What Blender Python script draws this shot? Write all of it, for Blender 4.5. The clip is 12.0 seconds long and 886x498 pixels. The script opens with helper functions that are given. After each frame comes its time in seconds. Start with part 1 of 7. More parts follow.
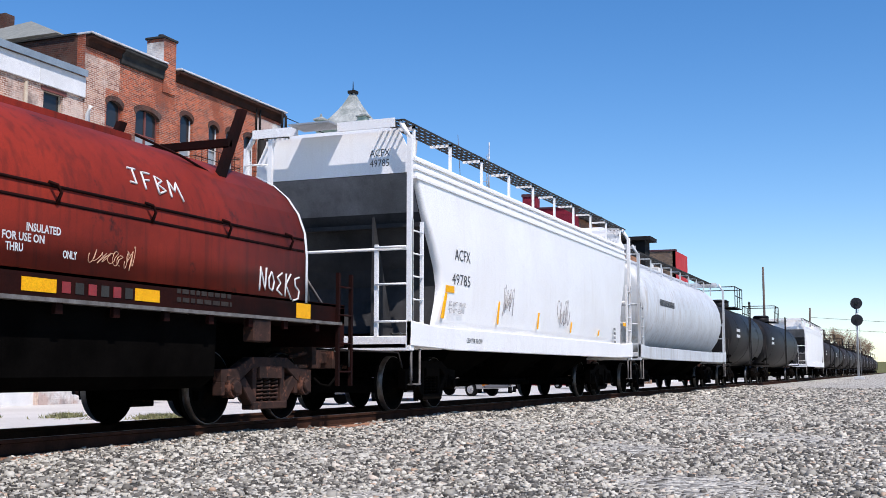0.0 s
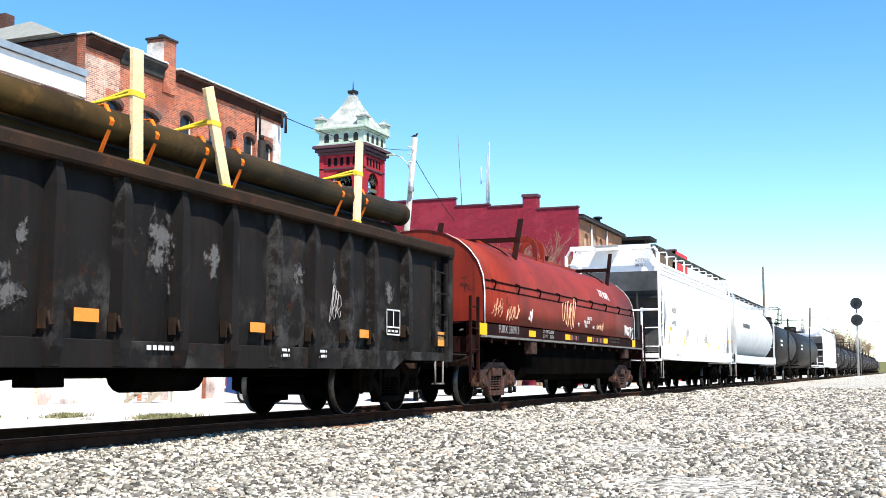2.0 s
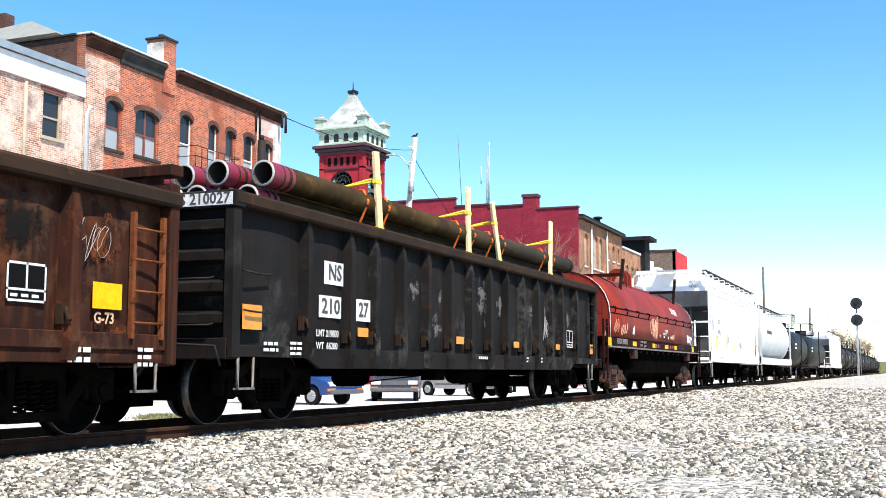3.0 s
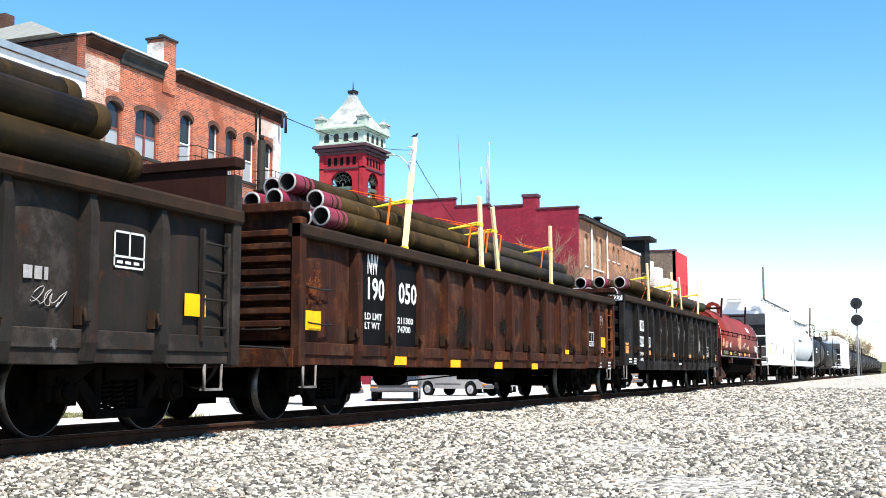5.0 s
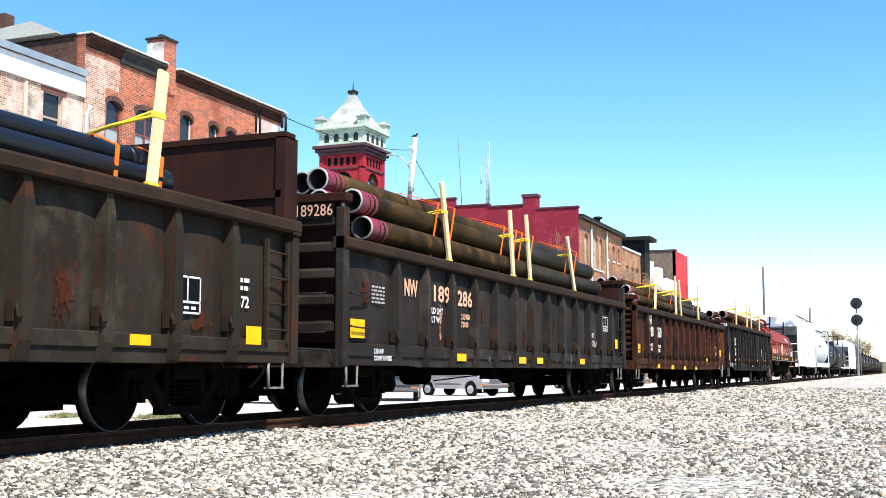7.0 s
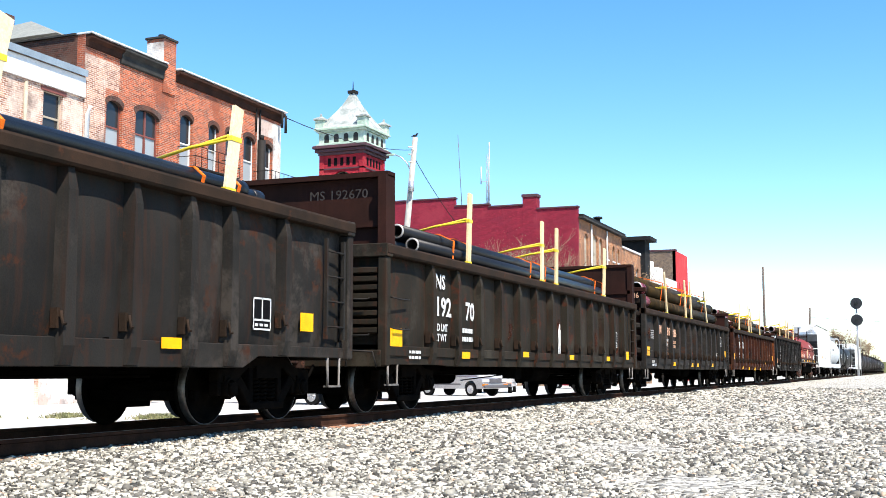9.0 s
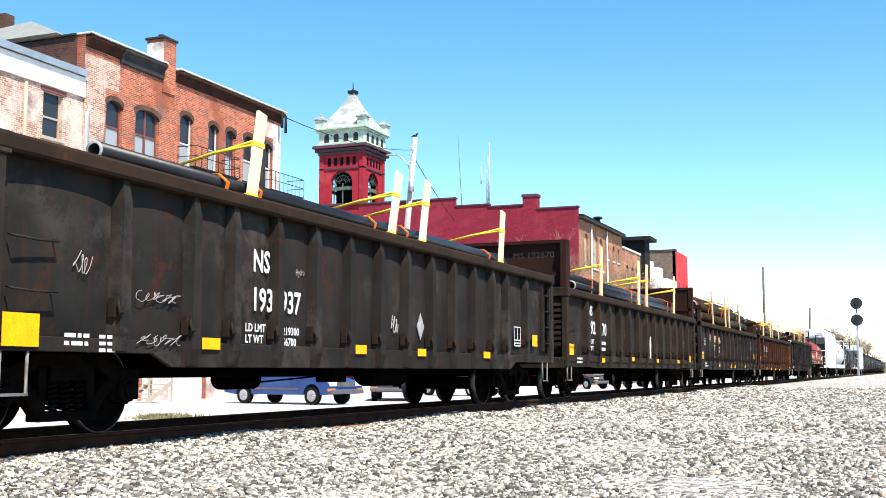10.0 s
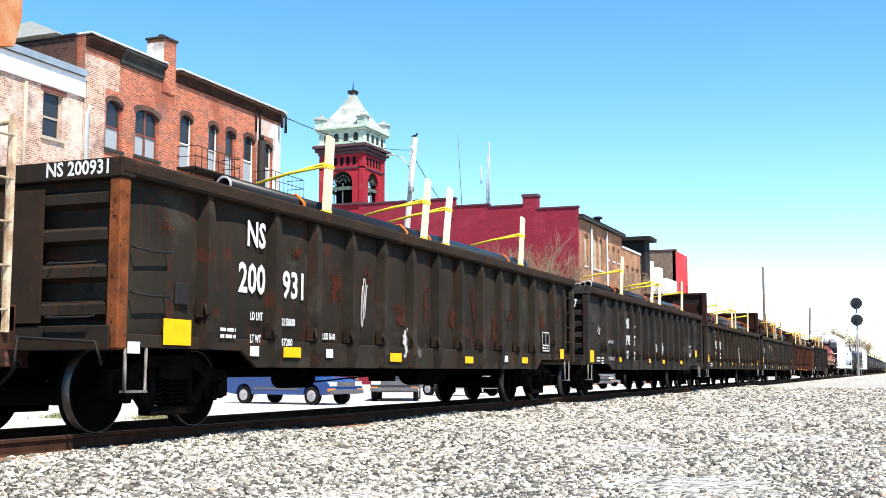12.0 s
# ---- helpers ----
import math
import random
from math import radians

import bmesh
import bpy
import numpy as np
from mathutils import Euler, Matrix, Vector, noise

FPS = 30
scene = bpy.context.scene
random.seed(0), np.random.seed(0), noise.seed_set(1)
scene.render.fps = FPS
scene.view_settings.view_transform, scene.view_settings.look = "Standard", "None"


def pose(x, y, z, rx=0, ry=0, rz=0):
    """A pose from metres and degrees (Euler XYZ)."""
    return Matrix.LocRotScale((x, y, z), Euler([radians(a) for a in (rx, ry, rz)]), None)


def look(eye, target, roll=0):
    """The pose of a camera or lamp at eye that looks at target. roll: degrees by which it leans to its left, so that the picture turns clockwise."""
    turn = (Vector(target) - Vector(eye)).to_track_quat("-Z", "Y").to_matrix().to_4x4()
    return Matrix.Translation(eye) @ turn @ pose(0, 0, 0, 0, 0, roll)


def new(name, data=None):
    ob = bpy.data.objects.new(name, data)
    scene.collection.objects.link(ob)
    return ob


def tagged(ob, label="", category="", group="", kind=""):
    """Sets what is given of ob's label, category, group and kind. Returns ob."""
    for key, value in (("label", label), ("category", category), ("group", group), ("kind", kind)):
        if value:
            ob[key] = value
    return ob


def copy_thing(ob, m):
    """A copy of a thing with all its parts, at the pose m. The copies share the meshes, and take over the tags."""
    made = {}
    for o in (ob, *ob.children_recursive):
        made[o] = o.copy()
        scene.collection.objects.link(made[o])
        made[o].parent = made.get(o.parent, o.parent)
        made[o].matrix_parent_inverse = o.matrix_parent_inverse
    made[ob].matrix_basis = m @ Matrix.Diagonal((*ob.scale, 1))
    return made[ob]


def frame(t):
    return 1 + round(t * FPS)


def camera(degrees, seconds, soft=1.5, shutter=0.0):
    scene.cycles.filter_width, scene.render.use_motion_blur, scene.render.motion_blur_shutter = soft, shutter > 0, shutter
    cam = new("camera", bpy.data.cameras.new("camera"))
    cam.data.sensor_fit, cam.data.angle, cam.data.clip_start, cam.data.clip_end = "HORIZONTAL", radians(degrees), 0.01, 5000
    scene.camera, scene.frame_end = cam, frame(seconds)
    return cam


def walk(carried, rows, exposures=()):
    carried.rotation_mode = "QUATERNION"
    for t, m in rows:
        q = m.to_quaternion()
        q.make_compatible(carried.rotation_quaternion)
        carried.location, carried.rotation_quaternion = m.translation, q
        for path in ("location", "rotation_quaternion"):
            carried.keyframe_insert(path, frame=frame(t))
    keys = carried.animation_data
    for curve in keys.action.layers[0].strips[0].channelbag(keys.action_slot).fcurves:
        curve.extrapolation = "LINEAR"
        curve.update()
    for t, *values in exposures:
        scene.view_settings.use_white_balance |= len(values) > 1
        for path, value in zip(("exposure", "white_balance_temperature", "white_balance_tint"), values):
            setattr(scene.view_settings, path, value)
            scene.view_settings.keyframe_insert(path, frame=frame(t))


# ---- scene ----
# Rail top is z = 0, the track runs along +y, the camera stands at x = 0, y = 0.
cam = camera(42.8, 12.0, soft=0.9)
EYE = pose(0, 0, 0.66, 96.164, 0, 22.275)
walk(cam, [(0, EYE), (12, EYE)],
     exposures=[(0, 0.04, 6450, 18), (0.3, 0.14, 6550, 17), (0.8, 0.46, 6700, 15), (1.4, 0.7, 6800, 12), (2.2, 0.91, 6900, 11), (12, 0.96, 6900, 11)])
SPEED = 9.88
TRACK_X = -8.87

# ---- light ----
SUN = Vector((0.43, -0.32, 0.80)).normalized()
world = bpy.data.worlds.new("world")
scene.world = world
world.use_nodes = True
wn = world.node_tree.nodes
sky = wn.new("ShaderNodeTexSky")
sky.sky_type = "NISHITA"
sky.sun_disc = False
sky.sun_elevation = math.asin(SUN.z)
sky.sun_rotation = math.atan2(SUN.x, SUN.y)
sky.air_density, sky.dust_density, sky.ozone_density = 0.9, 0.1, 3.0
wn["Background"].inputs[1].default_value = 0.15
hue = wn.new("ShaderNodeHueSaturation")
hue.inputs["Saturation"].default_value = 1.3
world.node_tree.links.new(sky.outputs[0], hue.inputs["Color"])
world.node_tree.links.new(hue.outputs[0], wn["Background"].inputs[0])
sun = new("sun", bpy.data.lights.new("sun", "SUN"))
sun.data.energy, sun.data.angle, sun.data.color = 5.0, radians(0.53), (1.0, 0.96, 0.9)
sun.matrix_world = look(SUN * 50, (0, 0, 0))


# ---- materials ----
def surface(name, base, second=None, rough=0.7, metal=0.0, scale=2.0, fine=60.0, mix=0.5, bump=0.15,
            rust=None, rust_amount=0.0, streak=0.0, vary=0.0, spec=0.5, scuff=None):
    """Paint, metal or stone: two colours mixed by broad stains, grain, runs down the side and rust patches."""
    m = bpy.data.materials.new(name)
    m.use_nodes = True
    nt = m.node_tree
    N, L = nt.nodes, nt.links
    b = N["Principled BSDF"]
    b.inputs["Metallic"].default_value = metal
    b.inputs["Specular IOR Level"].default_value = spec
    second = second or tuple(c * 0.7 for c in base)
    tc = N.new("ShaderNodeTexCoord")
    oi = N.new("ShaderNodeObjectInfo")
    off = N.new("ShaderNodeVectorMath")
    off.operation = "MULTIPLY_ADD"
    off.inputs[1].default_value = (1, 1, 1)
    sc = N.new("ShaderNodeVectorMath")
    sc.operation = "SCALE"
    sc.inputs[0].default_value = (17, 9, 5)
    L.new(oi.outputs["Random"], sc.inputs["Scale"])
    L.new(tc.outputs["Object"], off.inputs[0])
    L.new(sc.outputs[0], off.inputs[2])

    def tex(s, detail=6.0, src=None, r=0.6):
        n = N.new("ShaderNodeTexNoise")
        n.inputs["Scale"].default_value, n.inputs["Detail"].default_value = s, detail
        n.inputs["Roughness"].default_value = r
        L.new(src or off.outputs[0], n.inputs["Vector"])
        return n

    def ramp(src, a, z):
        n = N.new("ShaderNodeMapRange")
        n.inputs[1].default_value, n.inputs[2].default_value = a, z
        L.new(src, n.inputs[0])
        return n.outputs[0]

    def blend(fac, a, c, kind="MIX"):
        n = N.new("ShaderNodeMix")
        n.data_type, n.blend_type = "RGBA", kind
        for sock, v in ((n.inputs[0], fac), (n.inputs[6], a), (n.inputs[7], c)):
            if hasattr(v, "is_linked"):
                L.new(v, sock)
            elif isinstance(v, tuple):
                sock.default_value = (*v, 1)
            else:
                sock.default_value = v
        return n.outputs[2]

    big, small = tex(scale), tex(fine, 4)
    k = N.new("ShaderNodeMath")
    k.operation = "MULTIPLY"
    L.new(ramp(big.outputs[0], 0.35, 0.65), k.inputs[0])
    k.inputs[1].default_value = mix * 2 if mix < 0.5 else 1.0
    col = blend(k.outputs[0], base, second)
    g = blend(ramp(small.outputs[0], 0.3, 0.7), (0.78, 0.78, 0.78), (1.15, 1.15, 1.15))
    col = blend(1.0, col, g, "MULTIPLY")
    if streak:
        mp = N.new("ShaderNodeMapping")
        mp.inputs["Scale"].default_value = (7, 7, 0.5)
        L.new(off.outputs[0], mp.inputs[0])
        st = tex(1.3, 5, mp.outputs[0])
        sf = N.new("ShaderNodeMath")
        sf.operation = "MULTIPLY"
        L.new(ramp(st.outputs[0], 0.50, 0.64), sf.inputs[0])
        sf.inputs[1].default_value = streak
        col = blend(sf.outputs[0], col, rust or tuple(c * 0.45 for c in base))
    if rust_amount:
        rt = tex(scale * 1.7 + 0.5, 9, None, 0.7)
        lo = 0.63 - rust_amount * 0.3
        col = blend(ramp(rt.outputs[0], lo, lo + 0.07), col, rust)
    if scuff:
        ct = tex(scale * 2.3 + 0.3, 10, None, 0.75)
        pt = tex(scale * 0.55, 2)
        mm = N.new("ShaderNodeMath")
        mm.operation = "MULTIPLY"
        L.new(ramp(ct.outputs[0], 0.47, 0.60), mm.inputs[0])
        L.new(ramp(pt.outputs[0], 0.50, 0.60), mm.inputs[1])
        col = blend(mm.outputs[0], col, scuff)
    if vary:
        hv = N.new("ShaderNodeMapRange")
        hv.inputs[3].default_value, hv.inputs[4].default_value = 1 - vary, 1 + vary
        L.new(oi.outputs["Random"], hv.inputs[0])
        cx = N.new("ShaderNodeCombineXYZ")
        for i in range(3):
            L.new(hv.outputs[0], cx.inputs[i])
        col = blend(1.0, col, cx.outputs[0], "MULTIPLY")
    L.new(col, b.inputs["Base Color"])
    rr = N.new("ShaderNodeMapRange")
    rr.inputs[3].default_value, rr.inputs[4].default_value = max(0.05, rough - 0.12), min(1, rough + 0.12)
    L.new(small.outputs[0], rr.inputs[0])
    L.new(rr.outputs[0], b.inputs["Roughness"])
    bp = N.new("ShaderNodeBump")
    bp.inputs["Strength"].default_value, bp.inputs["Distance"].default_value = bump, 0.01
    L.new(small.outputs[0], bp.inputs["Height"])
    L.new(bp.outputs[0], b.inputs["Normal"])
    return m


def brickwork(name, c1, c2, mortar, worn, worn_amount=0.35, bump=0.5, stain=(0.12, 0.09, 0.08)):
    """Laid brick: 21 cm by 7 cm with recessed joints, worn and stained in patches. Walls stand along x or y."""
    m = bpy.data.materials.new(name)
    m.use_nodes = True
    nt = m.node_tree
    N, L = nt.nodes, nt.links
    b = N["Principled BSDF"]
    b.inputs["Roughness"].default_value = 0.9
    b.inputs["Specular IOR Level"].default_value = 0.2
    tc = N.new("ShaderNodeTexCoord")
    sp = N.new("ShaderNodeSeparateXYZ")
    L.new(tc.outputs["Object"], sp.inputs[0])
    ad = N.new("ShaderNodeMath")
    L.new(sp.outputs[0], ad.inputs[0])
    L.new(sp.outputs[1], ad.inputs[1])
    cb = N.new("ShaderNodeCombineXYZ")
    L.new(ad.outputs[0], cb.inputs[0])
    L.new(sp.outputs[2], cb.inputs[1])
    br = N.new("ShaderNodeTexBrick")
    L.new(cb.outputs[0], br.inputs["Vector"])
    br.inputs["Color1"].default_value, br.inputs["Color2"].default_value = (*c1, 1), (*c2, 1)
    br.inputs["Mortar"].default_value = (*mortar, 1)
    br.inputs["Scale"].default_value = 1.0
    br.inputs["Brick Width"].default_value, br.inputs["Row Height"].default_value = 0.22, 0.078
    br.inputs["Mortar Size"].default_value, br.inputs["Bias"].default_value = 0.009, 0.0

    def patch(s, lo, hi, col, over, fac=1.0, d=8.0):
        n = N.new("ShaderNodeTexNoise")
        n.inputs["Scale"].default_value, n.inputs["Detail"].default_value, n.inputs["Roughness"].default_value = s, d, 0.65
        L.new(tc.outputs["Object"], n.inputs["Vector"])
        r = N.new("ShaderNodeMapRange")
        r.inputs[1].default_value, r.inputs[2].default_value, r.inputs[4].default_value = lo, hi, fac
        L.new(n.outputs[0], r.inputs[0])
        x = N.new("ShaderNodeMix")
        x.data_type = "RGBA"
        L.new(r.outputs[0], x.inputs[0])
        L.new(over, x.inputs[6])
        x.inputs[7].default_value = (*col, 1)
        return x.outputs[2]

    col = patch(0.45, 0.60 - worn_amount * 0.3, 0.66 - worn_amount * 0.2, worn, br.outputs["Color"], 0.75)
    col = patch(0.8, 0.52, 0.68, stain, col, 0.75)
    col = patch(7.0, 0.5, 0.75, stain, col, 0.45)
    L.new(col, b.inputs["Base Color"])
    bp = N.new("ShaderNodeBump")
    bp.inputs["Strength"].default_value, bp.inputs["Distance"].default_value, bp.invert = bump, 0.012, True
    L.new(br.outputs["Fac"], bp.inputs["Height"])
    L.new(bp.outputs[0], b.inputs["Normal"])
    return m


def stones(name):
    """Crushed limestone: every stone its own grey."""
    m = bpy.data.materials.new(name)
    m.use_nodes = True
    N, L = m.node_tree.nodes, m.node_tree.links
    b = N["Principled BSDF"]
    b.inputs["Roughness"].default_value = 0.85
    g = N.new("ShaderNodeNewGeometry")
    r = N.new("ShaderNodeValToRGB")
    e = r.color_ramp.elements
    e[0].position, e[0].color = 0.0, (0.03, 0.028, 0.023, 1)
    e[1].position, e[1].color = 1.0, (0.76, 0.73, 0.63, 1)
    for p, c in ((0.30, (0.13, 0.12, 0.10, 1)), (0.62, (0.38, 0.36, 0.30, 1)), (0.93, (0.60, 0.57, 0.48, 1)), (0.965, (0.40, 0.27, 0.18, 1))):
        n = e.new(p)
        n.color = c
    L.new(g.outputs["Random Per Island"], r.inputs[0])
    L.new(r.outputs[0], b.inputs["Base Color"])
    return m


def gravel_ground(name):
    """The bed under and beyond the loose stones: cells of grey with dark gaps and broad dirt."""
    m = bpy.data.materials.new(name)
    m.use_nodes = True
    N, L = m.node_tree.nodes, m.node_tree.links
    b = N["Principled BSDF"]
    b.inputs["Roughness"].default_value = 0.95
    tc = N.new("ShaderNodeTexCoord")
    v = N.new("ShaderNodeTexVoronoi")
    v.inputs["Scale"].default_value = 18.0
    L.new(tc.outputs["Object"], v.inputs["Vector"])
    w = N.new("ShaderNodeSeparateColor")
    L.new(v.outputs["Color"], w.inputs[0])
    r = N.new("ShaderNodeValToRGB")
    r.color_ramp.elements[0].color, r.color_ramp.elements[1].color = (0.05, 0.046, 0.04, 1), (0.66, 0.63, 0.54, 1)
    L.new(w.outputs[0], r.inputs[0])
    n = N.new("ShaderNodeTexNoise")
    n.inputs["Scale"].default_value, n.inputs["Detail"].default_value = 0.35, 8
    L.new(tc.outputs["Object"], n.inputs["Vector"])
    q = N.new("ShaderNodeMapRange")
    q.inputs[1].default_value, q.inputs[2].default_value, q.inputs[4].default_value = 0.45, 0.7, 0.55
    L.new(n.outputs[0], q.inputs[0])
    x = N.new("ShaderNodeMix")
    x.data_type = "RGBA"
    L.new(q.outputs[0], x.inputs[0])
    L.new(r.outputs[0], x.inputs[6])
    x.inputs[7].default_value = (0.50, 0.47, 0.40, 1)
    L.new(x.outputs[2], b.inputs["Base Color"])
    bp = N.new("ShaderNodeBump")
    bp.inputs["Strength"].default_value, bp.inputs["Distance"].default_value, bp.invert = 0.9, 0.04, True
    L.new(v.outputs["Distance"], bp.inputs["Height"])
    L.new(bp.outputs[0], b.inputs["Normal"])
    return m


def ragged(name, base, second, cover=0.5):
    """Thin worn paint or rust that breaks up into flecks towards its edge and lets the sheet below show."""
    m = bpy.data.materials.new(name)
    m.use_nodes = True
    N, L = m.node_tree.nodes, m.node_tree.links
    b = N["Principled BSDF"]
    b.inputs["Roughness"].default_value = 0.85
    b.inputs["Specular IOR Level"].default_value = 0.05
    tc = N.new("ShaderNodeTexCoord")
    sp = N.new("ShaderNodeVectorMath")
    sp.operation = "MULTIPLY_ADD"
    sp.inputs[1].default_value, sp.inputs[2].default_value = (0, 2, 2), (0, -1, -1)
    L.new(tc.outputs["Generated"], sp.inputs[0])
    ln = N.new("ShaderNodeVectorMath")
    ln.operation = "LENGTH"
    L.new(sp.outputs[0], ln.inputs[0])

    def grain(s, d, r=0.65):
        n = N.new("ShaderNodeTexNoise")
        n.inputs["Scale"].default_value, n.inputs["Detail"].default_value, n.inputs["Roughness"].default_value = s, d, r
        L.new(tc.outputs["Object"], n.inputs["Vector"])
        return n.outputs[0]
    k = N.new("ShaderNodeMath")
    k.operation = "MULTIPLY_ADD"
    L.new(ln.outputs["Value"], k.inputs[0])
    k.inputs[1].default_value = -0.32
    L.new(grain(7.0, 8, 0.72), k.inputs[2])
    r = N.new("ShaderNodeMapRange")
    lo = 0.52 - cover * 0.34
    r.inputs[1].default_value, r.inputs[2].default_value, r.inputs[4].default_value = lo, lo + 0.10, 0.9
    L.new(k.outputs[0], r.inputs[0])
    L.new(r.outputs[0], b.inputs["Alpha"])
    x = N.new("ShaderNodeMix")
    x.data_type = "RGBA"
    x.inputs[6].default_value, x.inputs[7].default_value = (*base, 1), (*second, 1)
    L.new(grain(25.0, 5), x.inputs[0])
    L.new(x.outputs[2], b.inputs["Base Color"])
    return m


def glass_pane(name, tint=(0.025, 0.028, 0.03)):
    m = bpy.data.materials.new(name)
    m.use_nodes = True
    b = m.node_tree.nodes["Principled BSDF"]
    b.inputs["Base Color"].default_value = (*tint, 1)
    b.inputs["Roughness"].default_value = 0.04
    b.inputs["Specular IOR Level"].default_value = 0.4
    return m


RUST = (0.16, 0.055, 0.025)
BALLAST = stones("ballast_stone")
BED = gravel_ground("gravel_bed")
BLACKPAINT = surface("weathered_black_paint", (0.0084, 0.0081, 0.0078), (0.0146, 0.0137, 0.0129), 0.7, scale=0.9, rust=(0.028, 0.014, 0.009), rust_amount=0.10, streak=0.3, spec=0.06, scuff=(0.05, 0.048, 0.045))
GREYBLACK = surface("faded_grey_black_paint", (0.0145, 0.0138, 0.0124), (0.0248, 0.0228, 0.0200), 0.72, scale=0.8, rust=(0.045, 0.018, 0.010), rust_amount=0.14, streak=0.35, spec=0.06, scuff=(0.045, 0.038, 0.032))
BROWNBLACK = surface("brownish_black_paint", (0.0162, 0.0138, 0.0102), (0.0264, 0.0222, 0.0162), 0.72, scale=0.8, rust=(0.055, 0.017, 0.009), rust_amount=0.17, streak=0.3, spec=0.06, scuff=(0.04, 0.034, 0.025))
RUSTBROWN = surface("rusted_brown_steel", (0.0425, 0.0144, 0.0088), (0.0163, 0.0094, 0.0075), 0.75, scale=0.9, rust=(0.085, 0.027, 0.011), rust_amount=0.26, streak=0.5, spec=0.06, scuff=(0.07, 0.035, 0.02))
CHORD = surface("worn_chord_steel", (0.020, 0.0145, 0.0105), (0.036, 0.021, 0.0135), 0.78, scale=1.5, rust=(0.06, 0.024, 0.013), rust_amount=0.12, spec=0.06)
BULKHEAD = surface("rust_brown_bulkhead", (0.034, 0.013, 0.0095), (0.018, 0.009, 0.007), 0.78, scale=1.2, streak=0.3, spec=0.06)
# UNDER, TRUCKDARK and WHEEL are near black, under-car shade put into their colour.
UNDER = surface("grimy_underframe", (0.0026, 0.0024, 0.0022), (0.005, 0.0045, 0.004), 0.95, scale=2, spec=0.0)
TRUCKRUST = surface("rusty_cast_steel", (0.06, 0.03, 0.022), (0.02, 0.013, 0.011), 0.8, scale=4, spec=0.15, rust=(0.12, 0.05, 0.032), rust_amount=0.3)
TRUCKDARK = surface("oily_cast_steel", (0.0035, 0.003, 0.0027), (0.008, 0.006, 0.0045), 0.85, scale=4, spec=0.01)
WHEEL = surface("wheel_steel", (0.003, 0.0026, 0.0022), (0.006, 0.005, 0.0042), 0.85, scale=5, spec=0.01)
TREAD = surface("polished_tread", (0.16, 0.155, 0.15), (0.08, 0.075, 0.07), 0.45, metal=0.9, scale=8, bump=0.02)
RAILSIDE = surface("rusty_rail", (0.065, 0.030, 0.019), (0.03, 0.016, 0.011), 0.9, scale=3, spec=0.02)
TIEWOOD = surface("creosoted_tie", (0.014, 0.011, 0.009), (0.028, 0.022, 0.018), 0.95, scale=3, vary=0.3, spec=0.02)
HOODRED = surface("faded_red_hood_paint", (0.27, 0.028, 0.014), (0.145, 0.017, 0.010), 0.55, scale=0.7, fine=90, rust=(0.05, 0.014, 0.011), rust_amount=0.10, streak=0.4, bump=0.06, spec=0.12)
HOODDARK = surface("dark_red_frame_paint", (0.026, 0.007, 0.0055), (0.010, 0.005, 0.0045), 0.75, scale=1.5, spec=0.04)
WHITECAR = surface("white_car_paint", (0.90, 0.90, 0.88), (0.85, 0.84, 0.81), 0.45, scale=0.8, rust=(0.6, 0.54, 0.46), streak=0.12, bump=0.02)
# Soot and the shade under the hopper's sloped ends, both put into this grey.
SOOTSHADE = surface("sooty_grey_paint", (0.055, 0.055, 0.056), (0.028, 0.028, 0.028), 0.8, scale=1.2, streak=0.3, spec=0.03)
ORANGERUST = surface("orange_rust", (0.42, 0.12, 0.03), (0.5, 0.25, 0.12), 0.75, scale=4)
HOPPERGREY = surface("grey_hopper_paint", (0.62, 0.65, 0.66), (0.50, 0.53, 0.54), 0.5, scale=0.8, rust=(0.28, 0.19, 0.11), streak=0.4, bump=0.03)
TANKBLACK = surface("black_tank_paint", (0.009, 0.009, 0.0105), (0.018, 0.0175, 0.017), 0.5, scale=0.9, rust=(0.08, 0.055, 0.04), streak=0.2, bump=0.03, spec=0.1)
TANKBROWN = surface("brown_black_tank_paint", (0.018, 0.0125, 0.0115), (0.03, 0.021, 0.018), 0.55, scale=0.9, bump=0.03, spec=0.1)
YELLOW = surface("yellow_reflector", (0.92, 0.46, 0.006), (0.84, 0.38, 0.006), 0.5, scale=9, bump=0.02, spec=0.1)
ORANGE = surface("orange_reflector", (0.72, 0.26, 0.02), (0.62, 0.22, 0.02), 0.4, scale=9, bump=0.02)
REDTAPE = surface("red_reflector", (0.30, 0.02, 0.02), None, 0.4, scale=9)
LETTERS = surface("white_lettering", (0.72, 0.72, 0.70), (0.55, 0.55, 0.53), 0.6, scale=7)
CHALK = surface("thin_chalk_marks", (0.38, 0.36, 0.35), (0.25, 0.24, 0.23), 0.8, scale=9)
PEACH = surface("peach_lettering", (0.75, 0.42, 0.26), None, 0.6, scale=7)
DARKLET = surface("dark_lettering", (0.06, 0.06, 0.06), None, 0.6, scale=7)
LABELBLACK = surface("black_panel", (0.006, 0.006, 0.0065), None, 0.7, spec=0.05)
WORN = ragged("scraped_chalky_paint", (0.16, 0.155, 0.15), (0.05, 0.048, 0.046))
RUSTSTAIN = ragged("dark_rust_stain", (0.085, 0.022, 0.010), (0.03, 0.011, 0.007), 0.5)
RUSTGLOW = ragged("orange_rust_stain", (0.17, 0.05, 0.018), (0.06, 0.02, 0.009), 0.5)
WHITEWORN = ragged("worn_white_overspray", (0.7, 0.7, 0.68), (0.4, 0.4, 0.38), 0.6)
PEACHWORN = ragged("running_peach_paint", (0.55, 0.3, 0.18), (0.3, 0.14, 0.08), 0.55)
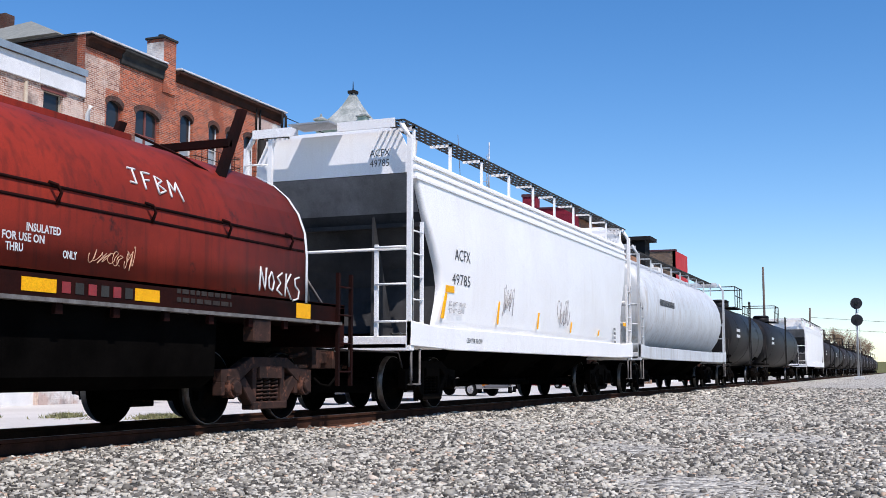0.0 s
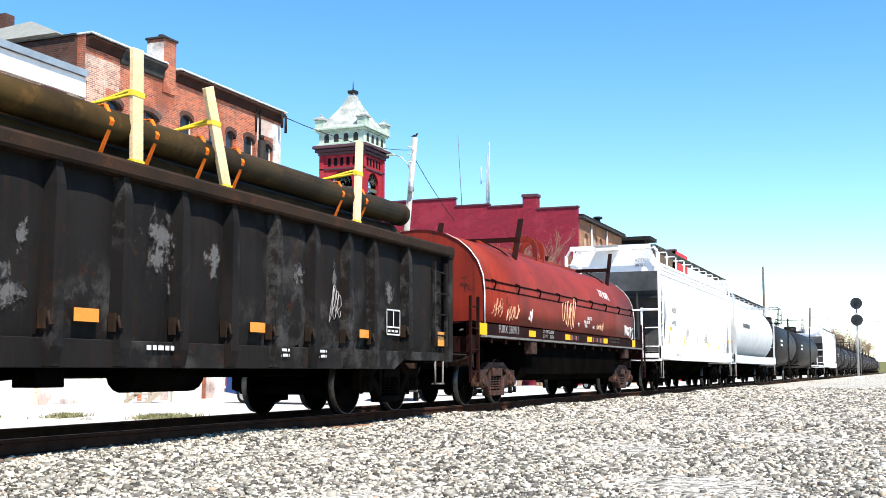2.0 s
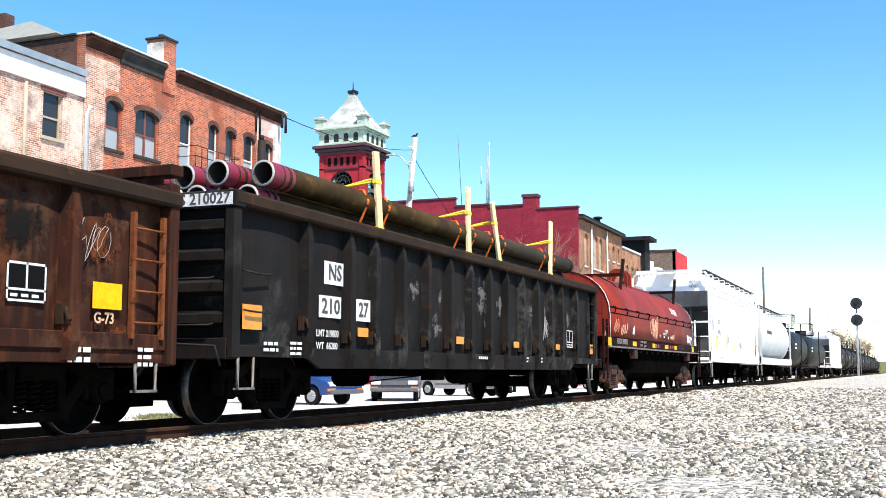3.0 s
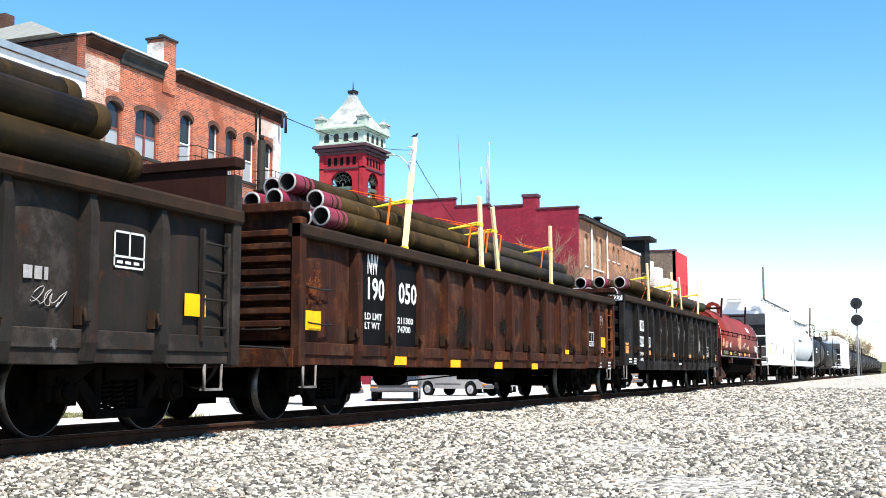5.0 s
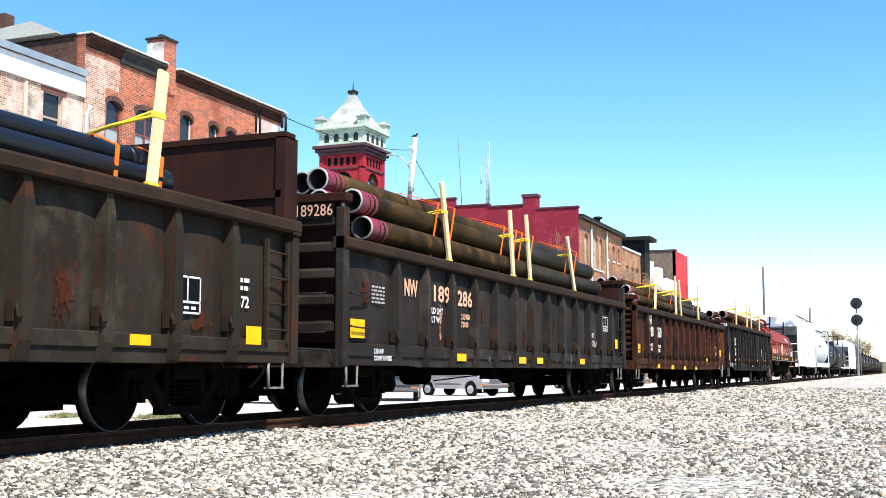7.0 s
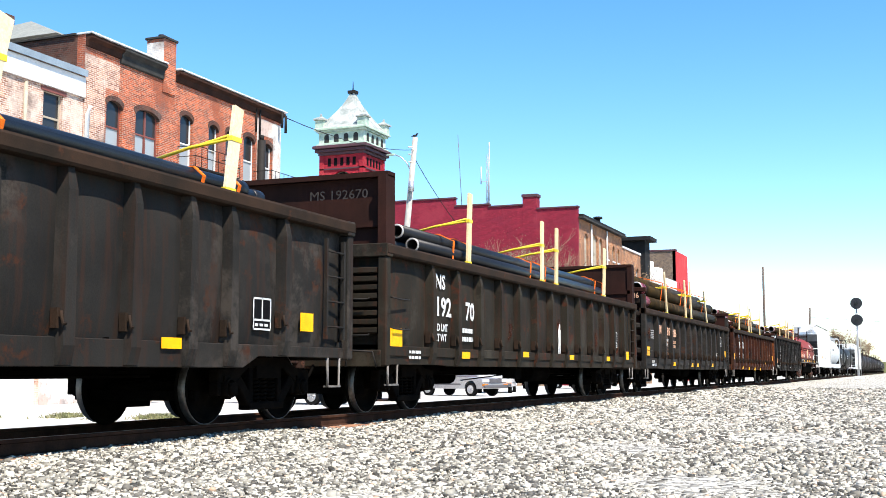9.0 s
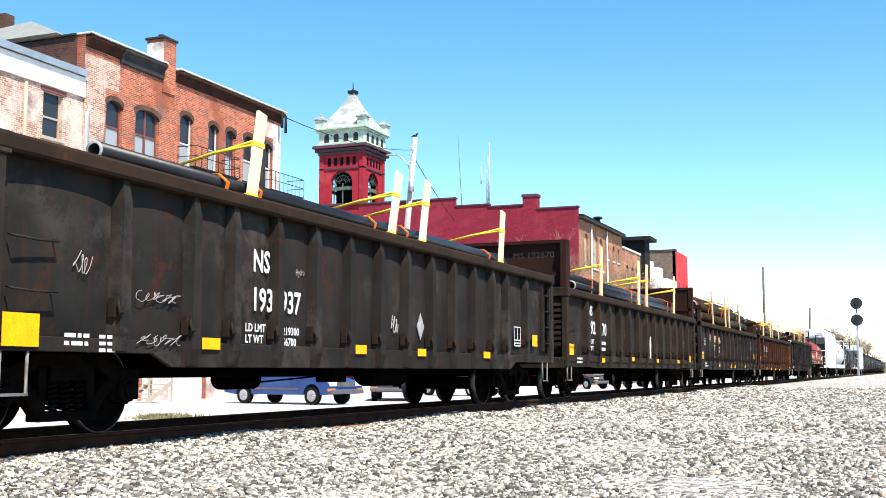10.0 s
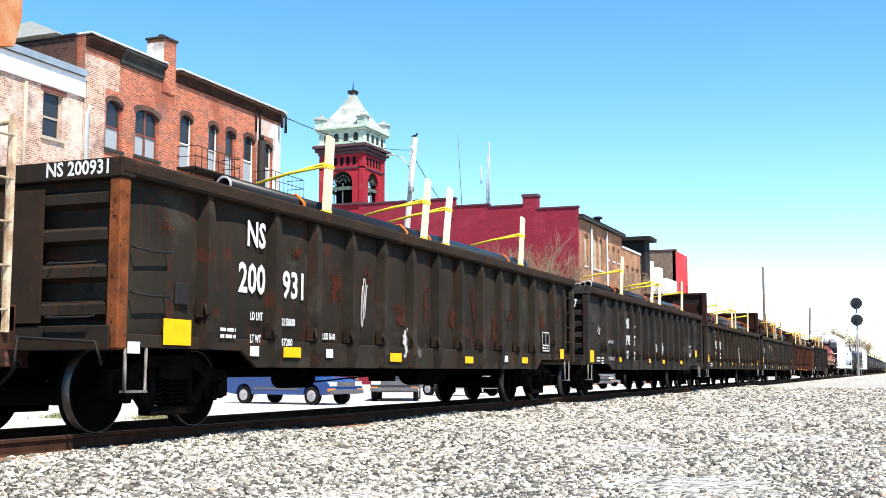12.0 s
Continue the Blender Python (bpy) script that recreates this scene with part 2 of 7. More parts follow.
SOOTSPOT = ragged("black_scorch", (0.006, 0.006, 0.006), (0.012, 0.011, 0.010), 0.7)
STEPDARK = surface("faded_dark_stencil", (0.05, 0.042, 0.038), None, 0.8, scale=6, spec=0.05)
PIPE = surface("dark_steel_pipe", (0.017, 0.011, 0.005), (0.050, 0.031, 0.010), 0.6, scale=1.5, rust=(0.075, 0.040, 0.012), rust_amount=0.22, vary=0.25, spec=0.08)
PIPEBLACK = surface("black_coated_pipe", (0.006, 0.006, 0.007), (0.011, 0.011, 0.012), 0.4, scale=2, vary=0.2, spec=0.3)
PIPERED = surface("red_pipe_band", (0.22, 0.015, 0.035), (0.16, 0.012, 0.03), 0.55, scale=5)
PIPEIN = surface("pipe_bore", (0.06, 0.05, 0.045), None, 0.8)
STEELEND = surface("bright_pipe_end", (0.45, 0.43, 0.40), None, 0.5, metal=0.4)
TIMBER = surface("new_softwood", (0.80, 0.62, 0.36), (0.70, 0.50, 0.26), 0.7, scale=3, fine=30, vary=0.15)
PALETIMBER = surface("pale_planed_board", (0.80, 0.70, 0.46), (0.74, 0.58, 0.34), 0.75, scale=3, fine=30, vary=0.1)
RUSTORANGE = surface("bright_orange_rust", (0.20, 0.062, 0.022), (0.10, 0.032, 0.014), 0.85, scale=5, rust=(0.03, 0.012, 0.008), rust_amount=0.2, spec=0.05)
STRAPY = surface("yellow_webbing", (0.80, 0.62, 0.03), (0.7, 0.5, 0.02), 0.5, scale=8)
STRAPO = surface("orange_webbing", (0.92, 0.19, 0.02), (0.85, 0.15, 0.015), 0.6, scale=8, spec=0.1)
BRICK_A = brickwork("orange_red_brick", (0.62, 0.13, 0.045), (0.20, 0.046, 0.025), (0.42, 0.31, 0.24), (0.26, 0.07, 0.036), 0.3, 0.7)
BRICK_B = brickwork("pale_worn_brick", (0.56, 0.32, 0.22), (0.24, 0.095, 0.06), (0.66, 0.58, 0.50), (0.68, 0.55, 0.46), 0.35, 0.7)
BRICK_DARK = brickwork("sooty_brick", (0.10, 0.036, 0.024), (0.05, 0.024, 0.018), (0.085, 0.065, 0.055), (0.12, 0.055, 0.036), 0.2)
BRICK_P = brickwork("painted_plum_brick", (0.30, 0.022, 0.044), (0.20, 0.016, 0.032), (0.13, 0.016, 0.027), (0.27, 0.03, 0.048), 0.2, 0.6, (0.17, 0.018, 0.035))
BRICK_T = brickwork("tower_red_brick", (0.42, 0.022, 0.036), (0.30, 0.018, 0.028), (0.24, 0.02, 0.03), (0.40, 0.05, 0.055), 0.2, 0.35, (0.24, 0.025, 0.035))
BRICK_O = brickwork("tan_orange_brick", (0.56, 0.23, 0.09), (0.20, 0.075, 0.04), (0.44, 0.31, 0.21), (0.24, 0.12, 0.07), 0.5, 0.7)
BRICK_G = brickwork("grey_brown_brick", (0.26, 0.18, 0.12), (0.08, 0.058, 0.044), (0.22, 0.18, 0.14), (0.16, 0.11, 0.08), 0.4, 0.7)
REDPAINT = brickwork("bright_red_painted_brick", (0.55, 0.045, 0.05), (0.50, 0.04, 0.045), (0.45, 0.04, 0.045), (0.5, 0.08, 0.08), 0.1, 0.3, (0.4, 0.05, 0.05))
WHITEBRICK = brickwork("peeling_white_brick", (0.70, 0.68, 0.64), (0.62, 0.60, 0.56), (0.6, 0.58, 0.55), (0.45, 0.3, 0.24), 0.3)
WHITEWOOD = surface("white_painted_wood", (0.78, 0.78, 0.76), (0.66, 0.66, 0.64), 0.6, scale=1.5)
BLUECAP = surface("blue_grey_metal_cap", (0.30, 0.36, 0.40), (0.22, 0.27, 0.30), 0.5, metal=0.3)
TRIMGREY = surface("grey_pressed_metal", (0.05, 0.05, 0.046), (0.03, 0.029, 0.027), 0.75, scale=2, spec=0.1)
TRIMBROWN = surface("rusty_brown_trim", (0.055, 0.024, 0.016), (0.028, 0.015, 0.011), 0.85, scale=2, spec=0.1)
COPING = surface("pale_coping", (0.66, 0.66, 0.66), (0.5, 0.5, 0.5), 0.6)
SLATE = surface("pale_slate_roof", (0.46, 0.48, 0.45), (0.20, 0.23, 0.21), 0.75, scale=1.1, fine=9, bump=0.5, streak=0.6)
SHINGLE = surface("grey_shingle_roof", (0.24, 0.25, 0.22), (0.18, 0.19, 0.17), 0.85, scale=2, fine=9)
BELFRY = surface("green_white_belfry_paint", (0.55, 0.62, 0.52), (0.30, 0.42, 0.32), 0.6, scale=2)
GREENBAR = surface("dull_green_bar_paint", (0.10, 0.15, 0.11), (0.06, 0.09, 0.07), 0.7, scale=3)
# Lower panes in their lit look; the shadowed upper halves use the dark GLASS.
PALEPANE = glass_pane("pale_curtained_glass", (0.30, 0.33, 0.34))
# White hopper paint with the shade of the upper slope mixed into its colour.
SLOPESHADE = surface("dusty_grey_paint", (0.22, 0.22, 0.225), (0.13, 0.13, 0.13), 0.8, scale=1.2, streak=0.3, spec=0.05)
DARKTRIM = surface("dark_plum_trim", (0.09, 0.03, 0.04), (0.06, 0.025, 0.03), 0.7)
SASHRED = surface("dull_red_sash_paint", (0.20, 0.055, 0.04), (0.15, 0.045, 0.035), 0.7)
SASHWHITE = surface("white_sash_paint", (0.72, 0.72, 0.70), (0.6, 0.6, 0.58), 0.6)
BOARDED = surface("weathered_board", (0.42, 0.36, 0.28), (0.32, 0.27, 0.2), 0.85, scale=2)
IRON = surface("black_iron", (0.012, 0.0115, 0.011), (0.022, 0.019, 0.017), 0.7, metal=0.0, spec=0.15)
STEPGREY = surface("worn_grey_steel", (0.20, 0.19, 0.18), (0.10, 0.09, 0.08), 0.6, scale=6, spec=0.2)
RUSTSAND = surface("rusty_sand", (0.36, 0.17, 0.085), (0.20, 0.10, 0.06), 0.95, scale=6, fine=90, bump=0.6)
CREAM = surface("rust_stained_cream_paint", (0.62, 0.52, 0.36), (0.34, 0.2, 0.1), 0.6, scale=6)
GALV = surface("galvanised_steel", (0.5, 0.51, 0.52), (0.4, 0.41, 0.42), 0.45, metal=0.6)
POLEWOOD = surface("grey_pole_wood", (0.42, 0.40, 0.36), (0.3, 0.28, 0.25), 0.85, scale=2)
DARKPOLE = surface("dark_pole_wood", (0.12, 0.09, 0.07), (0.08, 0.06, 0.05), 0.85, scale=2)
ROOFTAR = surface("tar_roof", (0.022, 0.022, 0.022), None, 0.9, spec=0.1)
LOT = surface("pale_dusty_lot", (0.55, 0.54, 0.51), (0.47, 0.46, 0.43), 0.9, scale=0.3, fine=25)
GRASS = surface("dry_grass", (0.14, 0.16, 0.06), (0.24, 0.22, 0.11), 0.9, scale=3)
TWIG = surface("brown_twig", (0.30, 0.20, 0.13), (0.22, 0.15, 0.10), 0.9, scale=5)
BUD = surface("spring_bud", (0.26, 0.18, 0.10), (0.20, 0.14, 0.08), 0.8, scale=5)
TYRE = surface("tyre_rubber", (0.012, 0.012, 0.012), None, 0.9, spec=0.1)
CARBLUE = surface("blue_car_paint", (0.004, 0.045, 0.19), (0.0035, 0.036, 0.15), 0.22, scale=0.6, bump=0.01)
CARDARK = surface("dark_car_paint", (0.03, 0.035, 0.04), None, 0.25, scale=0.6, bump=0.01)
CARWHITE = surface("white_truck_paint", (0.75, 0.75, 0.74), None, 0.25, scale=0.6, bump=0.01)
CARSILVER = surface("silver_car_paint", (0.42, 0.43, 0.44), None, 0.3, metal=0.5, scale=0.6, bump=0.01)
PLASTIC = surface("grey_plastic", (0.10, 0.10, 0.11), None, 0.5)
LAMPGLASS = surface("headlamp_lens", (0.8, 0.82, 0.85), None, 0.1, bump=0.0)
AMBER = surface("amber_lens", (0.8, 0.25, 0.02), None, 0.2, bump=0.0)
GLASS = glass_pane("dark_window_glass")
SIGNALBLACK = surface("signal_black", (0.012, 0.012, 0.014), None, 0.5)


# ---- mesh tools ----
class Form:
    """Collects vertices and faces for one mesh."""

    def __init__(self):
        self.v, self.f, self.s = [], [], []

    def add(self, pts, faces, smooth=False):
        n = len(self.v)
        self.v += [tuple(p) for p in pts]
        self.f += [tuple(i + n for i in q) for q in faces]
        self.s += [smooth] * len(faces)
        return self

    def box(self, x0, x1, y0, y1, z0, z1):
        x0, x1, y0, y1, z0, z1 = min(x0, x1), max(x0, x1), min(y0, y1), max(y0, y1), min(z0, z1), max(z0, z1)
        p = [(x, y, z) for z in (z0, z1) for x, y in ((x0, y0), (x1, y0), (x1, y1), (x0, y1))]
        return self.add(p, [(3, 2, 1, 0), (4, 5, 6, 7), (0, 1, 5, 4), (1, 2, 6, 5), (2, 3, 7, 6), (3, 0, 4, 7)])

    def rings(self, rings, smooth=True, caps=True):
        n = len(rings[0])
        pts = [p for r in rings for p in r]
        fs = [(k * n + i, k * n + (i + 1) % n, (k + 1) * n + (i + 1) % n, (k + 1) * n + i)
              for k in range(len(rings) - 1) for i in range(n)]
        self.add(pts, fs, smooth)
        if caps:
            m = len(self.v) - len(pts)
            self.f += [tuple(m + i for i in reversed(range(n))), tuple(m + (len(rings) - 1) * n + i for i in range(n))]
            self.s += [False, False]
        return self

    def tube(self, path, r, seg=8, caps=True):
        """A round bar along a path; r is one radius or one for each point."""
        path = [Vector(p) for p in path]
        rr = r if isinstance(r, (list, tuple)) else [r] * len(path)
        out = []
        for i, p in enumerate(path):
            d = (path[min(i + 1, len(path) - 1)] - path[max(i - 1, 0)]).normalized()
            u = d.cross(Vector((0.31, 0.17, 0.93) if abs(d.z) < 0.9 else (1, 0, 0))).normalized()
            w = d.cross(u)
            out.append([p + (u * math.cos(a) + w * math.sin(a)) * rr[i] for a in [2 * math.pi * k / seg for k in range(seg)]])
        return self.rings(out, True, caps)

    def prism(self, outline, axis, a, b, smooth=False):
        """A flat outline pushed from a to b along an axis: 'x' takes (y, z), 'y' takes (x, z), 'z' takes (x, y)."""
        def put(q, c):
            return {"x": (c, q[0], q[1]), "y": (q[0], c, q[1]), "z": (q[0], q[1], c)}[axis]
        n = len(outline)
        pts = [put(q, a) for q in outline] + [put(q, b) for q in outline]
        fs = [(i, (i + 1) % n, n + (i + 1) % n, n + i) for i in range(n)]
        self.add(pts, fs, smooth)
        m = len(self.v) - 2 * n
        self.f += [tuple(m + i for i in reversed(range(n))), tuple(m + n + i for i in range(n))]
        self.s += [False, False]
        return self


def mesh_of(name, form, material, bevel=0.0, weld=False):
    me = bpy.data.meshes.new(name)
    me.from_pydata(form.v, [], form.f)
    bm = bmesh.new()
    bm.from_mesh(me)
    if weld:
        bmesh.ops.remove_doubles(bm, verts=bm.verts, dist=0.0005)
    bmesh.ops.recalc_face_normals(bm, faces=bm.faces)
    for fc, s in zip(bm.faces, form.s):
        fc.smooth = s
    if bevel:
        es = [e for e in bm.edges if len(e.link_faces) == 2 and e.calc_face_angle(0) > 0.6]
        bmesh.ops.bevel(bm, geom=es, offset=bevel, segments=1, affect="EDGES", clamp_overlap=True)
    bm.to_mesh(me)
    bm.free()
    me.materials.append(material)
    return me


def part(name, form, material, parent=None, label="", bevel=0.0, at=None, weld=False):
    ob = new(name, mesh_of(name, form, material, bevel, weld))
    ob.parent = parent
    if at is not None:
        ob.matrix_basis = at
    return tagged(ob, label)


def share(ob, parent, at):
    """Another object on the same mesh."""
    o = new(ob.name.split(".")[0], ob.data)
    o.parent, o.matrix_basis = parent, at
    return o


def thing(name, label, category, at=None, group=""):
    ob = new(name)
    ob.empty_display_size = 0.3
    if at is not None:
        ob.matrix_basis = at
    return tagged(ob, label, category, group)


def wording(text, y, z, size, parent, material, x=1.605, depth=0.0006, squeeze=1.0, spin=0.0, facing="x", name="lettering", align="LEFT", wide=0.0, tilt=0.0, bold=0.042):
    """Stencilled words on a car's side (facing +x) or end (facing -y)."""
    cu = bpy.data.curves.new("words", "FONT")
    cu.body, cu.size, cu.extrude, cu.align_x, cu.resolution_u = text, size * 1.72, depth, align, 2
    cu.offset = size * bold
    tmp = new("words", cu)
    bpy.context.view_layer.update()
    me = bpy.data.meshes.new_from_object(tmp.evaluated_get(bpy.context.evaluated_depsgraph_get()))
    bpy.data.objects.remove(tmp)
    me.name = "lettering"
    if wide:
        xs = [v.co.x for v in me.vertices]
        squeeze = wide / (max(xs) - min(xs))
    me.materials.clear()
    me.materials.append(material)
    ob = new(name, me)
    ob.parent = parent
    turn = Matrix(((0, 0, 1), (1, 0, 0), (0, 1, 0))) if facing == "x" else Matrix(((1, 0, 0), (0, 0, -1), (0, 1, 0)))
    ob.matrix_basis = Matrix.Translation((x, y, z)) @ turn.to_4x4() @ pose(0, 0, 0, tilt) @ pose(0, 0, 0, 0, 0, spin) @ Matrix.Diagonal((squeeze, 1, 1, 1))
    return ob


def scrawl(seed, y, z, w, h, parent, material, x=1.605, strokes=7, r=0.012):
    """A painted tag: loose overlapping loops, no letters."""
    rnd = random.Random(seed)
    fm = Form()
    path = []
    for k in range(strokes):
        cy, cz = y + w * (k + 0.5) / strokes, z + h * rnd.uniform(0.35, 0.65)
        a0, ax, az = rnd.uniform(0, 6), w / strokes * rnd.uniform(0.6, 1.1), h * rnd.uniform(0.25, 0.5)
        n, turn = 9, rnd.uniform(3.0, 6.0)
        path += [(x + 0.0003 * len(path) / 9, cy + ax * math.cos(a0 + turn * i / n), cz + az * math.sin(a0 * 1.3 + turn * i / n)) for i in range(n + 1)]
    fm.tube(path, r * 0.8, 4)
    return part("graffiti", fm, material, parent)


STROKES = {"N": [[(0, 0), (0.1, 1), (0.5, 0.05), (0.62, 1)]], "O": [[(0.3, 0.9), (0.05, 0.6), (0.1, 0.2), (0.4, 0.1), (0.55, 0.5), (0.3, 0.9)]],
           "E": [[(0.5, 0.95), (0.05, 0.75), (0.35, 0.5), (0.0, 0.2), (0.5, 0.0)]], "K": [[(0.1, 1), (0.0, 0)], [(0.55, 1), (0.06, 0.5), (0.6, -0.1)]],
           "S": [[(0.6, 0.95), (0.15, 0.85), (0.2, 0.55), (0.6, 0.35), (0.5, 0.0), (0.0, -0.1)]], "J": [[(0.1, 1), (0.55, 1)], [(0.35, 1), (0.35, 0.15), (0.0, 0.2)]],
           "F": [[(0.05, 0), (0.1, 1), (0.6, 1)], [(0.08, 0.55), (0.45, 0.6)]], "B": [[(0.05, 0), (0.08, 1), (0.5, 0.8), (0.1, 0.55), (0.55, 0.25), (0.05, 0)]],
           "M": [[(0, 0), (0.1, 1), (0.35, 0.4), (0.6, 1), (0.75, -0.1)]]}


def tag(text, y, z, w, h, parent, material, x, lean=0.0, drop=0.0, r=0.013):
    """Hand-painted letters in round strokes, leaning back by lean along the hood's curve."""
    step = w / len(text)
    for k, ch in enumerate(text):
        fm = Form()
        for run in STROKES[ch]:
            pts = [(y + step * (k + a * 1.25), z + h * b - drop * k) for a, b in run]
            fine = []
            for (a0, b0), (a1, b1) in zip(pts, pts[1:]):
                fine += [(a0 + (a1 - a0) * q / 4, b0 + (b1 - b0) * q / 4) for q in range(4)]
            fine.append(pts[-1])
            fm.tube([(x - lean * (b - z), a, b) for a, b in fine], r, 5)
        part("graffiti", fm, material, parent)


MOVERS = []
ROLLERS = []


def on_train(ob, y0, z=0.0):
    MOVERS.append((ob, y0, z))
    ob.matrix_basis = pose(TRACK_X, y0, z)
    return ob

# ---- ground and track ----
def ground_height(x):
    pts = [(-3000, -0.8), (-40, -0.8), (-13.5, -0.78), (-11.2, -0.24), (-10.4, -0.17), (-7.4, -0.17), (-6.0, -0.24), (-3.0, -0.27), (4, -0.22), (3000, -0.22)]
    for (a, za), (b, zb) in zip(pts, pts[1:]):
        if a <= x <= b:
            return za + (zb - za) * (x - a) / (b - a)
    return -0.22


def build_ground():
    xs = [-3000, -400, -120, -60, -40, -30, -22, -16, -13.5, -12.4, -11.2, -10.4, -9.5, -8.2, -7.4, -6.6, -6, -5, -4, -3, -1, 1, 4, 10, 30, 120, 600, 3000]
    ys = [-300, -60, -20, 0, 5, 10, 15, 20, 30, 40, 60, 80, 120, 200, 400, 900, 3500]
    fm = Form()
    n = len(xs)
    pts = [(x, y, ground_height(x) + 0.02 * noise.noise((x * 0.4, y * 0.4, 0))) for y in ys for x in xs]
    fm.add(pts, [(j * n + i, j * n + i + 1, (j + 1) * n + i + 1, (j + 1) * n + i) for j in range(len(ys) - 1) for i in range(n - 1)], True)
    tagged(part("ground", fm, BED), "grey crushed-stone ground beside the railway track", "ground", kind="structure")
    fm = Form().prism([(-60, -40), (-14.2, -40), (-14.2, 160), (-60, 160)], "z", -0.79, -0.57)
    tagged(part("pavement", fm, LOT), "pale dusty parking lot behind the track", "pavement", kind="structure")


def build_ballast():
    """Loose crushed stone, larger and thinner spread with distance."""
    rng = np.random.default_rng(4)
    place = []
    for y0, y1, per, s in ((3.5, 10, 1250, 1.0), (10, 15, 900, 1.1), (15, 22, 470, 1.3), (22, 34, 280, 1.6), (34, 62, 95, 2.2)):
        x1 = -0.0 + (0.25 if y0 < 10 else 0.0)
        x0 = -8.05
        k = int((x1 - x0) * (y1 - y0) * per)
        x, y = rng.uniform(x0, x1, k), rng.uniform(y0, y1, k)
        # only the wedge on the open side of the rail that lies ahead of the standpoint
        ok = (x > -1.05 * y - 0.3) & (x < 0.35 * 1 + 0.02 * y)
        x, y = x[ok], y[ok]
        place.append(np.c_[x, y, rng.lognormal(0, 0.28, len(x)) * 0.0205 * s])
    p = np.concatenate(place)
    k = len(p)
    cube = np.array([(x, y, z) for z in (-1, 1) for x, y in ((-1, -1), (1, -1), (1, 1), (-1, 1))], float)
    v = cube[None] * rng.uniform(0.45, 1.0, (k, 8, 3)) * rng.uniform(0.65, 1.15, (k, 1, 3)) * np.array([1, 1, 0.75])
    a = rng.uniform(0, 6.28, k)
    t = rng.uniform(-0.6, 0.6, k)
    ca, sa, ct, st = np.cos(a), np.sin(a), np.cos(t), np.sin(t)
    R = np.zeros((k, 3, 3))
    R[:, 0, 0], R[:, 0, 1], R[:, 0, 2] = ca, -sa * ct, sa * st
    R[:, 1, 0], R[:, 1, 1], R[:, 1, 2] = sa, ca * ct, -ca * st
    R[:, 2, 1], R[:, 2, 2] = st, ct
    v = np.einsum("kij,kvj->kvi", R, v) * p[:, 2][:, None, None]
    gx = np.array([-8.2, -7.4, -6.0, -3.0, 4.0])
    gz = np.array([-0.17, -0.17, -0.24, -0.27, -0.22])
    z = np.interp(p[:, 0], gx, gz) + rng.uniform(-0.012, 0.024, k)
    z += 0.035 * np.sin(p[:, 0] * 1.3 + 0.7 * np.sin(p[:, 1] * 0.8)) * np.sin(p[:, 1] * 0.9 + p[:, 0] * 0.4)
    v += np.stack([p[:, 0], p[:, 1], z], 1)[:, None, :]
    q = np.array([(3, 2, 1, 0), (4, 5, 6, 7), (0, 1, 5, 4), (1, 2, 6, 5), (2, 3, 7, 6), (3, 0, 4, 7)])
    f = (q[None] + 8 * np.arange(k)[:, None, None]).reshape(-1)
    me = bpy.data.meshes.new("ballast")
    me.vertices.add(k * 8)
    me.vertices.foreach_set("co", v.reshape(-1))
    me.loops.add(len(f))
    me.loops.foreach_set("vertex_index", f.astype(np.int32))
    me.polygons.add(k * 6)
    me.polygons.foreach_set("loop_start", np.arange(0, k * 24, 4, dtype=np.int32))
    me.update(calc_edges=True)
    me.materials.append(BALLAST)
    tagged(new("ballast", me), "loose grey crushed limestone ballast beside the rail", "gravel", kind="stuff")


def build_track():
    prof = [(-0.07, -0.17), (0.07, -0.17), (0.07, -0.158), (0.012, -0.14), (0.012, -0.045), (0.036, -0.035), (0.036, -0.006), (0.028, 0), (-0.028, 0), (-0.036, -0.006), (-0.036, -0.035), (-0.012, -0.045), (-0.012, -0.14), (-0.07, -0.158)]
    for sx in (-1, 1):
        c = TRACK_X + sx * 0.7535
        rail = tagged(part("rail", Form().prism([(x + c, z) for x, z in prof], "y", -60, 900), RAILSIDE), "rusty steel rail with a bright running surface", "rail", group="rails of the track")
        part("running_surface", Form().box(c - 0.026, c + 0.026, -60, 900, -0.002, 0.002), TREAD, rail, "bright worn rail top")
    first = None
    for k in range(100):
        y = 4 + 0.52 * k
        at = pose(TRACK_X + random.uniform(-0.04, 0.04), y, 0, 0, 0, random.uniform(-0.8, 0.8))
        if first is None:
            first = tagged(part("railway_tie", Form().box(-1.3, 1.3, -0.11, 0.11, -0.35, -0.172), TIEWOOD, bevel=0.012, at=at), "dark creosoted wooden tie under the rails", "railway tie", "ties of the track")
            part("tie_plate", Form().box(0.62, 0.89, -0.09, 0.09, -0.172, -0.164), RAILSIDE, first)
            part("tie_plate", Form().box(-0.89, -0.62, -0.09, 0.09, -0.172, -0.164), RAILSIDE, first)
        else:
            copy_thing(first, at)


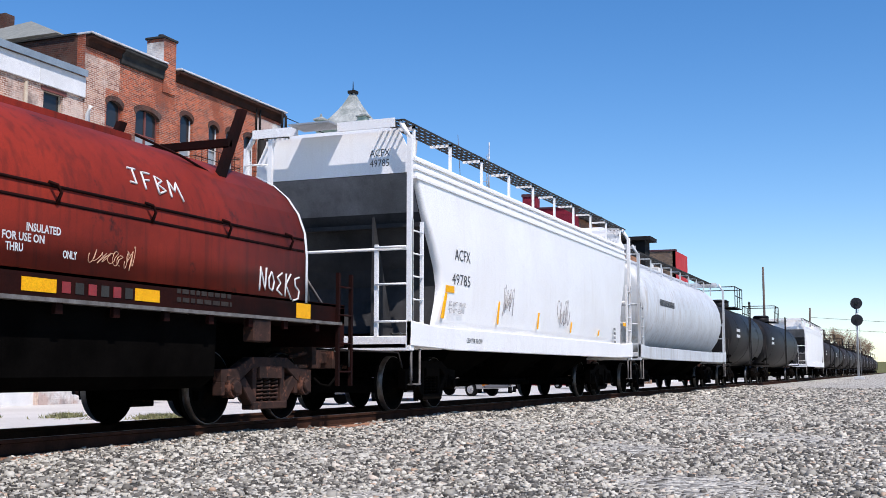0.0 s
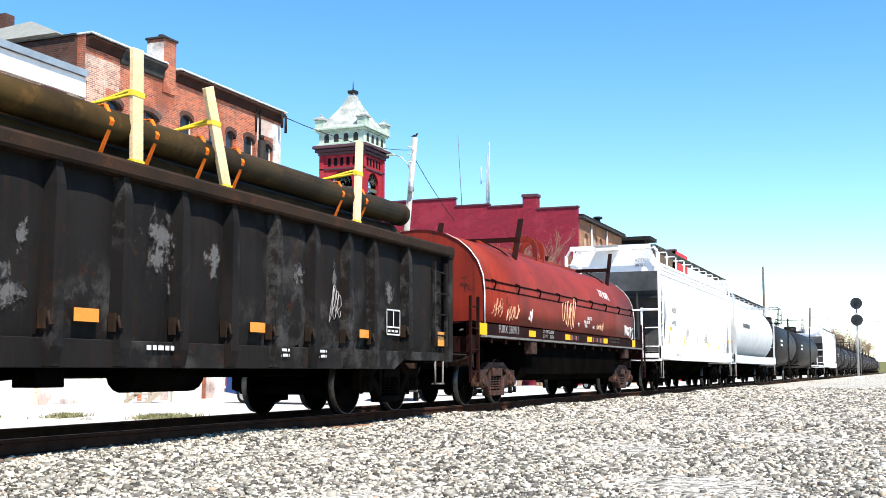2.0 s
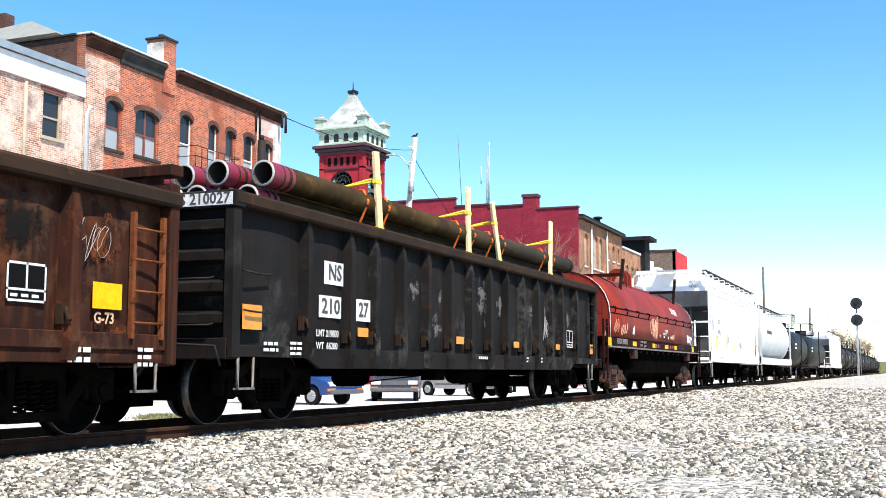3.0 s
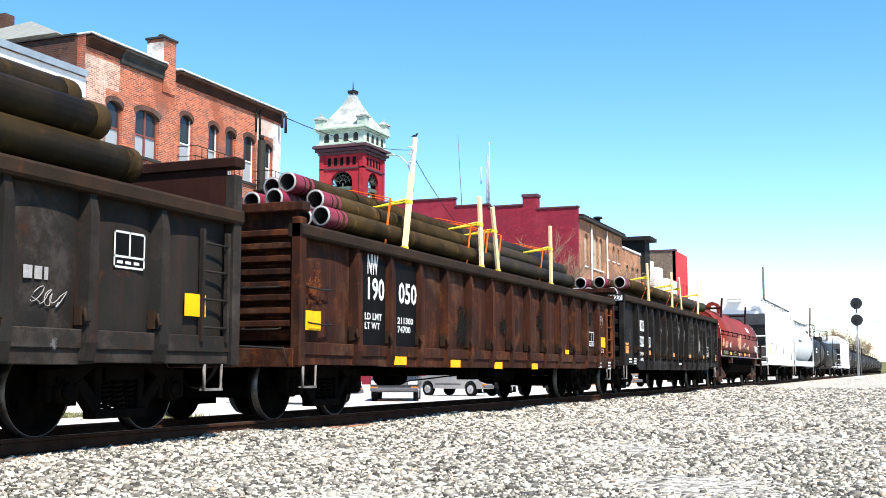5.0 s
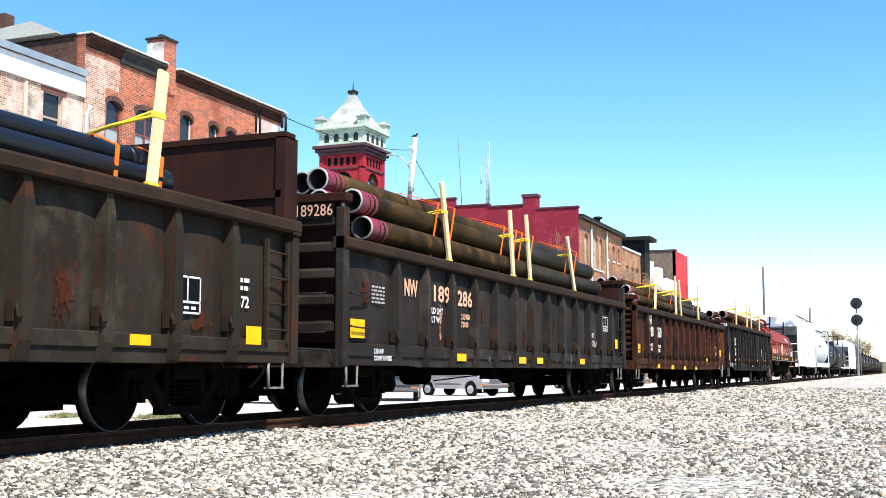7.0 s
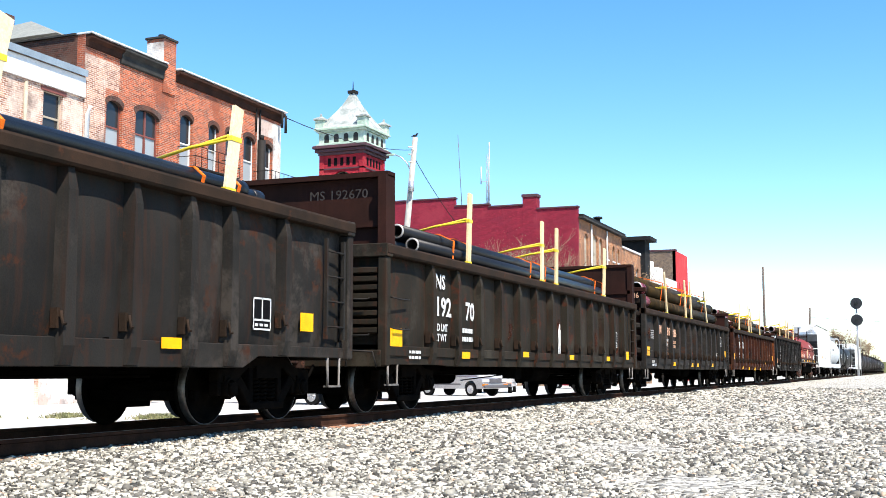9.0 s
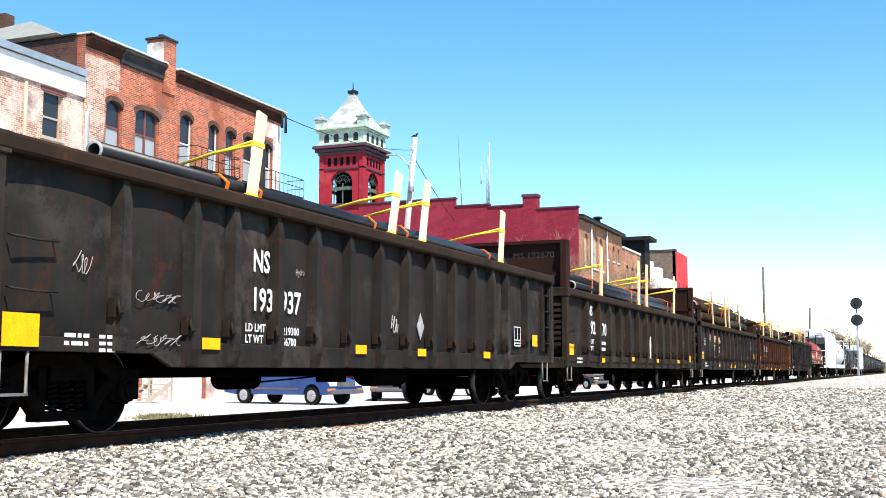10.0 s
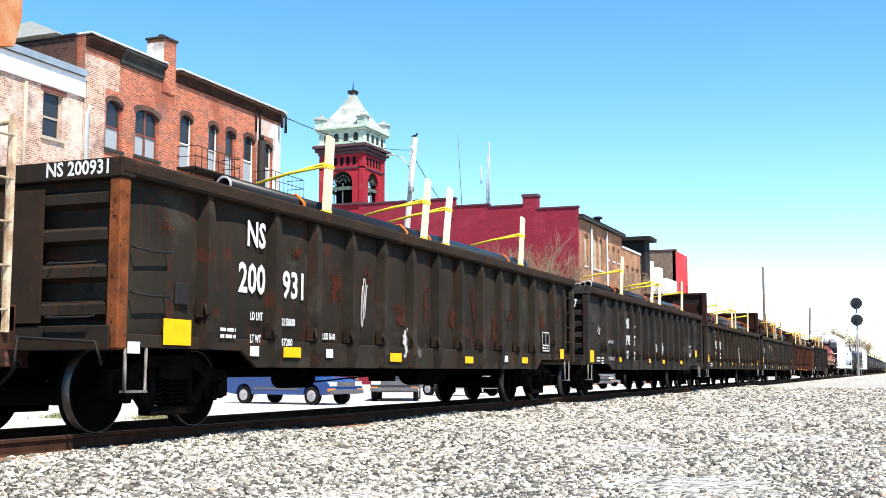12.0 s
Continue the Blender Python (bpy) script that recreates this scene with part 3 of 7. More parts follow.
def build_sand():
    fm = Form()
    n, m = 7, 120
    pts = []
    for j in range(m):
        y = 4 + 0.13 * j
        for i in range(n):
            x = -8.05 + 0.075 * i + 0.05 * noise.noise((y * 1.1, i * 0.2, 7))
            z = -0.168 + 0.03 * math.sin(math.pi * i / (n - 1)) * (0.6 + noise.noise((x * 9, y * 5, 1))) - (0.03 if i in (0, n - 1) else 0)
            pts.append((x, y, z))
    fm.add(pts, [(j * n + i, j * n + i + 1, (j + 1) * n + i + 1, (j + 1) * n + i) for j in range(m - 1) for i in range(n - 1)], True)
    tagged(part("rusty_sand", fm, RUSTSAND), "rust-coloured sand spilled along the rail foot", "sand", kind="stuff")


build_ground()
build_track()
build_sand()


# ---- buildings ----
def arch_outline(y0, y1, z0, z1, rise, n=8):
    """Outline of an opening with a segmental head."""
    out = [(y0, z0), (y1, z0), (y1, z1 - rise)]
    c, h = (y0 + y1) / 2, (y1 - y0) / 2
    for i in range(1, n):
        a = math.pi * i / n
        out.append((c + h * math.cos(a), z1 - rise + rise * math.sin(a)))
    out.append((y0, z1 - rise))
    return out


def wall_x(name, x, thick, y0, y1, z0, z1, holes, material, parent):
    """A wall that faces +x, with rectangular openings cut through it (cells of a grid, holes left out)."""
    ys = sorted({y0, y1, *[h[0] for h in holes], *[h[1] for h in holes]})
    zs = sorted({z0, z1, *[h[2] for h in holes], *[h[3] for h in holes]})
    def solid(i, j):
        if not (0 <= i < len(ys) - 1 and 0 <= j < len(zs) - 1):
            return False
        return not any(h[0] <= ys[i] and ys[i + 1] <= h[1] and h[2] <= zs[j] and zs[j + 1] <= h[3] for h in holes)

    fm = Form()
    for i in range(len(ys) - 1):
        for j in range(len(zs) - 1):
            if not solid(i, j):
                continue
            (a, b), (c, d) = ys[i:i + 2], zs[j:j + 2]
            o = x - thick
            fm.add([(x, a, c), (x, b, c), (x, b, d), (x, a, d)], [(0, 1, 2, 3)])
            fm.add([(o, a, c), (o, b, c), (o, b, d), (o, a, d)], [(3, 2, 1, 0)])
            for di, dj, p, q in ((-1, 0, (a, c), (a, d)), (1, 0, (b, c), (b, d)), (0, -1, (a, c), (b, c)), (0, 1, (a, d), (b, d))):
                if not solid(i + di, j + dj):
                    fm.add([(x, *p), (x, *q), (o, *q), (o, *p)], [(0, 1, 2, 3)])
    return part(name, fm, material, parent, weld=True)


def sash_window(parent, x, y0, y1, z0, z1, material, rise=0.22, mullions=1, lintel=None, sill=COPING, blank=None):
    """A window set back in its opening: head, frame, meeting rail, panes and sill. The wall faces +x."""
    d = 0.14
    # Black backing stands in for the shade of the room behind.
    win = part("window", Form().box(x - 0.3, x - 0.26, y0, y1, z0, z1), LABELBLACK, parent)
    fr = Form()
    w = 0.07
    fr.box(x - d - 0.07, x - d, y0, y0 + w, z0, z1).box(x - d - 0.07, x - d, y1 - w, y1, z0, z1)
    fr.box(x - d - 0.07, x - d, y0 + w, y1 - w, z0, z0 + w)
    for k in range(1, mullions):
        c = y0 + (y1 - y0) * k / mullions
        fr.box(x - d - 0.065, x - d + 0.01, c - 0.05, c + 0.05, z0 + w, z1 - 0.05)
    zm = (z0 + z1) / 2 - 0.08
    fr.box(x - d - 0.06, x - d - 0.005, y0 + w, y1 - w, zm - 0.035, zm + 0.035)
    part("frame", fr, material, win)
    for za, zb, dx in ((z0 + w, zm - 0.035, 0.05), (zm + 0.035, z1, 0.03)):
        for k in range(mullions):
            a = y0 + (y1 - y0) * k / mullions + 0.05
            b = y0 + (y1 - y0) * (k + 1) / mullions - 0.05
            # Lower panes pale, upper dark: shadow on the upper half is coloured in.
            part("pane", Form().box(x - d - dx - 0.006, x - d - dx, a, b, za, zb), blank or (PALEPANE if za < zm and sill is TRIMGREY else GLASS), win)
    if rise:
        # brick infill over the arched head: the corners between the curve and the square opening
        c, h, n = (y0 + y1) / 2, (y1 - y0) / 2, 8
        curve = [(c - h * math.cos(math.pi * i / n), z1 - rise + rise * math.sin(math.pi * i / n)) for i in range(n + 1)]
        fm = Form().prism(curve + [(y1, z1), (y0, z1)][0:2], "x", x - 0.26, x)
        part("arch_head", fm, lintel or BRICK_DARK, win)
        ring = Form()
        for i in range(n):
            (ya, za), (yb, zb) = curve[i], curve[i + 1]
            o = 0.2
            ring.add([(x + 0.02, ya, za), (x + 0.02, yb, zb), (x + 0.02, c + (yb - c) * 1.18, zb + o), (x + 0.02, c + (ya - c) * 1.18, za + o),
                      (x - 0.02, ya, za), (x - 0.02, yb, zb), (x - 0.02, c + (yb - c) * 1.18, zb + o), (x - 0.02, c + (ya - c) * 1.18, za + o)],
                     [(0, 1, 2, 3), (4, 7, 6, 5), (0, 4, 5, 1), (2, 6, 7, 3), (1, 5, 6, 2), (0, 3, 7, 4)])
        part("brick_arch", ring, lintel or BRICK_DARK, win, weld=True)
    if sill:
        part("sill", Form().box(x - 0.1, x + 0.09, y0 - 0.1, y1 + 0.1, z0 - 0.13, z0), sill, win, bevel=0.01)
    return win


FRONT = -29.2


def brick_block():
    b = thing("brick_building", "tall orange-red brick commercial block with arched upper windows", "building", pose(0, 0, 0))
    z1 = 13.75
    tops = [(35.85, 36.85, 9.5, 11.5), (37.7, 39.3, 9.55, 11.55), (40.8, 41.75, 9.55, 11.95), (43.0, 43.8, 9.75, 11.95), (44.4, 45.25, 9.75, 11.95), (45.95, 46.95, 9.75, 12.0), (47.65, 48.6, 9.7, 11.95)]
    wall_x("wall", FRONT, 0.4, 34.5, 49.4, -0.8, z1, tops + [(36.2, 38.6, -0.75, 1.9), (40.4, 43.2, -0.75, 1.9)], BRICK_A, b)
    part("wall", Form().box(FRONT - 16, FRONT - 0.4, 34.5, 34.9, -0.8, z1), BRICK_DARK, b, "dark brown brick side wall")
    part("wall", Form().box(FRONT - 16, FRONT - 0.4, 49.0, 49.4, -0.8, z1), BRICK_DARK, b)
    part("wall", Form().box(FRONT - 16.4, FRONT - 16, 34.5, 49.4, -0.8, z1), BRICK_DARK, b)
    part("roof", Form().box(FRONT - 16, FRONT - 0.4, 34.9, 49.0, 12.9, 13.1), ROOFTAR, b)
    part("patched_wall", Form().box(FRONT, FRONT + 0.012, 47.15, 47.6, 9.0, 13.1).box(FRONT, FRONT + 0.012, 48.65, 49.4, 6, 13.1).box(FRONT, FRONT + 0.012, 47.6, 48.65, 12.3, 13.1), WHITEBRICK, b, "peeling white painted brick")
    part("patched_wall", Form().box(FRONT, FRONT + 0.012, 34.5, 35.75, 7.0, 13.0).box(FRONT, FRONT + 0.012, 35.75, 36.6, 11.9, 13.0), BRICK_B, b, "pale worn brickwork")
    part("cornice", Form().prism([(FRONT, 13.1), (FRONT + 0.1, 13.14), (FRONT + 0.13, 13.46), (FRONT + 0.3, 13.62), (FRONT + 0.3, 13.72), (FRONT, 13.72)], "y", 36.6, 39.42), TRIMGREY, b, "grey pressed-metal cornice")
    part("cornice", Form().prism([(FRONT, 13.28), (FRONT + 0.08, 13.3), (FRONT + 0.12, 13.5), (FRONT + 0.28, 13.62), (FRONT + 0.28, 13.72), (FRONT, 13.72)], "y", 34.5, 36.58), TRIMBROWN, b)
    part("cornice", Form().prism([(FRONT, 13.25), (FRONT + 0.08, 13.28), (FRONT + 0.12, 13.5), (FRONT + 0.3, 13.6), (FRONT + 0.3, 13.7), (FRONT, 13.7)], "y", 40.32, 49.4), TRIMBROWN, b, "rust-brown metal cornice")
    part("coping", Form().box(FRONT - 0.42, FRONT + 0.34, 34.45, 39.42, 13.752, 13.83).box(FRONT - 0.42, FRONT + 0.34, 40.32, 49.5, 13.752, 13.83), COPING, b, "pale metal coping", bevel=0.015)
    part("coping", Form().box(FRONT - 16.4, FRONT - 0.44, 34.4, 34.95, 13.752, 13.82), TRIMGREY, b)
    ch = part("chimney", Form().box(FRONT - 0.85, FRONT + 0.06, 39.44, 40.3, 12.6, 14.95), BRICK_A, b, "brick chimney with a pale rendered side")
    part("render", Form().box(FRONT - 0.84, FRONT + 0.04, 39.425, 39.44, 13.75, 14.8), WHITEBRICK, ch)
    part("cap", Form().box(FRONT - 0.92, FRONT + 0.13, 39.37, 40.37, 14.95, 15.06), TRIMGREY, ch, bevel=0.02)
    part("flue", Form().tube([(FRONT - 0.4, 39.87, 15.05), (FRONT - 0.4, 39.87, 15.25)], 0.16, 12), IRON, ch)
    for i, (a, c, d, e) in enumerate(tops):
        sash_window(b, FRONT, a, c, d, e, SASHWHITE if i in (2, 3, 5, 6) else SASHRED, 0.3, 2 if i == 1 else 1, BRICK_DARK, TRIMGREY)
    for y0, y1 in ((38.62, 40.38), (43.22, 49.4), (34.5, 36.18)):
        part("plinth", Form().box(FRONT, FRONT + 0.03, y0, y1, -0.8, 2.2), WHITEBRICK, b, "white painted ground-floor wall")
    for a, c in ((36.2, 38.6), (40.4, 43.2)):
        part("door", Form().box(FRONT - 0.3, FRONT - 0.2, a, c, -0.75, 1.9), WHITEWOOD, b, "white ground-floor door", bevel=0.01)
    # flue pipe and conduits
    part("flue_pipe", Form().tube([(FRONT + 0.18, 47.3, 5), (FRONT + 0.18, 47.3, 11.95)], 0.2, 14).tube([(FRONT + 0.18, 47.3, 11.95), (FRONT + 0.18, 47.3, 12.2)], 0.12, 10), IRON, b, "dark vertical flue pipe")
    part("downpipe", Form().tube([(FRONT + 0.1, 34.62, 4), (FRONT + 0.1, 34.62, 10.6), (FRONT + 0.25, 34.62, 10.9)], 0.09, 10), SASHWHITE, b, "white downpipe")
    part("conduit", Form().tube([(FRONT + 0.1, 46.9, 12.3), (FRONT + 0.1, 46.9, 13.95)], 0.045, 6).tube([(FRONT + 0.1, 47.25, 12.1), (FRONT + 0.1, 47.25, 13.95)], 0.045, 6).tube([(FRONT + 0.35, 48.95, 12.9), (FRONT + 0.35, 48.95, 13.7)], 0.07, 8).tube([(FRONT + 0.35, 49.3, 12.7), (FRONT + 0.35, 49.3, 13.6)], 0.07, 8), IRON, b)
    for y0, y1, z in ((40.6, 44.1, 9.5), (46.9, 50.1, 9.45)):
        esc = part("fire_escape", Form().box(FRONT, FRONT + 1.0, y0, y1, z - 0.06, z), IRON, b, "black iron fire-escape balcony")
        rl = Form()
        for zz in (0.45, 0.9):
            rl.tube([(FRONT, y0, z + zz), (FRONT + 1, y0, z + zz), (FRONT + 1, y1, z + zz), (FRONT, y1, z + zz)], 0.018, 5)
        k = int((y1 - y0) / 0.4)
        for i in range(k + 1):
            y = y0 + (y1 - y0) * i / k
            rl.tube([(FRONT + 1, y, z), (FRONT + 1, y, z + 0.9)], 0.014, 5)
        part("railing", rl, IRON, esc)
        part("bracket", Form().tube([(FRONT, y0 + 0.2, z - 0.9), (FRONT + 0.95, y0 + 0.2, z - 0.05)], 0.03, 6).tube([(FRONT, y1 - 0.2, z - 0.9), (FRONT + 0.95, y1 - 0.2, z - 0.05)], 0.03, 6), IRON, esc)
    st = Form()
    for i in range(9):
        st.box(FRONT + 0.15, FRONT + 0.85, 43.2 - 0.25 * i, 43.42 - 0.25 * i, 9.3 - 0.2 * i, 9.33 - 0.2 * i)
    for dx in (0.12, 0.86):
        st.tube([(FRONT + dx, 43.5, 9.45), (FRONT + dx, 41.1, 7.5)], 0.03, 6)
    part("stair", st, IRON, b)


def white_fascia_block():
    b = thing("brick_shop", "low pale brick shop with a white fascia and blue-grey cap", "building", pose(0, 0, 0))
    wall_x("wall", FRONT, 0.35, 12, 34.48, -0.8, 12.15, [(32.3, 33.35, 9.3, 11.0), (28.6, 29.6, 9.3, 11.0), (30.0, 32.6, -0.75, 1.7)], BRICK_B, b)
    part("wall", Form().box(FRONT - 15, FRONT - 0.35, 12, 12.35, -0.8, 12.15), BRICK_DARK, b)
    part("roof", Form().box(FRONT - 15, FRONT - 0.35, 12.35, 34.48, 11.7, 11.9), ROOFTAR, b)
    for k in range(9):
        part("fascia_panel", Form().box(FRONT, FRONT + 0.1, 12 + 2.5 * k, min(34.48, 14.49 + 2.5 * k), 11.2, 11.98), WHITEWOOD, b, bevel=0.006)
    part("cap", Form().prism([(FRONT - 0.4, 12.16), (FRONT + 0.18, 12.16), (FRONT + 0.2, 11.99), (FRONT + 0.22, 11.99), (FRONT + 0.22, 12.26), (FRONT - 0.4, 12.26)], "y", 12, 34.46), BLUECAP, b, "blue-grey metal cap")
    for y in (28.6, 32.3):
        sash_window(b, FRONT, y, y + 1.05, 9.3, 11.0, BOARDED, 0, 1, None, BOARDED)
        part("lintel", Form().box(FRONT - 0.05, FRONT + 0.03, y - 0.15, y + 1.2, 11.0, 11.16), SASHRED, b)
    for y0, y1 in ((12, 29.98), (32.62, 34.48)):
        part("plinth", Form().box(FRONT, FRONT + 0.03, y0, y1, -0.8, 2.2), WHITEBRICK, b, "white painted ground-floor wall")
    part("downpipe", Form().tube([(FRONT + 0.05, 31.35, 6), (FRONT + 0.05, 31.35, 11.1)], 0.07, 8), BOARDED, b, "tan downpipe")
    part("door", Form().box(FRONT - 0.3, FRONT - 0.2, 30.0, 32.6, -0.75, 1.7), WHITEWOOD, b)
    h = thing("hip_roof_house", "grey shingled hip roof of a house behind", "building", pose(0, 0, 0))
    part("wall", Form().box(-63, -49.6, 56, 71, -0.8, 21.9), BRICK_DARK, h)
    part("roof", Form().add([(-64, 55, 21.9), (-48.9, 55, 21.9), (-48.9, 72, 21.9), (-64, 72, 21.9), (-56.5, 61, 25.3), (-56.5, 66, 25.3)], [(0, 1, 4), (1, 2, 5, 4), (2, 3, 5), (3, 0, 4, 5), (3, 2, 1, 0)]), SHINGLE, h)
    part("chimney", Form().box(-59.3, -58.4, 60.5, 61.4, 23, 26.0), BRICK_DARK, h)
    # wooden steps and stacked goods at the foot of the shops
    w = thing("wooden_steps", "weathered wooden steps against the shop front", "steps", pose(FRONT + 1.6, 37.5, -0.57))
    for i in range(5):
        part("step", Form().box(-0.5, 0.5, -0.28 * i, -0.28 * i + 0.27, 0.18 * (5 - i) - 0.04, 0.18 * (5 - i)), BOARDED, w, bevel=0.005)
    for dx in (-0.52, 0.48):
        part("stringer", Form().prism([(0.3, 0.9), (0.3, 0.7), (-1.2, 0.0), (-1.4, 0.0), (-1.4, 0.12)], "x", dx, dx + 0.04), BOARDED, w)
        part("post", Form().box(dx, dx + 0.05, 0.2, 0.28, 0, 1.7), BOARDED, w)
        part("post", Form().box(dx, dx + 0.05, -1.25, -1.17, 0, 0.95), BOARDED, w)


def plum_block():
    b = thing("plum_building", "plum-painted brick block with a stepped parapet and tan side", "building", pose(0, 0, 0))
    Y = 94.25
    for a, c, z in ((-29.7, -26, 14.8), (-34.2, -31.0, 15.22), (-37.44, -34.2, 15.45), (-47, -37.44, 16.2)):
        part("wall", Form().box(a, c, Y, Y + 0.4, -0.8, z), BRICK_P, b)
        part("coping", Form().box(a - 0.02, c + 0.08, Y - 0.1, Y + 0.5, z, z + 0.14), DARKTRIM, b, "dark tile coping", bevel=0.02)
    part("chimney", Form().box(-31, -29.7, Y - 0.02, Y + 0.9, -0.8, 15.95), BRICK_P, b)
    part("chimney_cap", Form().box(-31.08, -29.62, Y - 0.1, Y + 0.98, 15.95, 16.2), DARKTRIM, b)
    holes = [(96.35, 97.5, 9.9, 12.8), (99.0, 101.0, 9.9, 13.0), (101.5, 102.7, 9.9, 12.9), (104.2, 105.1, 11.2, 12.7), (106.6, 107.5, 11.2, 12.7), (108.6, 109.4, 11.2, 12.6)]
    wall_x("wall", -26, 0.4, Y + 0.4, 110.5, -0.8, 14.0, holes, BRICK_O, b)
    for i, (a, c, d, e) in enumerate(holes):
        sash_window(b, -26, a, c, d, e, BOARDED, 0.45, 2 if i == 1 else 1, BRICK_O, COPING, BOARDED if i < 3 else None)
    part("roof", Form().prism([(-25.6, 14.0), (-25.6, 14.25), (-36, 15.0), (-47, 15.0), (-47, 14.0)], "y", Y + 0.42, 110.6), ROOFTAR, b, "dark tar roof")
    part("gutter", Form().box(-25.95, -25.5, Y + 0.1, 110.6, 13.86, 14.02), TRIMGREY, b)
    for y in (98.3, 104.0):
        part("downpipe", Form().tube([(-25.85, y, 4), (-25.85, y, 13.8)], 0.075, 8), SASHWHITE, b, "white downpipe")
    wall_x("wall", -26, 0.4, 110.52, 119.0, -0.8, 12.9, [(112.3, 113.3, 8.6, 11.4), (114.6, 115.6, 8.6, 11.4), (116.9, 117.9, 8.6, 11.4)], BRICK_O, b)
    for y in (112.3, 114.6, 116.9):
        sash_window(b, -26, y, y + 1.0, 8.6, 11.4, SASHWHITE, 0.4, 1, BRICK_O)
    part("coping", Form().box(-26.5, -25.9, 110.6, 119.0, 12.9, 13.1), COPING, b)
    part("wall", Form().box(-47, -26.4, 118.6, 119.0, -0.8, 12.9), BRICK_G, b)
    part("wall", Form().box(-47.4, -47, Y, 119.0, -0.8, 14.0), BRICK_G, b)
    part("roof", Form().box(-47, -26.4, 110.6, 118.6, 12.5, 12.7), ROOFTAR, b)
    pent = part("penthouse", Form().box(-29.6, -26.5, 123.8, 126.2, -0.8, 15.1), ROOFTAR, b, "dark rooftop shed with an overhanging roof")
    part("eave", Form().box(-30.4, -25.8, 123.2, 126.8, 15.1, 15.5), ROOFTAR, pent)
    part("vent", Form().tube([(-28, 109, 14.5), (-28, 109, 15.7)], 0.25, 10).tube([(-28, 109, 15.7), (-28, 109, 15.9)], 0.45, 10), IRON, b)
    # block further on
    g = thing("red_sided_building", "grey-brown brick block with a bright red painted side", "building", pose(0, 0, 0))
    part("wall", Form().box(-34.5, -26.0, 139, 139.4, -0.8, 15.4), BRICK_G, g)
    wall_x("wall", -25.98, 0.4, 139.0, 147, -0.8, 15.4, [(141.0, 141.7, 8.5, 11.6), (143.2, 143.9, 8.5, 11.6), (145.4, 146.1, 8.5, 11.6)], REDPAINT, g)
    for y in (141.0, 143.2, 145.4):
        part("window", Form().box(-26.3, -26.2, y, y + 0.7, 8.5, 11.6), GLASS, g)
    part("wall", Form().box(-34.5, -26.4, 146.6, 147, -0.8, 15.4), BRICK_G, g)
    part("roof", Form().box(-34.5, -26.4, 139.4, 146.6, 15.0, 15.2), ROOFTAR, g)
    part("coping", Form().box(-34.6, -25.9, 138.9, 139.5, 15.4, 15.6), DARKTRIM, g)
    s = thing("white_outbuilding", "small white outbuilding with a rooftop unit", "building", pose(0, 0, 0))
    part("wall", Form().box(-27.6, -24.6, 126, 132, -0.8, 11.0), WHITEWOOD, s)
    part("roof_unit", Form().box(-27.2, -25.6, 126.5, 129, 11.0, 12.3).tube([(-26.6, 127, 12.3), (-26.6, 127, 13.0)], 0.35, 10), WHITEWOOD, s, bevel=0.04)


def arch_face(fm, c, z0, zs, r, put, n=12):
    pts = [(c - r, z0), (c + r, z0)] + [(c + r * math.cos(math.pi * i / n), zs + r * math.sin(math.pi * i / n)) for i in range(n + 1)]
    return pts


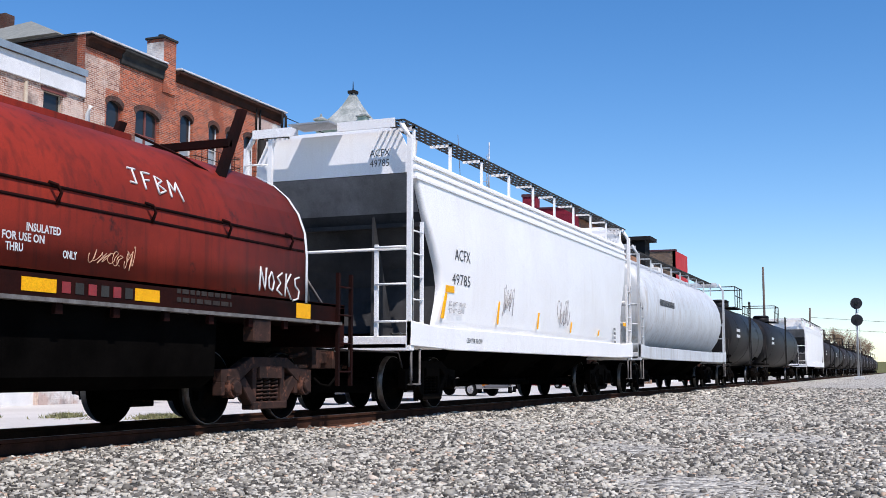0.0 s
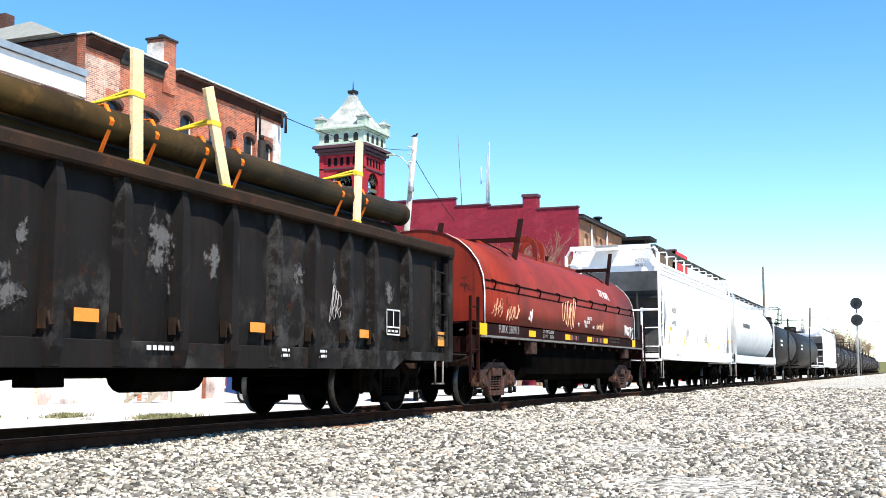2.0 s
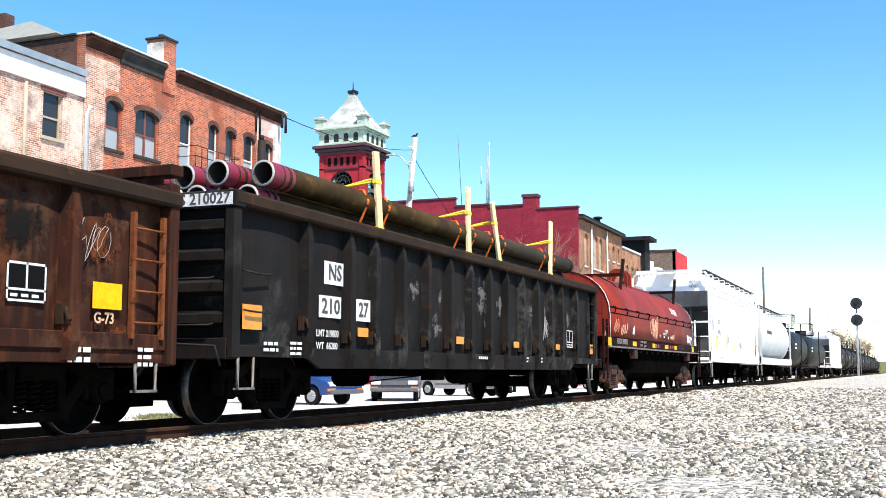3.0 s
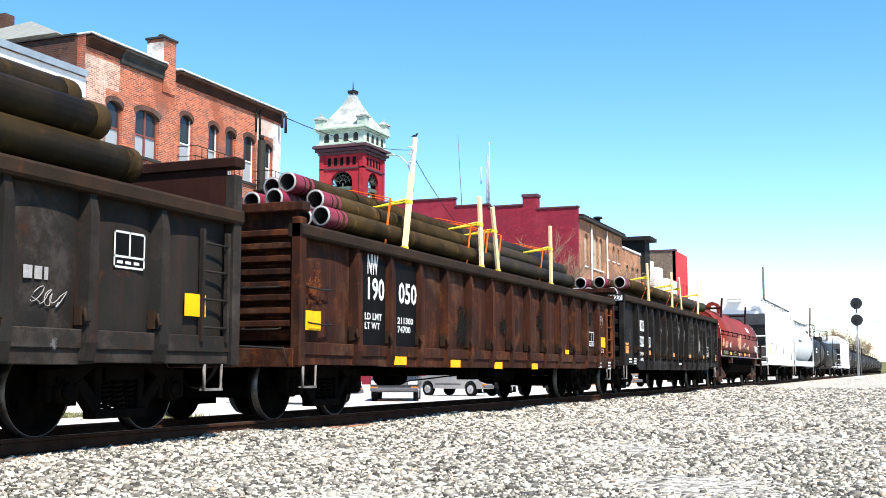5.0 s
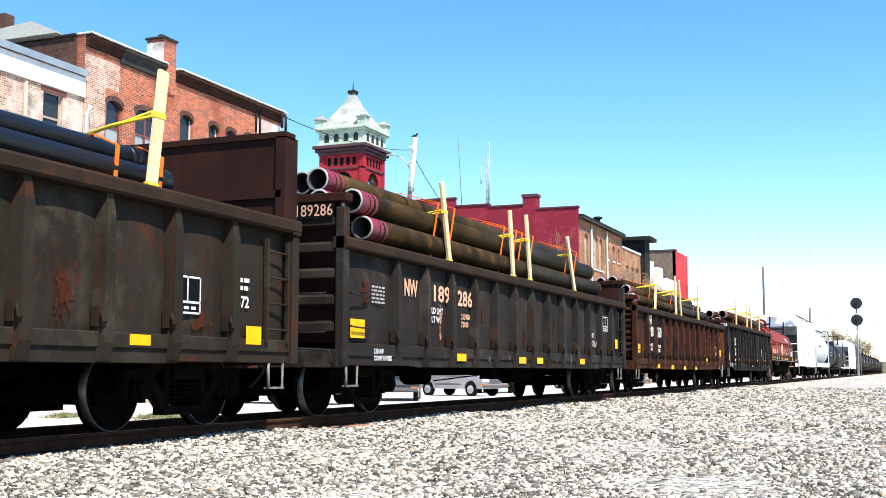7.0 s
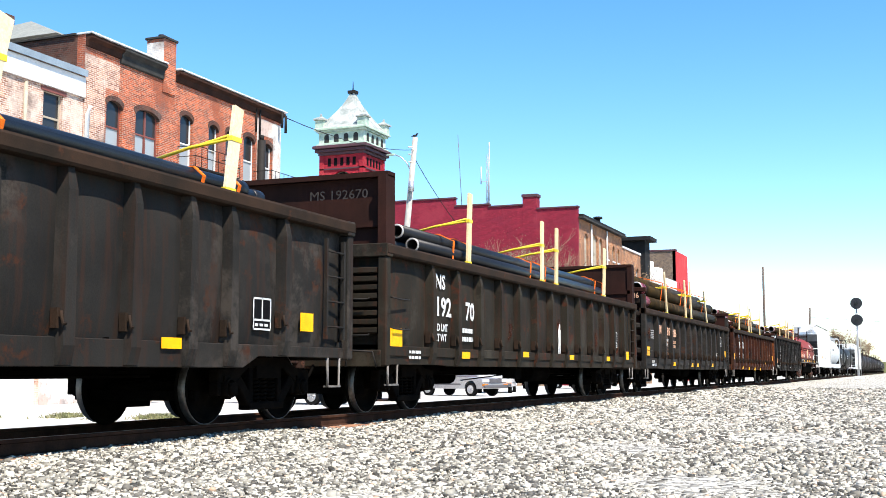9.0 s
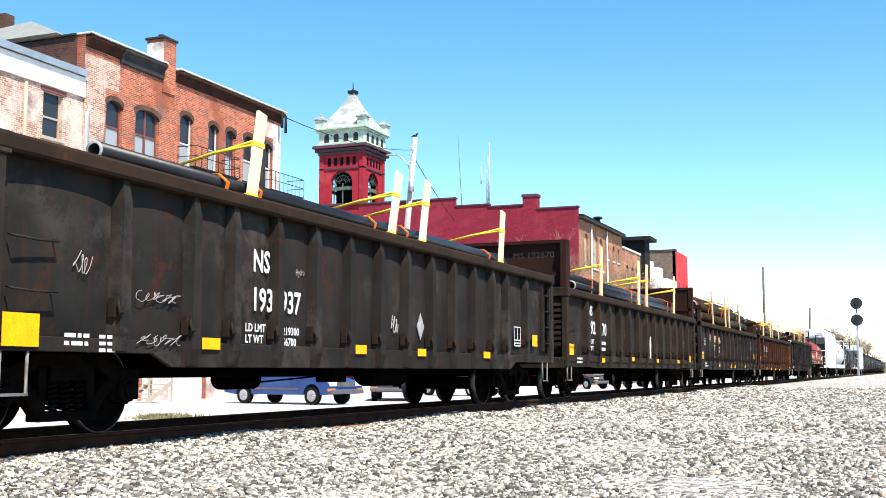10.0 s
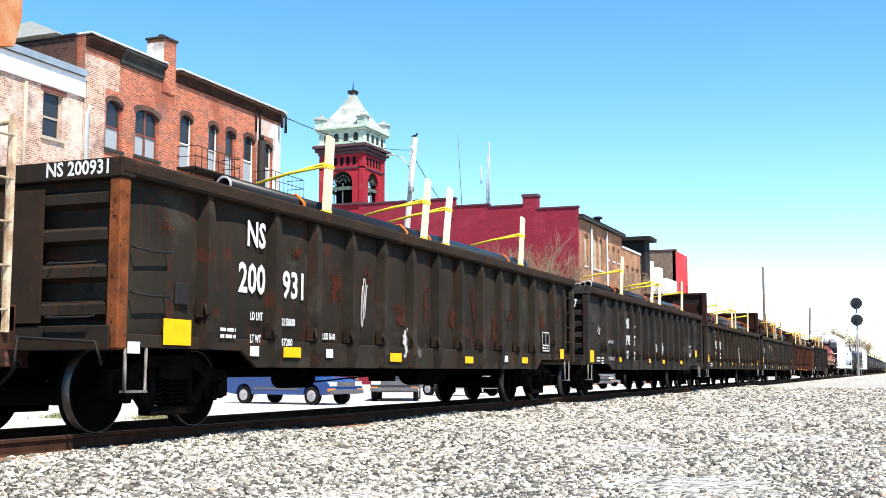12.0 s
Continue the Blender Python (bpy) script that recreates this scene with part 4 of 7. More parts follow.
def tower():
    t = thing("clock_tower", "red brick tower with a green-white belfry and concave slate roof", "tower", pose(-52.1, 102.6, -0.8))
    h, zt = 2.4, 24.0
    # four walls with a round-headed opening in each, built as strips round the arch
    zs, r, z0 = 20.3, 1.22, 18.2
    n = 10
    strips = Form()
    # local u along the wall, wall stands at depth h
    for q in range(4):
        ca, sa = [(1, 0), (0, 1), (-1, 0), (0, -1)][q]

        def put(u, d, z):
            x, y = u, -d
            return (x * ca - y * sa, x * sa + y * ca, z)

        def slab(u0, u1, za0, za1, zb0, zb1, d0=h - 0.4, d1=h):
            p = [put(u0, d1, za0), put(u1, d1, za1), put(u1, d1, zb1), put(u0, d1, zb0), put(u0, d0, za0), put(u1, d0, za1), put(u1, d0, zb1), put(u0, d0, zb0)]
            strips.add(p, [(0, 1, 2, 3), (7, 6, 5, 4), (0, 4, 5, 1), (1, 5, 6, 2), (2, 6, 7, 3), (3, 7, 4, 0)])
        slab(-h, -r, 0, 0, zt, zt)
        slab(r, h, 0, 0, zt, zt)
        slab(-r, r, 0, 0, z0, z0)
        for i in range(n):
            u0, u1 = -r * math.cos(math.pi * i / n), -r * math.cos(math.pi * (i + 1) / n)
            slab(u0, u1, zs + r * math.sin(math.pi * i / n), zs + r * math.sin(math.pi * (i + 1) / n), zt, zt)
    part("shaft", strips, BRICK_T, t, weld=True)
    # Solid black block added so the openings look shaded inside.
    part("core", Form().box(-1.2, 1.2, -1.2, 1.2, 0, 23), LABELBLACK, t, "black core for the shade inside the tower")
    for sx in (-1, 1):
        for sy in (-1, 1):
            part("pilaster", Form().box(sx * 2.0, sx * 2.5, sy * 2.0, sy * 2.5, 0, 23.2), BRICK_T, t)
    for q in range(4):
        win = part("window", Form().box(-r, r, -h + 0.22, -h + 0.34, 19.6, 19.95).box(-0.06, 0.06, -h + 0.29, -h + 0.35, z0, 20.3), GREENBAR, t, at=pose(0, 0, 0, 0, 0, 90 * q))
        for i in range(1, 8):
            a = math.pi * i / 8
            part("glazing_bar", Form().tube([(0.35 * math.cos(a), -h + 0.3, zs + 0.35 * math.sin(a)), (r * math.cos(a), -h + 0.3, zs + r * math.sin(a))], 0.03, 5), GREENBAR, win)
        for rr in (0.35, 0.8, 1.17):
            part("glazing_bar", Form().tube([(rr * math.cos(math.pi * i / 12), -h + 0.3, zs + rr * math.sin(math.pi * i / 12)) for i in range(13)], 0.04, 5), GREENBAR, win)
        part("band", Form().box(-2.6, 2.6, -2.62, -2.4, 18.0, 18.2), DARKTRIM, t, at=pose(0, 0, 0, 0, 0, 90 * q))
        for k in range(5):
            # Black plates on the wall stand in for the shade in slots.
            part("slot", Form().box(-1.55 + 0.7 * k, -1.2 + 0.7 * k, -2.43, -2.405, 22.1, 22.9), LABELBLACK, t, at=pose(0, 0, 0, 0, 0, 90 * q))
        part("string_course", Form().box(-2.5, 2.5, -2.5, -2.4, 21.7, 21.85), DARKTRIM, t, at=pose(0, 0, 0, 0, 0, 90 * q))
    fm = Form()
    for z, w in ((23.2, 2.6), (23.5, 2.85), (23.85, 3.05)):
        fm.box(-w, w, -w, w, z, z + 0.3)
    part("cornice", fm, DARKTRIM, t, "dark plum corbelled cornice", bevel=0.03)
    bel = part("belfry", Form().box(-2.55, 2.55, -2.55, 2.55, 24.15, 25.9), BELFRY, t, "green-white belfry stage")
    part("cornice", Form().box(-2.8, 2.8, -2.8, 2.8, 24.16, 24.35).box(-2.75, 2.75, -2.75, 2.75, 25.55, 25.75).box(-2.95, 2.95, -2.95, 2.95, 25.75, 25.98), BELFRY, bel, bevel=0.03)
    for q in range(4):
        for k in range(4):
            u = -1.65 + 1.1 * k
            part("louvre", Form().prism(arch_face(None, u, 24.5, 25.1, 0.27, None, 6), "y", -2.565, -2.556), TRIMGREY, bel, at=pose(0, 0, 0, 0, 0, 90 * q))
    for sx in (-1, 1):
        for sy in (-1, 1):
            pin = part("pinnacle", Form().box(sx * 2.4 - 0.45, sx * 2.4 + 0.45, sy * 2.4 - 0.45, sy * 2.4 + 0.45, 25.98, 26.85), BELFRY, t)
            part("cap", Form().rings([[(sx * 2.4 + a * w, sy * 2.4 + c * w, z) for a, c in ((-1, -1), (1, -1), (1, 1), (-1, 1))] for z, w in ((26.85, 0.6), (27.0, 0.6), (27.3, 0.12), (27.6, 0.05))], False), SLATE, pin)
    prof = [(25.98, 2.9), (26.6, 2.35), (27.3, 1.75), (28.0, 1.25), (28.7, 0.82), (29.4, 0.48), (30.0, 0.25)]
    part("roof", Form().rings([[(a * w, c * w, z) for a, c in ((-1, -1), (1, -1), (1, 1), (-1, 1))] for z, w in prof], False), SLATE, t, "pale slate concave pyramid roof")
    part("finial", Form().box(-0.42, 0.42, -0.42, 0.42, 30.0, 30.3).tube([(0, 0, 30.3), (0, 0, 31.3)], [0.07, 0.03], 6), IRON, t)


brick_block()
white_fascia_block()
plum_block()
tower()


# ---- railway cars ----
def make_wheelset(parent, y, spin=True):
    fm = Form()
    prof = [(0.10, 0.04), (0.13, 0.10), (0.13, 0.14), (0.055, 0.2), (0.05, 0.34), (0.075, 0.385), (0.075, 0.44)]
    tread = []
    n = 28
    for sx in (-1, 1):
        def ring(x, r):
            return [(sx * x, r * math.cos(2 * math.pi * i / n), r * math.sin(2 * math.pi * i / n)) for i in range(n)]
        # plate, hub and rim as one turned profile; the flange lies on the inner side
        fm.rings([ring(0.70, 0.02), ring(0.66, 0.10), ring(0.66, 0.15), ring(0.695, 0.2), ring(0.70, 0.36), ring(0.683, 0.385), ring(0.683, 0.482), ring(0.70, 0.485), ring(0.715, 0.462),
                  ring(0.715, 0.44), ring(0.815, 0.44), ring(0.815, 0.39), ring(0.76, 0.37), ring(0.75, 0.2), ring(0.80, 0.15), ring(0.80, 0.02)])
        tread.append(Form().rings([ring(0.717, 0.458), ring(0.812, 0.456), ring(0.812, 0.442), ring(0.717, 0.442), ring(0.717, 0.458)], True, False))
        for k in range(4):
            a = math.pi / 2 * k
            fm.box(sx * 0.752, sx * 0.757, 0.25 * math.cos(a) - 0.02, 0.25 * math.cos(a) + 0.02, 0.25 * math.sin(a) - 0.02, 0.25 * math.sin(a) + 0.02)
    fm.tube([(-1.15, 0, 0), (1.15, 0, 0)], 0.08, 12)
    at = pose(0, y, 0.457)
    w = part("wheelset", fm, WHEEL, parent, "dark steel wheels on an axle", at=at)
    for fm in tread:
        part("tread", fm, TREAD, w, "bright worn wheel tread")
    if spin:
        ROLLERS.append((w, y, 0.457))
    return w


WHEELS = []


def wheelset(parent, y, spin):
    if not WHEELS:
        WHEELS.append(make_wheelset(parent, y, spin))
        return
    base = WHEELS[0]
    w = share(base, parent, pose(0, y, 0.457))
    tagged(w, "dark steel wheels on an axle")
    for c in base.children:
        tagged(share(c, w, Matrix()), "bright worn wheel tread")
    if spin:
        ROLLERS.append((w, y, 0.457))


SIDEFRAMES = {}


def truck(parent, y, material, spin=True):
    """A two-axle truck: wheelsets, two cast side frames with springs, bearing caps and a bolster."""
    for dy in (-0.89, 0.89):
        wheelset(parent, y + dy, spin)
    if material.name not in SIDEFRAMES:
        sf = Form()
        top = [(-1.12, 0.52), (-1.12, 0.68), (-0.78, 0.70), (-0.45, 0.84), (0.45, 0.84), (0.78, 0.70), (1.12, 0.68), (1.12, 0.52), (0.74, 0.52), (0.42, 0.70), (-0.42, 0.70), (-0.74, 0.52)]
        sf.prism(top, "x", 1.0, 1.14)
        sf.prism([(-0.72, 0.53), (-0.60, 0.60), (-0.33, 0.34), (-0.30, 0.22), (-0.42, 0.22)], "x", 1.0, 1.14)
        sf.prism([(0.72, 0.53), (0.42, 0.22), (0.30, 0.22), (0.33, 0.34), (0.60, 0.60)], "x", 1.0, 1.14)
        sf.box(0.98, 1.16, -0.42, 0.42, 0.17, 0.27)
        sf.box(1.0, 1.13, -0.40, -0.30, 0.27, 0.71).box(1.0, 1.13, 0.30, 0.40, 0.27, 0.71)
        for s in (-1, 1):
            sf.box(1.0, 1.14, s * 1.12, s * 1.04, 0.36, 0.53).box(1.0, 1.14, s * 0.74, s * 0.66, 0.36, 0.53)
        sp = Form()
        for k in range(3):
            c = -0.19 + 0.19 * k
            sp.tube([(1.07 + 0.065 * math.cos(i * 1.0472), c + 0.065 * math.sin(i * 1.0472), 0.27 + 0.30 * i / 36) for i in range(37)], 0.017, 5)
        sp.box(0.9, 1.16, -0.28, 0.28, 0.57, 0.72)
        caps = []
        for s in (-1, 1):
            cap = Form()
            caps.append(cap)
            cap.tube([(1.02, s * 0.89, 0.457), (1.19, s * 0.89, 0.457)], 0.125, 14).tube([(1.19, s * 0.89, 0.457), (1.225, s * 0.89, 0.457)], [0.1, 0.07], 12)
            for k in range(3):
                a = 2.09 * k + 0.5
                cap.tube([(1.19, s * 0.89 + 0.085 * math.cos(a), 0.457 + 0.085 * math.sin(a)), (1.21, s * 0.89 + 0.085 * math.cos(a), 0.457 + 0.085 * math.sin(a))], 0.018, 6)
            cap.box(1.0, 1.16, s * 0.89 - 0.12, s * 0.89 + 0.12, 0.5, 0.6)
        SIDEFRAMES[material.name] = [mesh_of("side_frame", sf, material, 0.012), mesh_of("spring", sp, material), *[mesh_of("bearing_cap", q, material) for q in caps]]
    a, s, c, c2 = SIDEFRAMES[material.name]
    for side in (0, 180):
        f = new("side_frame", a)
        f.parent, f.matrix_basis = parent, pose(0, y, 0, 0, 0, side)
        tagged(f, "cast steel truck side frame")
        for nm, d in (("spring", s), ("bearing_cap", c), ("bearing_cap", c2)):
            o = new(nm, d)
            o.parent = f
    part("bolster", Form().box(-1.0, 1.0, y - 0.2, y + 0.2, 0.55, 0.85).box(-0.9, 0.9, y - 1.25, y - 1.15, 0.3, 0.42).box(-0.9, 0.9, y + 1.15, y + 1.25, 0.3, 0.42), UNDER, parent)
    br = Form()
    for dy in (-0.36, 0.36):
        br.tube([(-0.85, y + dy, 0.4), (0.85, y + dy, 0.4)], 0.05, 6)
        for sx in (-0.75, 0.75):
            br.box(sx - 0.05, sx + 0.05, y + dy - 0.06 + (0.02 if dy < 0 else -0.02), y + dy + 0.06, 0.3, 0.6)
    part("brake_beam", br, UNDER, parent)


def coupler(parent, end, L):
    """Draft gear and knuckle at one end; end is -1 or 1. Also an air hose."""
    y = end * L / 2
    fm = Form().box(-0.2, 0.2, y - end * 0.5, y + end * 0.02, 0.7, 1.0)
    fm.box(-0.09, 0.09, y, y + end * 0.34, 0.78, 0.96)
    fm.prism([(-0.16, y + end * 0.3), (0.13, y + end * 0.3), (0.17, y + end * 0.46), (0.08, y + end * 0.52), (0.05, y + end * 0.42), (-0.06, y + end * 0.42), (-0.12, y + end * 0.55), (-0.2, y + end * 0.5)], "z", 0.70, 1.02)
    c = part("coupler", fm, TRUCKRUST, parent, "rusty knuckle coupler", bevel=0.012)
    part("air_hose", Form().tube([(0.35, y, 0.75), (0.36, y + end * 0.15, 0.6), (0.3, y + end * 0.33, 0.42), (0.2, y + end * 0.44, 0.45), (0.1, y + end * 0.47, 0.55)], 0.025, 6), UNDER, c)
    part("uncoupling_lever", Form().tube([(1.45, y + end * 0.05, 0.72), (1.42, y + end * 0.12, 0.95), (0.5, y + end * 0.14, 1.0), (0.15, y + end * 0.2, 1.05)], 0.016, 5), IRON, parent)


def grabs(parent, x, rungs, y0, y1, material=IRON, name="grab_iron"):
    """Bent-rod handholds standing off a side that faces x."""
    s = 1 if x > 0 else -1
    for z in rungs:
        part(name, Form().tube([(x, y0, z + 0.02), (x + s * 0.075, y0, z), (x + s * 0.075, (y0 + y1) / 2, z - 0.01), (x + s * 0.075, y1, z), (x, y1, z + 0.02)], 0.013, 6), material, parent)


def ladder(parent, x, y0, y1, z0, z1, n, material, name="ladder"):
    s = 1 if x > 0 else -1
    lad = part(name, Form().box(x, x + s * 0.05, y0 - 0.025, y0 + 0.025, z0, z1).box(x, x + s * 0.05, y1 - 0.025, y1 + 0.025, z0, z1), material, parent)
    for i in range(n):
        z = z0 + (z1 - z0) * (i + 0.5) / n
        part("rung", Form().tube([(x + s * 0.04, y0, z), (x + s * 0.04, y1, z)], 0.014, 6), material, lad)
    return lad


def sill_step(parent, x, y, z0, z1=0.42, w=0.34, material=STEPGREY):
    part("step", Form().tube([(x, y - w / 2, z0), (x, y - w / 2, z1), (x, y + w / 2, z1), (x, y + w / 2, z0)], 0.02, 6).box(x - 0.06, x + 0.03, y - w / 2, y + w / 2, z1 - 0.012, z1 + 0.012), material, parent)


def plaque(parent, y, z, w, h, material, x=1.602, name="reflector"):
    return part(name, Form().box(x - 0.004, x + 0.0008, y - w / 2, y + w / 2, z - h / 2, z + h / 2), material, parent)


def data_box(parent, y, z, w, h, x=1.605):
    """The consolidated stencil: a white outline with two panes and small bars."""
    p = plaque(parent, y, z, w, h, LABELBLACK, x, "data_panel")
    fm = Form()
    t = 0.022
    xx = (x + 0.001, x + 0.0022)
    for a, b, c, d in ((-w / 2, w / 2, h / 2 - t, h / 2), (-w / 2, w / 2, -h / 2, -h / 2 + t), (-w / 2, -w / 2 + t, -h / 2, h / 2), (w / 2 - t, w / 2, -h / 2, h / 2), (-0.012, 0.012, -h * 0.2, h / 2), (-w / 2, w / 2, -h * 0.22, -h * 0.16)):
        fm.box(*xx, y + a, y + b, z + c, z + d)
    for k in range(3):
        fm.box(*xx, y - w * 0.4 + k * w * 0.27, y - w * 0.4 + k * w * 0.27 + w * 0.18, z - h * 0.38, z - h * 0.3)
    part("stencil", fm, LETTERS, p)
    return p


def bars(parent, y, z, w, rows, h=0.05, material=LETTERS, x=1.605, seed=1):
    """Small stencilling too fine to read, as broken bars."""
    rnd = random.Random(seed)
    for r in range(rows):
        a = 0.0
        while a < w:
            b = min(w, a + rnd.uniform(0.05, 0.16))
            part("stencil_bar", Form().box(x, x + 0.003, y + a, y + b, z - r * h * 1.9, z - r * h * 1.9 + h), material, parent)
            a = b + 0.03


def gondola(y0, L, paint, ribs, top, sill_end, sill_mid, label, rib_paint=None, end_top=None, bulk=None, belly=2.4, lower_band=None, spin=True, end_ribs=4, shift=0.0, post_paint=None, end_paint=None, truck_in=1.58):
    """An open-top mill gondola. ribs: places of the side posts from the rear end."""
    g = on_train(thing("gondola_car", label, "rail car", group="gondola cars of the train"), y0)
    H = L / 2
    rib_paint = rib_paint or paint
    ribs = [r - shift for r in ribs]
    chord_z = top - 0.17
    edges = [-H + 0.12] + [r - H for r in ribs] + [H - 0.12]
    for s in (1, -1):
        # side sheet: bowed out a little between the posts, dented here and there
        fm = Form()
        cols, rowsn = [], 9
        for a, b in zip(edges, edges[1:]):
            for i in range(8):
                cols.append((a + (b - a) * i / 8, math.sin(math.pi * i / 8)))
        cols.append((edges[-1], 0.0))
        pts = []
        for y, k in cols:
            for j in range(rowsn):
                z = sill_end + 0.02 + (chord_z - sill_end) * j / (rowsn - 1)
                v = math.sin(math.pi * min(1, j / (rowsn - 1) * 1.0)) ** 0.5
                d = 0.075 * k ** 0.6 * v + 0.006 * noise.noise((y * 1.7 + y0, z * 1.9, s * 3.0)) * v
                pts.append((s * (1.435 + d), y, z))
        n = rowsn
        fm.add(pts, [(i * n + j, (i + 1) * n + j, (i + 1) * n + j + 1, i * n + j + 1) for i in range(len(cols) - 1) for j in range(n - 1)], True)
        part("side_sheet", fm, paint, g, "bowed and dented steel side sheet")
        part("inner_side", Form().box(s * 1.39, s * 1.415, -H + 0.1, H - 0.1, 1.05, chord_z), CHORD, g)
        part("top_chord", Form().prism([(s * 1.40, chord_z), (s * 1.60, chord_z), (s * 1.62, chord_z + 0.03), (s * 1.62, top - 0.03), (s * 1.60, top), (s * 1.40, top)], "y", -H, H), CHORD, g, "worn brown top chord")
        # sill, deeper between the trucks
        part("side_sill", Form().prism([(-H, sill_end + 0.14), (-H, sill_end), (-H + belly, sill_end), (-H + belly + 0.35, sill_mid), (H - belly - 0.35, sill_mid), (H - belly, sill_end), (H, sill_end), (H, sill_end + 0.14)], "x", s * 1.47, s * 1.519), paint, g, bevel=0.008)
        if lower_band:
            part("lower_band", Form().box(s * 1.49, s * 1.545, -H + 0.1, H - 0.1, sill_end + 0.13, lower_band), paint, g, bevel=0.01)
        for r in ribs:
            y = r - H
            z0 = sill_mid if H - abs(y) > belly + 0.35 else sill_end
            t, w = 0.085, 0.11
            fm = Form()
            fm.rings([[(s * 1.42, y - w, z0 + 0.02), (s * 1.56, y - w * 0.8, z0 + 0.02), (s * 1.56, y + w * 0.8, z0 + 0.02), (s * 1.42, y + w, z0 + 0.02)],
                      [(s * 1.42, y - w, z0 + 0.2), (s * 1.605, y - w * 0.75, z0 + 0.2), (s * 1.605, y + w * 0.75, z0 + 0.2), (s * 1.42, y + w, z0 + 0.2)],
                      [(s * 1.42, y - t, chord_z - 0.22), (s * 1.60, y - t * 0.75, chord_z - 0.22), (s * 1.60, y + t * 0.75, chord_z - 0.22), (s * 1.42, y + t, chord_z - 0.22)],
                      [(s * 1.42, y - t * 0.8, chord_z - 0.002), (s * 1.56, y - t * 0.55, chord_z - 0.002), (s * 1.56, y + t * 0.55, chord_z - 0.002), (s * 1.42, y + t * 0.8, chord_z - 0.002)]], False)
            part("side_post", fm, rib_paint, g)
            if s == 1:
                part("lading_hook", Form().tube([(1.60, y - 0.12, z0 + 0.52), (1.62, y - 0.12, z0 + 0.4), (1.62, y - 0.07, z0 + 0.4)], 0.016, 5).box(1.48, 1.56, y - 0.13, y - 0.09, z0 + 0.36, z0 + 0.55), CHORD, g)
    et = end_top or top
    for e in (-1, 1):
        y = e * H
        part("end_sheet", Form().box(-1.45, 1.45, y - e * 0.16, y - e * 0.12, 0.95, et - 0.05), end_paint or paint, g)
        part("end_chord", Form().box(-1.612, 1.612, y - e * 0.2, y + e * 0.015, et - (0.2 if et == top else 0.12), et + 0.006), end_paint or paint, g, bevel=0.012)
        for k in range(end_ribs):
            z = 1.28 + (et - 1.68) * k / (end_ribs - 1)
            rh = 0.1 if end_ribs < 6 else 0.065
            part("end_rib", Form().prism([(y - e * 0.12, z - rh), (y - e * 0.01, z - rh * 0.5), (y - e * 0.01, z + rh * 0.5), (y - e * 0.12, z + rh)], "x", -1.42, 1.42), rib_paint, g)
        for sx in (-1, 1):
            part("corner_post", Form().box(sx * 1.44, sx * 1.59, y - e * 0.16, y - e * 0.0, sill_end - 0.02, et - 0.2), (post_paint if post_paint and e < 0 and sx > 0 else rib_paint), g, bevel=0.015)
        part("end_sill", Form().box(-1.5, 1.5, y - e * 0.25, y + e * 0.01, sill_end - 0.03, sill_end + 0.22), paint, g, bevel=0.01)
        part("end_plate", Form().box(-1.1, 0.62, y + e * 0.0, y + e * 0.03, 1.15, et - 0.28), CHORD, g, "brown brake platform plate")
        for z in (1.2, 1.75):
            part("grab_iron", Form().tube([(0.75, y, z + 0.02), (0.75, y + e * 0.08, z), (1.3, y + e * 0.08, z), (1.3, y, z + 0.02)], 0.013, 6), IRON, g)
        coupler(g, e, L)
        truck(g, e * (H - truck_in), TRUCKDARK, spin)
        for sx in (-1, 1):
            sill_step(g, sx * 1.5, e * (H - 0.42), sill_end, 0.45)
        if bulk:
            b = part("bulkhead", Form().box(-1.5, 1.5, y - e * 0.32, y - e * 0.22, top - 0.1, bulk), BULKHEAD, g, "rust-brown raised bulkhead")
            part("bulkhead_frame", Form().box(-1.56, -1.42, y - e * 0.36, y - e * 0.04, sill_end, bulk).box(1.42, 1.56, y - e * 0.36, y - e * 0.04, top, bulk).box(-1.56, 1.56, y - e * 0.36, y - e * 0.1, bulk - 0.02, bulk + 0.06).box(-1.5, 1.5, y - e * 0.36, y - e * 0.14, top + 0.28, top + 0.38), BULKHEAD, b)
    for sx in (-1, 1):
        grabs(g, sx * 1.52, [sill_end + 0.55, sill_end + 1.02], -H + 0.28, -H + 0.85)
        ladder(g, sx * 1.53, H - 0.75, H - 0.25, sill_end + 0.25, top - 0.3, 4, RUSTORANGE if paint is RUSTBROWN else rib_paint)
    part("floor", Form().box(-1.43, 1.43, -H + 0.12, H - 0.12, 1.0, 1.06), CHORD, g)
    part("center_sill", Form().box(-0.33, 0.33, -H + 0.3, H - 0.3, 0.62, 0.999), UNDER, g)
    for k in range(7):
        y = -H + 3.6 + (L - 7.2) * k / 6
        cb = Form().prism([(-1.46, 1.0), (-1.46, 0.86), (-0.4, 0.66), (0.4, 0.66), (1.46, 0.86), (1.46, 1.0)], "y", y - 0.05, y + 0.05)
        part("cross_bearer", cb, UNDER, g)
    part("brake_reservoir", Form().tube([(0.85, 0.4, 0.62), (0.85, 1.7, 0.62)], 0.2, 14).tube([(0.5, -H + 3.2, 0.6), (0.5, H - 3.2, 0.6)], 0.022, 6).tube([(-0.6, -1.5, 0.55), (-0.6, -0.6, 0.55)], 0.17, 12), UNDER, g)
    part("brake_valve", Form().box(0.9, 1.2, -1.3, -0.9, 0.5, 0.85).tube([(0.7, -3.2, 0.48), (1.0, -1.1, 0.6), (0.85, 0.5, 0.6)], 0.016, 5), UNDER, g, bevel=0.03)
    return g


